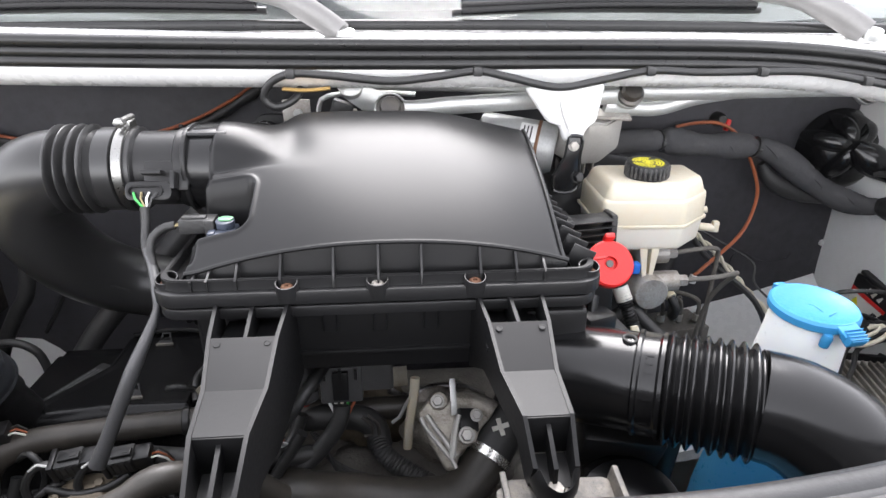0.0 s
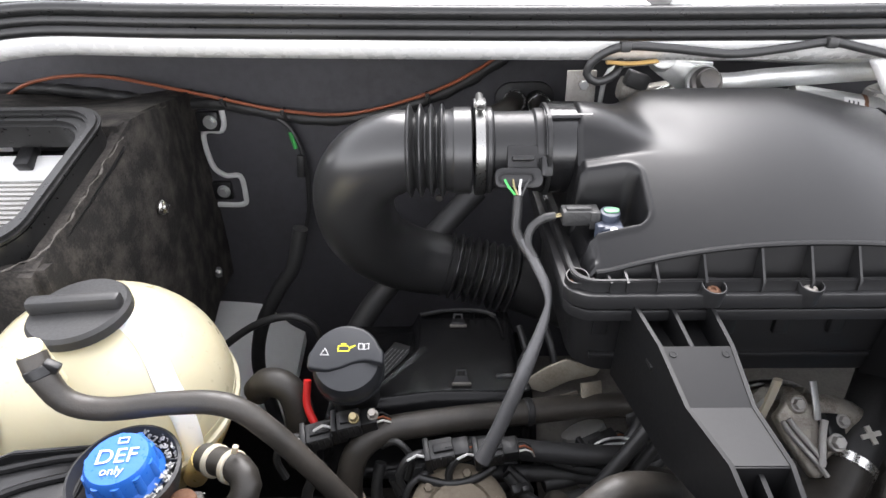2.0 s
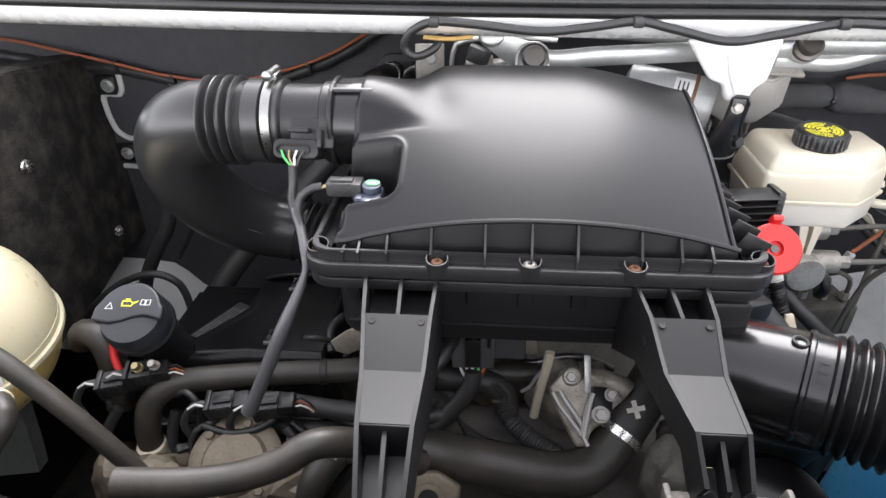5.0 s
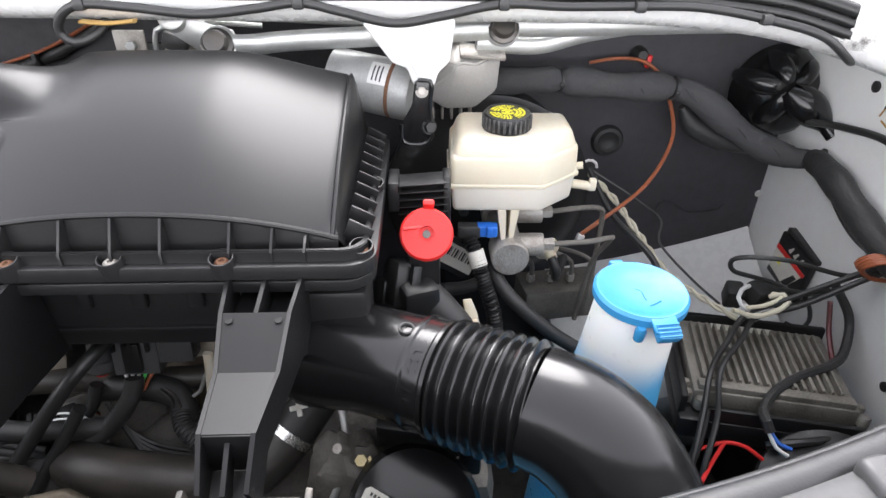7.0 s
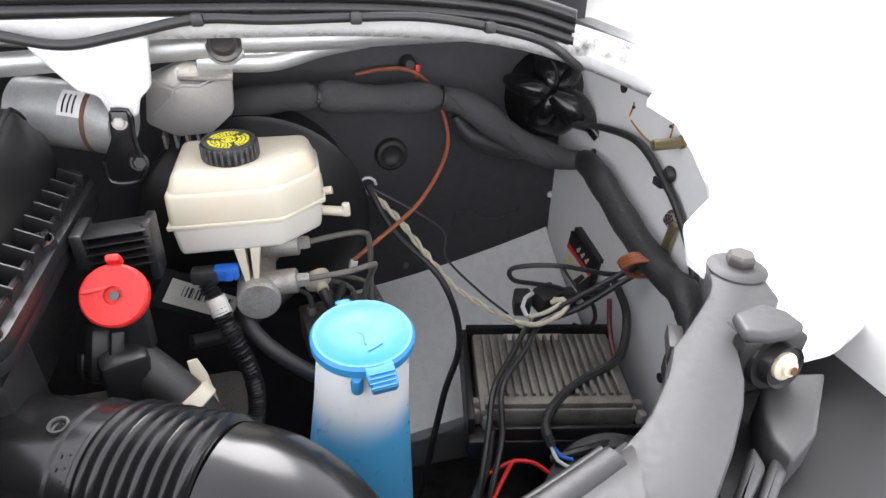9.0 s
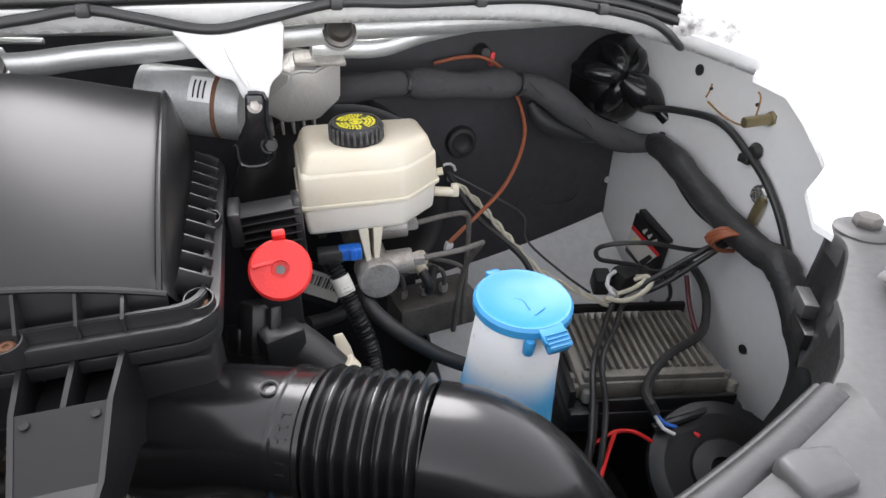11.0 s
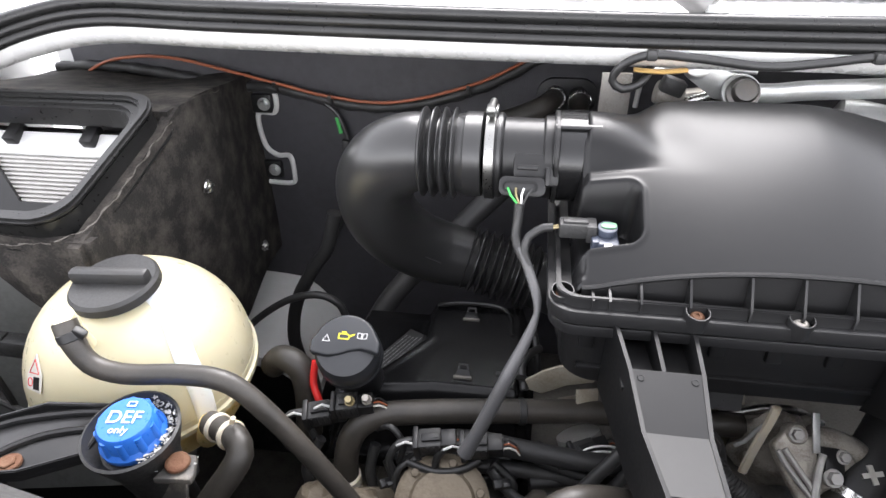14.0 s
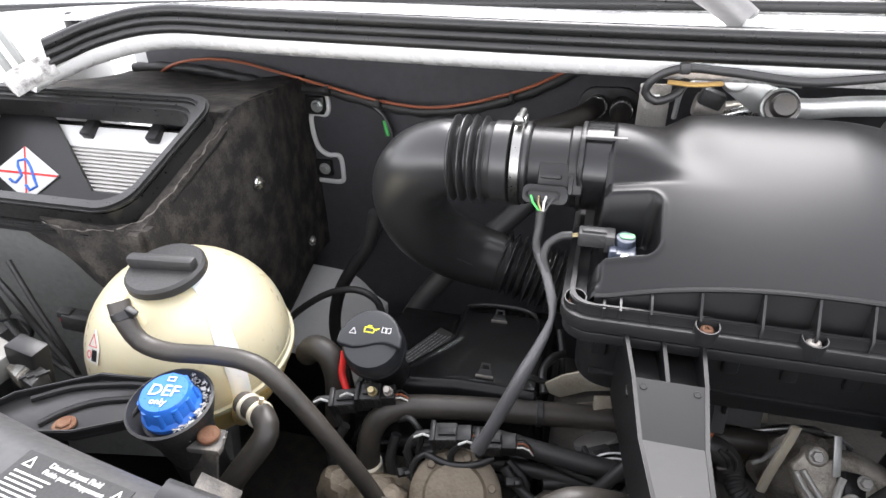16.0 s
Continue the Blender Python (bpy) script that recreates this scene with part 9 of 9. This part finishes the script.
# wipers on the cowl
M_ARM = surface("grey_wiper_arm_paint", (0.22, 0.215, 0.21), 0.38, metal=0.3, grain=(500, 0.08), mottle=(20, 0.3), other=(0.16, 0.155, 0.15))
for x in (-0.061, 0.535):
    wa = thing("windscreen_wiper", (x, 0.66, 1.40), "black and grey wiper parked over the cowl", "wiper", "wipers")
    part("arm", tube([(x, 0.668, 1.410), (x - 0.012, 0.675, 1.419), (x - 0.04, 0.688, 1.436), (x - 0.075, 0.71, 1.452), (x - 0.16, 0.75, 1.462), (x - 0.30, 0.775, 1.470)], 0.0125, 12, 0.008, (0.7, 1.15)), M_ARM, wa)
    part("nut_cover", lathe([(0.010, 0), (0.011, 0.006), (0.009, 0.011), (0, 0.013)], (x + 0.006, 0.664, 1.404), (0, -0.3, 1), 20), M_ZINC, wa)
    part("blade", tube([(x - 0.46, 0.728, 1.440), (x - 0.3, 0.732, 1.446), (x - 0.10, 0.732, 1.444)], 0.0115, 10, 0.02, (0.6, 1.1)), M_GLOSS, wa)
    part("blade_rubber", tube([(x - 0.47, 0.735, 1.430), (x - 0.3, 0.738, 1.434), (x - 0.09, 0.738, 1.432)], 0.0045, 8, 0.02), M_WIRE, wa)
M_STAIN = surface("orange_rust_stain", (0.42, 0.24, 0.08), 0.7, grain=(400, 0.2), mottle=(90, 0.8), other=(0.20, 0.09, 0.03))
# rust runs on the inner wing
for pts in ([(0.7315, 0.700, 1.258), (0.7315, 0.701, 1.250), (0.7315, 0.705, 1.240)], [(0.7315, 0.70, 1.236), (0.7315, 0.672, 1.228), (0.7315, 0.640, 1.226), (0.7315, 0.622, 1.236), (0.7315, 0.620, 1.262), (0.7315, 0.626, 1.268)]):
    solo("rust_run", tube(pts, 0.0013, 6, 0.004, (0.5, 1.0)), M_STAIN, "thin rust stain on the pale painted wing", "rust stain", "rust stains")
M_GREYZINC = surface("dull_grey_paint", (0.26, 0.27, 0.26), 0.45, metal=0.3, grain=(500, 0.1), mottle=(30, 0.3), other=(0.18, 0.18, 0.17))
hg = thing("bonnet_hinge", (-0.89, 0.60, 1.30), "grey painted steel hinge arms of the bonnet", "hinge")
for a, b in (((-0.925, 0.60, 1.466), (-0.861, 0.60, 1.330)), ((-0.945, 0.60, 1.446), (-0.886, 0.60, 1.322))):
    d_ = (Vector(b) - Vector(a))
    part("arm", prism([(-0.0055, 0), (0.0055, 0), (0.0055, d_.length), (-0.0055, d_.length)], a, d_.cross(Vector((0, 1, 0))), d_, 0.005, 0.001), M_GREYZINC, hg)
part("pivot", lathe([(0.009, 0), (0.009, 0.004), (0.006, 0.007), (0, 0.007)], (-0.874, 0.597, 1.334), (0, -1, 0.3), 18), M_DARKMETAL, hg)
solo("rubber_stop", lathe([(0.009, 0), (0.008, 0.012), (0.005, 0.020), (0, 0.022)], (-0.840, 0.662, 1.388), (0.1, -0.2, 1), 16), M_RUBBER, "small black rubber bonnet stop on the white body", "stop")
